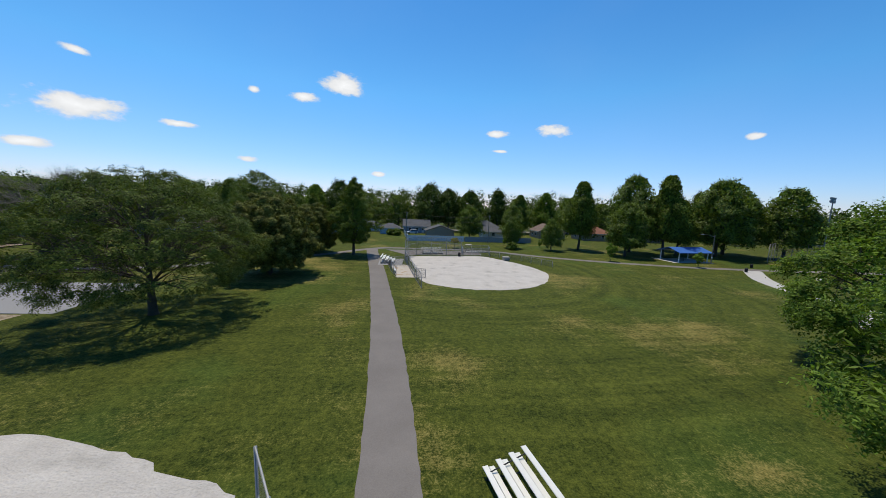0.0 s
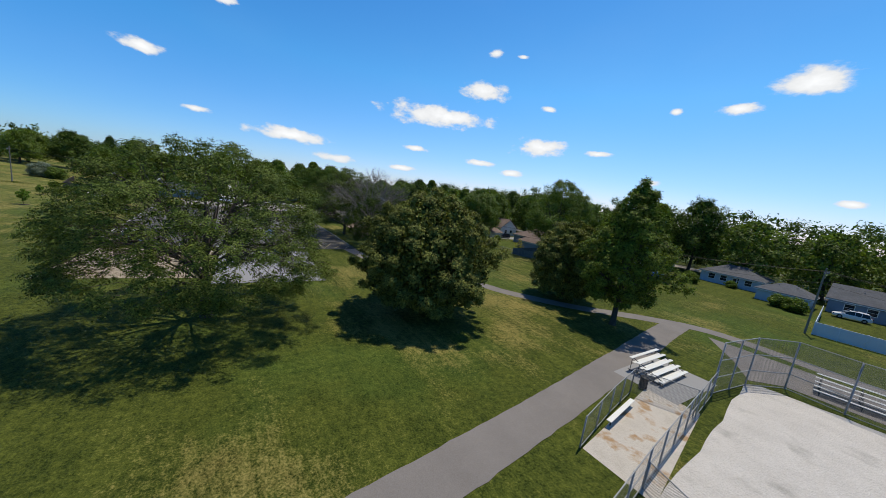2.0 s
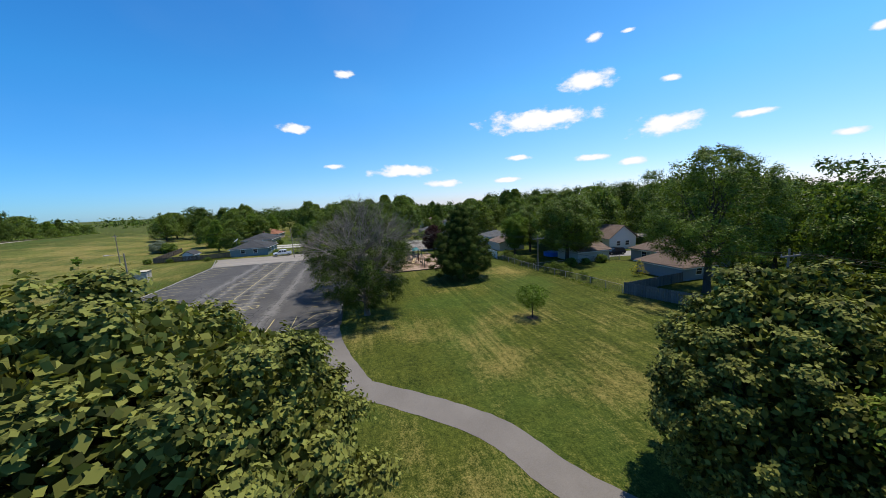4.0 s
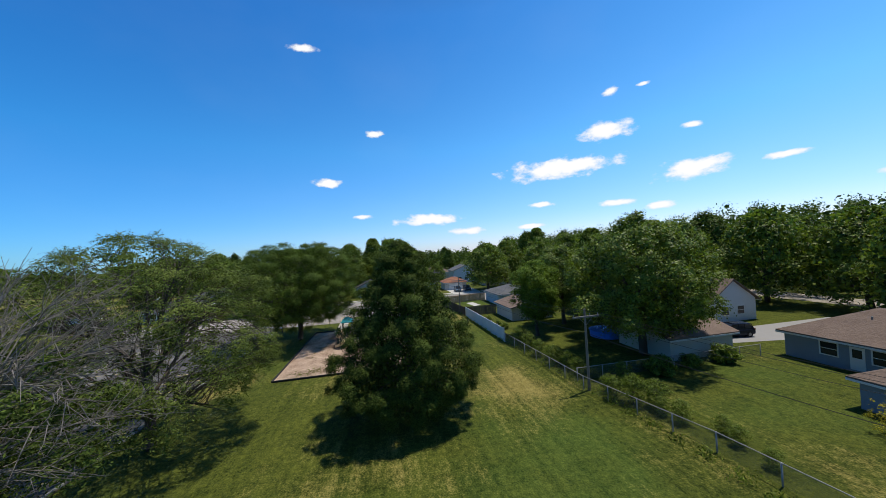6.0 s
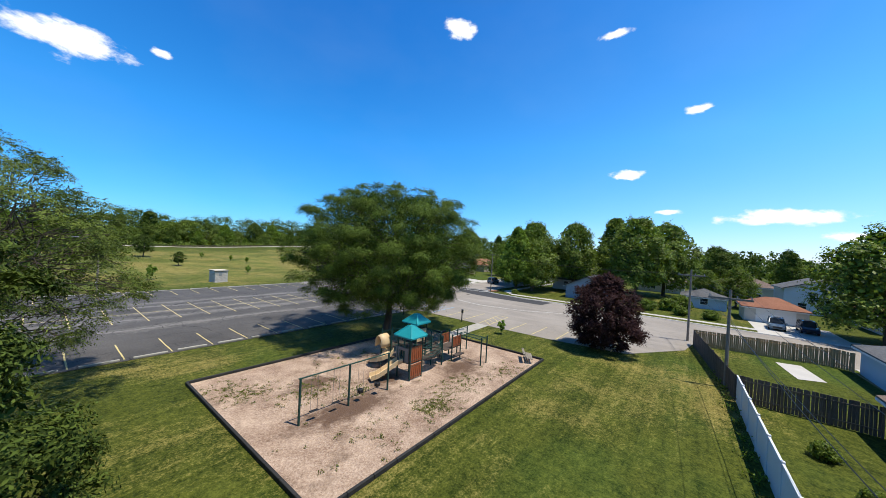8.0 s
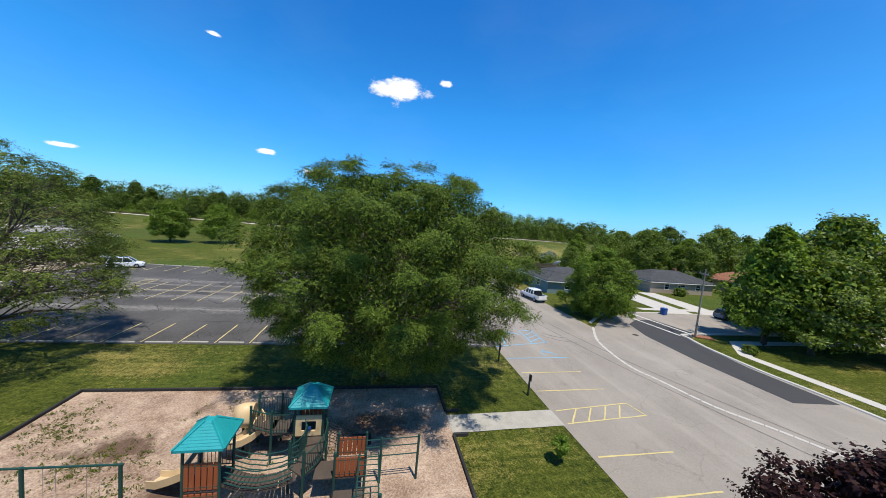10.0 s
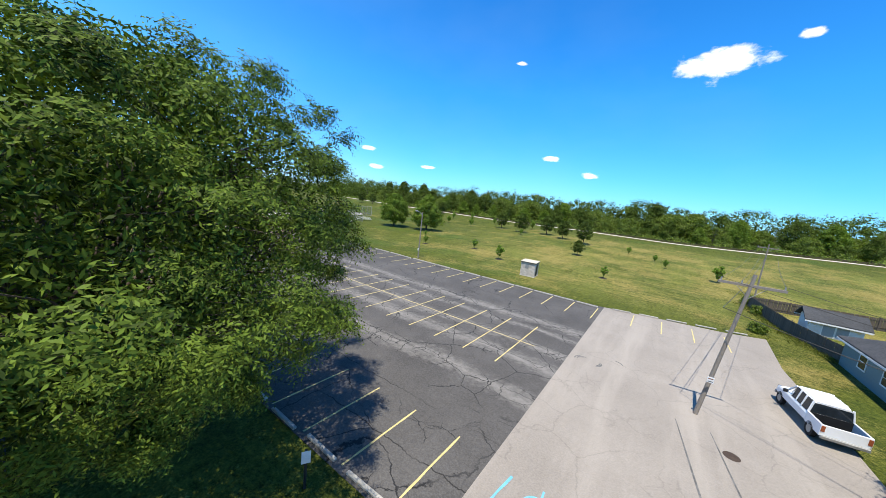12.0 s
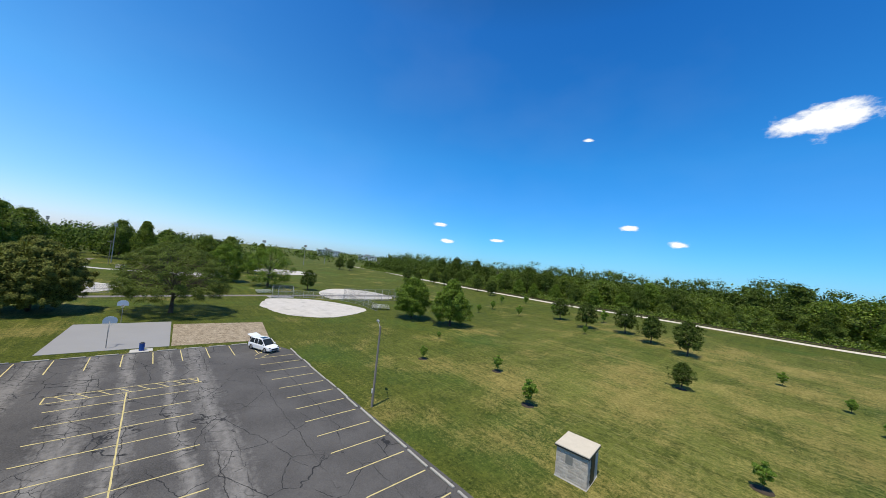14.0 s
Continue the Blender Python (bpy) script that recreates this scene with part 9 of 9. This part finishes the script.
# fallen brush and rough grass at the pole in the field
def tufts(name, spots, seed, mat, label, size=(0.05, 0.14), high=0.3):
    g = np.random.default_rng(seed)
    pos, nrm, sz = [], [], []
    for x, y, r, n in spots:
        p = g.normal(size=(n, 2)) * r + (x, y)
        z = np.array([rise(a, b) for a, b in p])
        pos.append(np.stack((p[:, 0], p[:, 1], z + g.uniform(0.01, high, n)), 1))
        nrm.append(g.normal(size=(n, 3)) * (1, 1, 0.5))
        sz.append(g.uniform(*size, n))
    pos, nrm, sz = np.concatenate(pos), np.concatenate(nrm), np.concatenate(sz)
    nrm /= np.linalg.norm(nrm, axis=1, keepdims=True)
    ob = new(name, leaf_cloud(name, pos, nrm, sz, mat, g, 0.3))
    tagged(ob, label, "weeds", kind="stuff")


fence_line = [(20.6, 3.0), (18.6, 10.2), (16.9, 22.0)]
along = []
for (ax, ay), (bx, by) in zip(fence_line, fence_line[1:]):
    along += [(ax + (bx - ax) * k / 8 - 0.5, ay + (by - ay) * k / 8, 0.5, 160) for k in range(9)]
tufts("tall_grass", along + [(18.4, 30.6, 1.6, 700), (16.0, 6.0, 1.0, 200)], 5, BLADE, "tall green grass along the board fence")
strip = [(-24.7 - 1.75 * k, -70.9 - 0.10 * k, 0.35, 120) for k in range(20)] + [(-24.0 + 2.0 * k, -70.0 + 0.05 * k, 0.22, 60) for k in range(15)]
tufts("tall_grass", strip, 6, GREEN, "tall weeds along the foot of the yard fences", high=0.45)


# pale office blocks on the horizon
def office_block(x, y, turn, w, d, storeys, label):
    root = thing("office_block", label, "building", (x, y, 0), turn, "office blocks on the horizon")
    h = storeys * 3.6 + 1.0
    part("wall", boxes((-w / 2, -d / 2, 0, w / 2, d / 2, h)), SIDE_WHITE, root)
    part("roof", boxes((-w / 2 - 0.4, -d / 2 - 0.4, h, w / 2 + 0.4, d / 2 + 0.4, h + 0.8)), CONCRETE, root)
    part("plant_room", boxes((-w * 0.15, -d * 0.2, h + 0.8, w * 0.12, d * 0.2, h + 3.6)), GALVANISED, root)
    n = int(w / 6)
    pane = mesh_from("window", *_box_data(-2.0, -0.15, 0, 2.0, 0.05, 1.8), GLASS)
    for k in range(storeys):
        for i in range(n):
            ob = new("window", pane)
            ob.parent, ob.location = root, (-w / 2 + (i + 0.5) * w / n, -d / 2, 1.2 + 3.6 * k)


for x, y, w, k in ((-660, 465, 60, 4), (-735, 390, 46, 3), (-600, 510, 40, 3), (-560, 620, 70, 3), (-800, 315, 54, 4)):
    office_block(x, y, math.degrees(math.atan2(-y, -x)) - 90 + 180, w, 22, k, "pale white office block on the horizon")
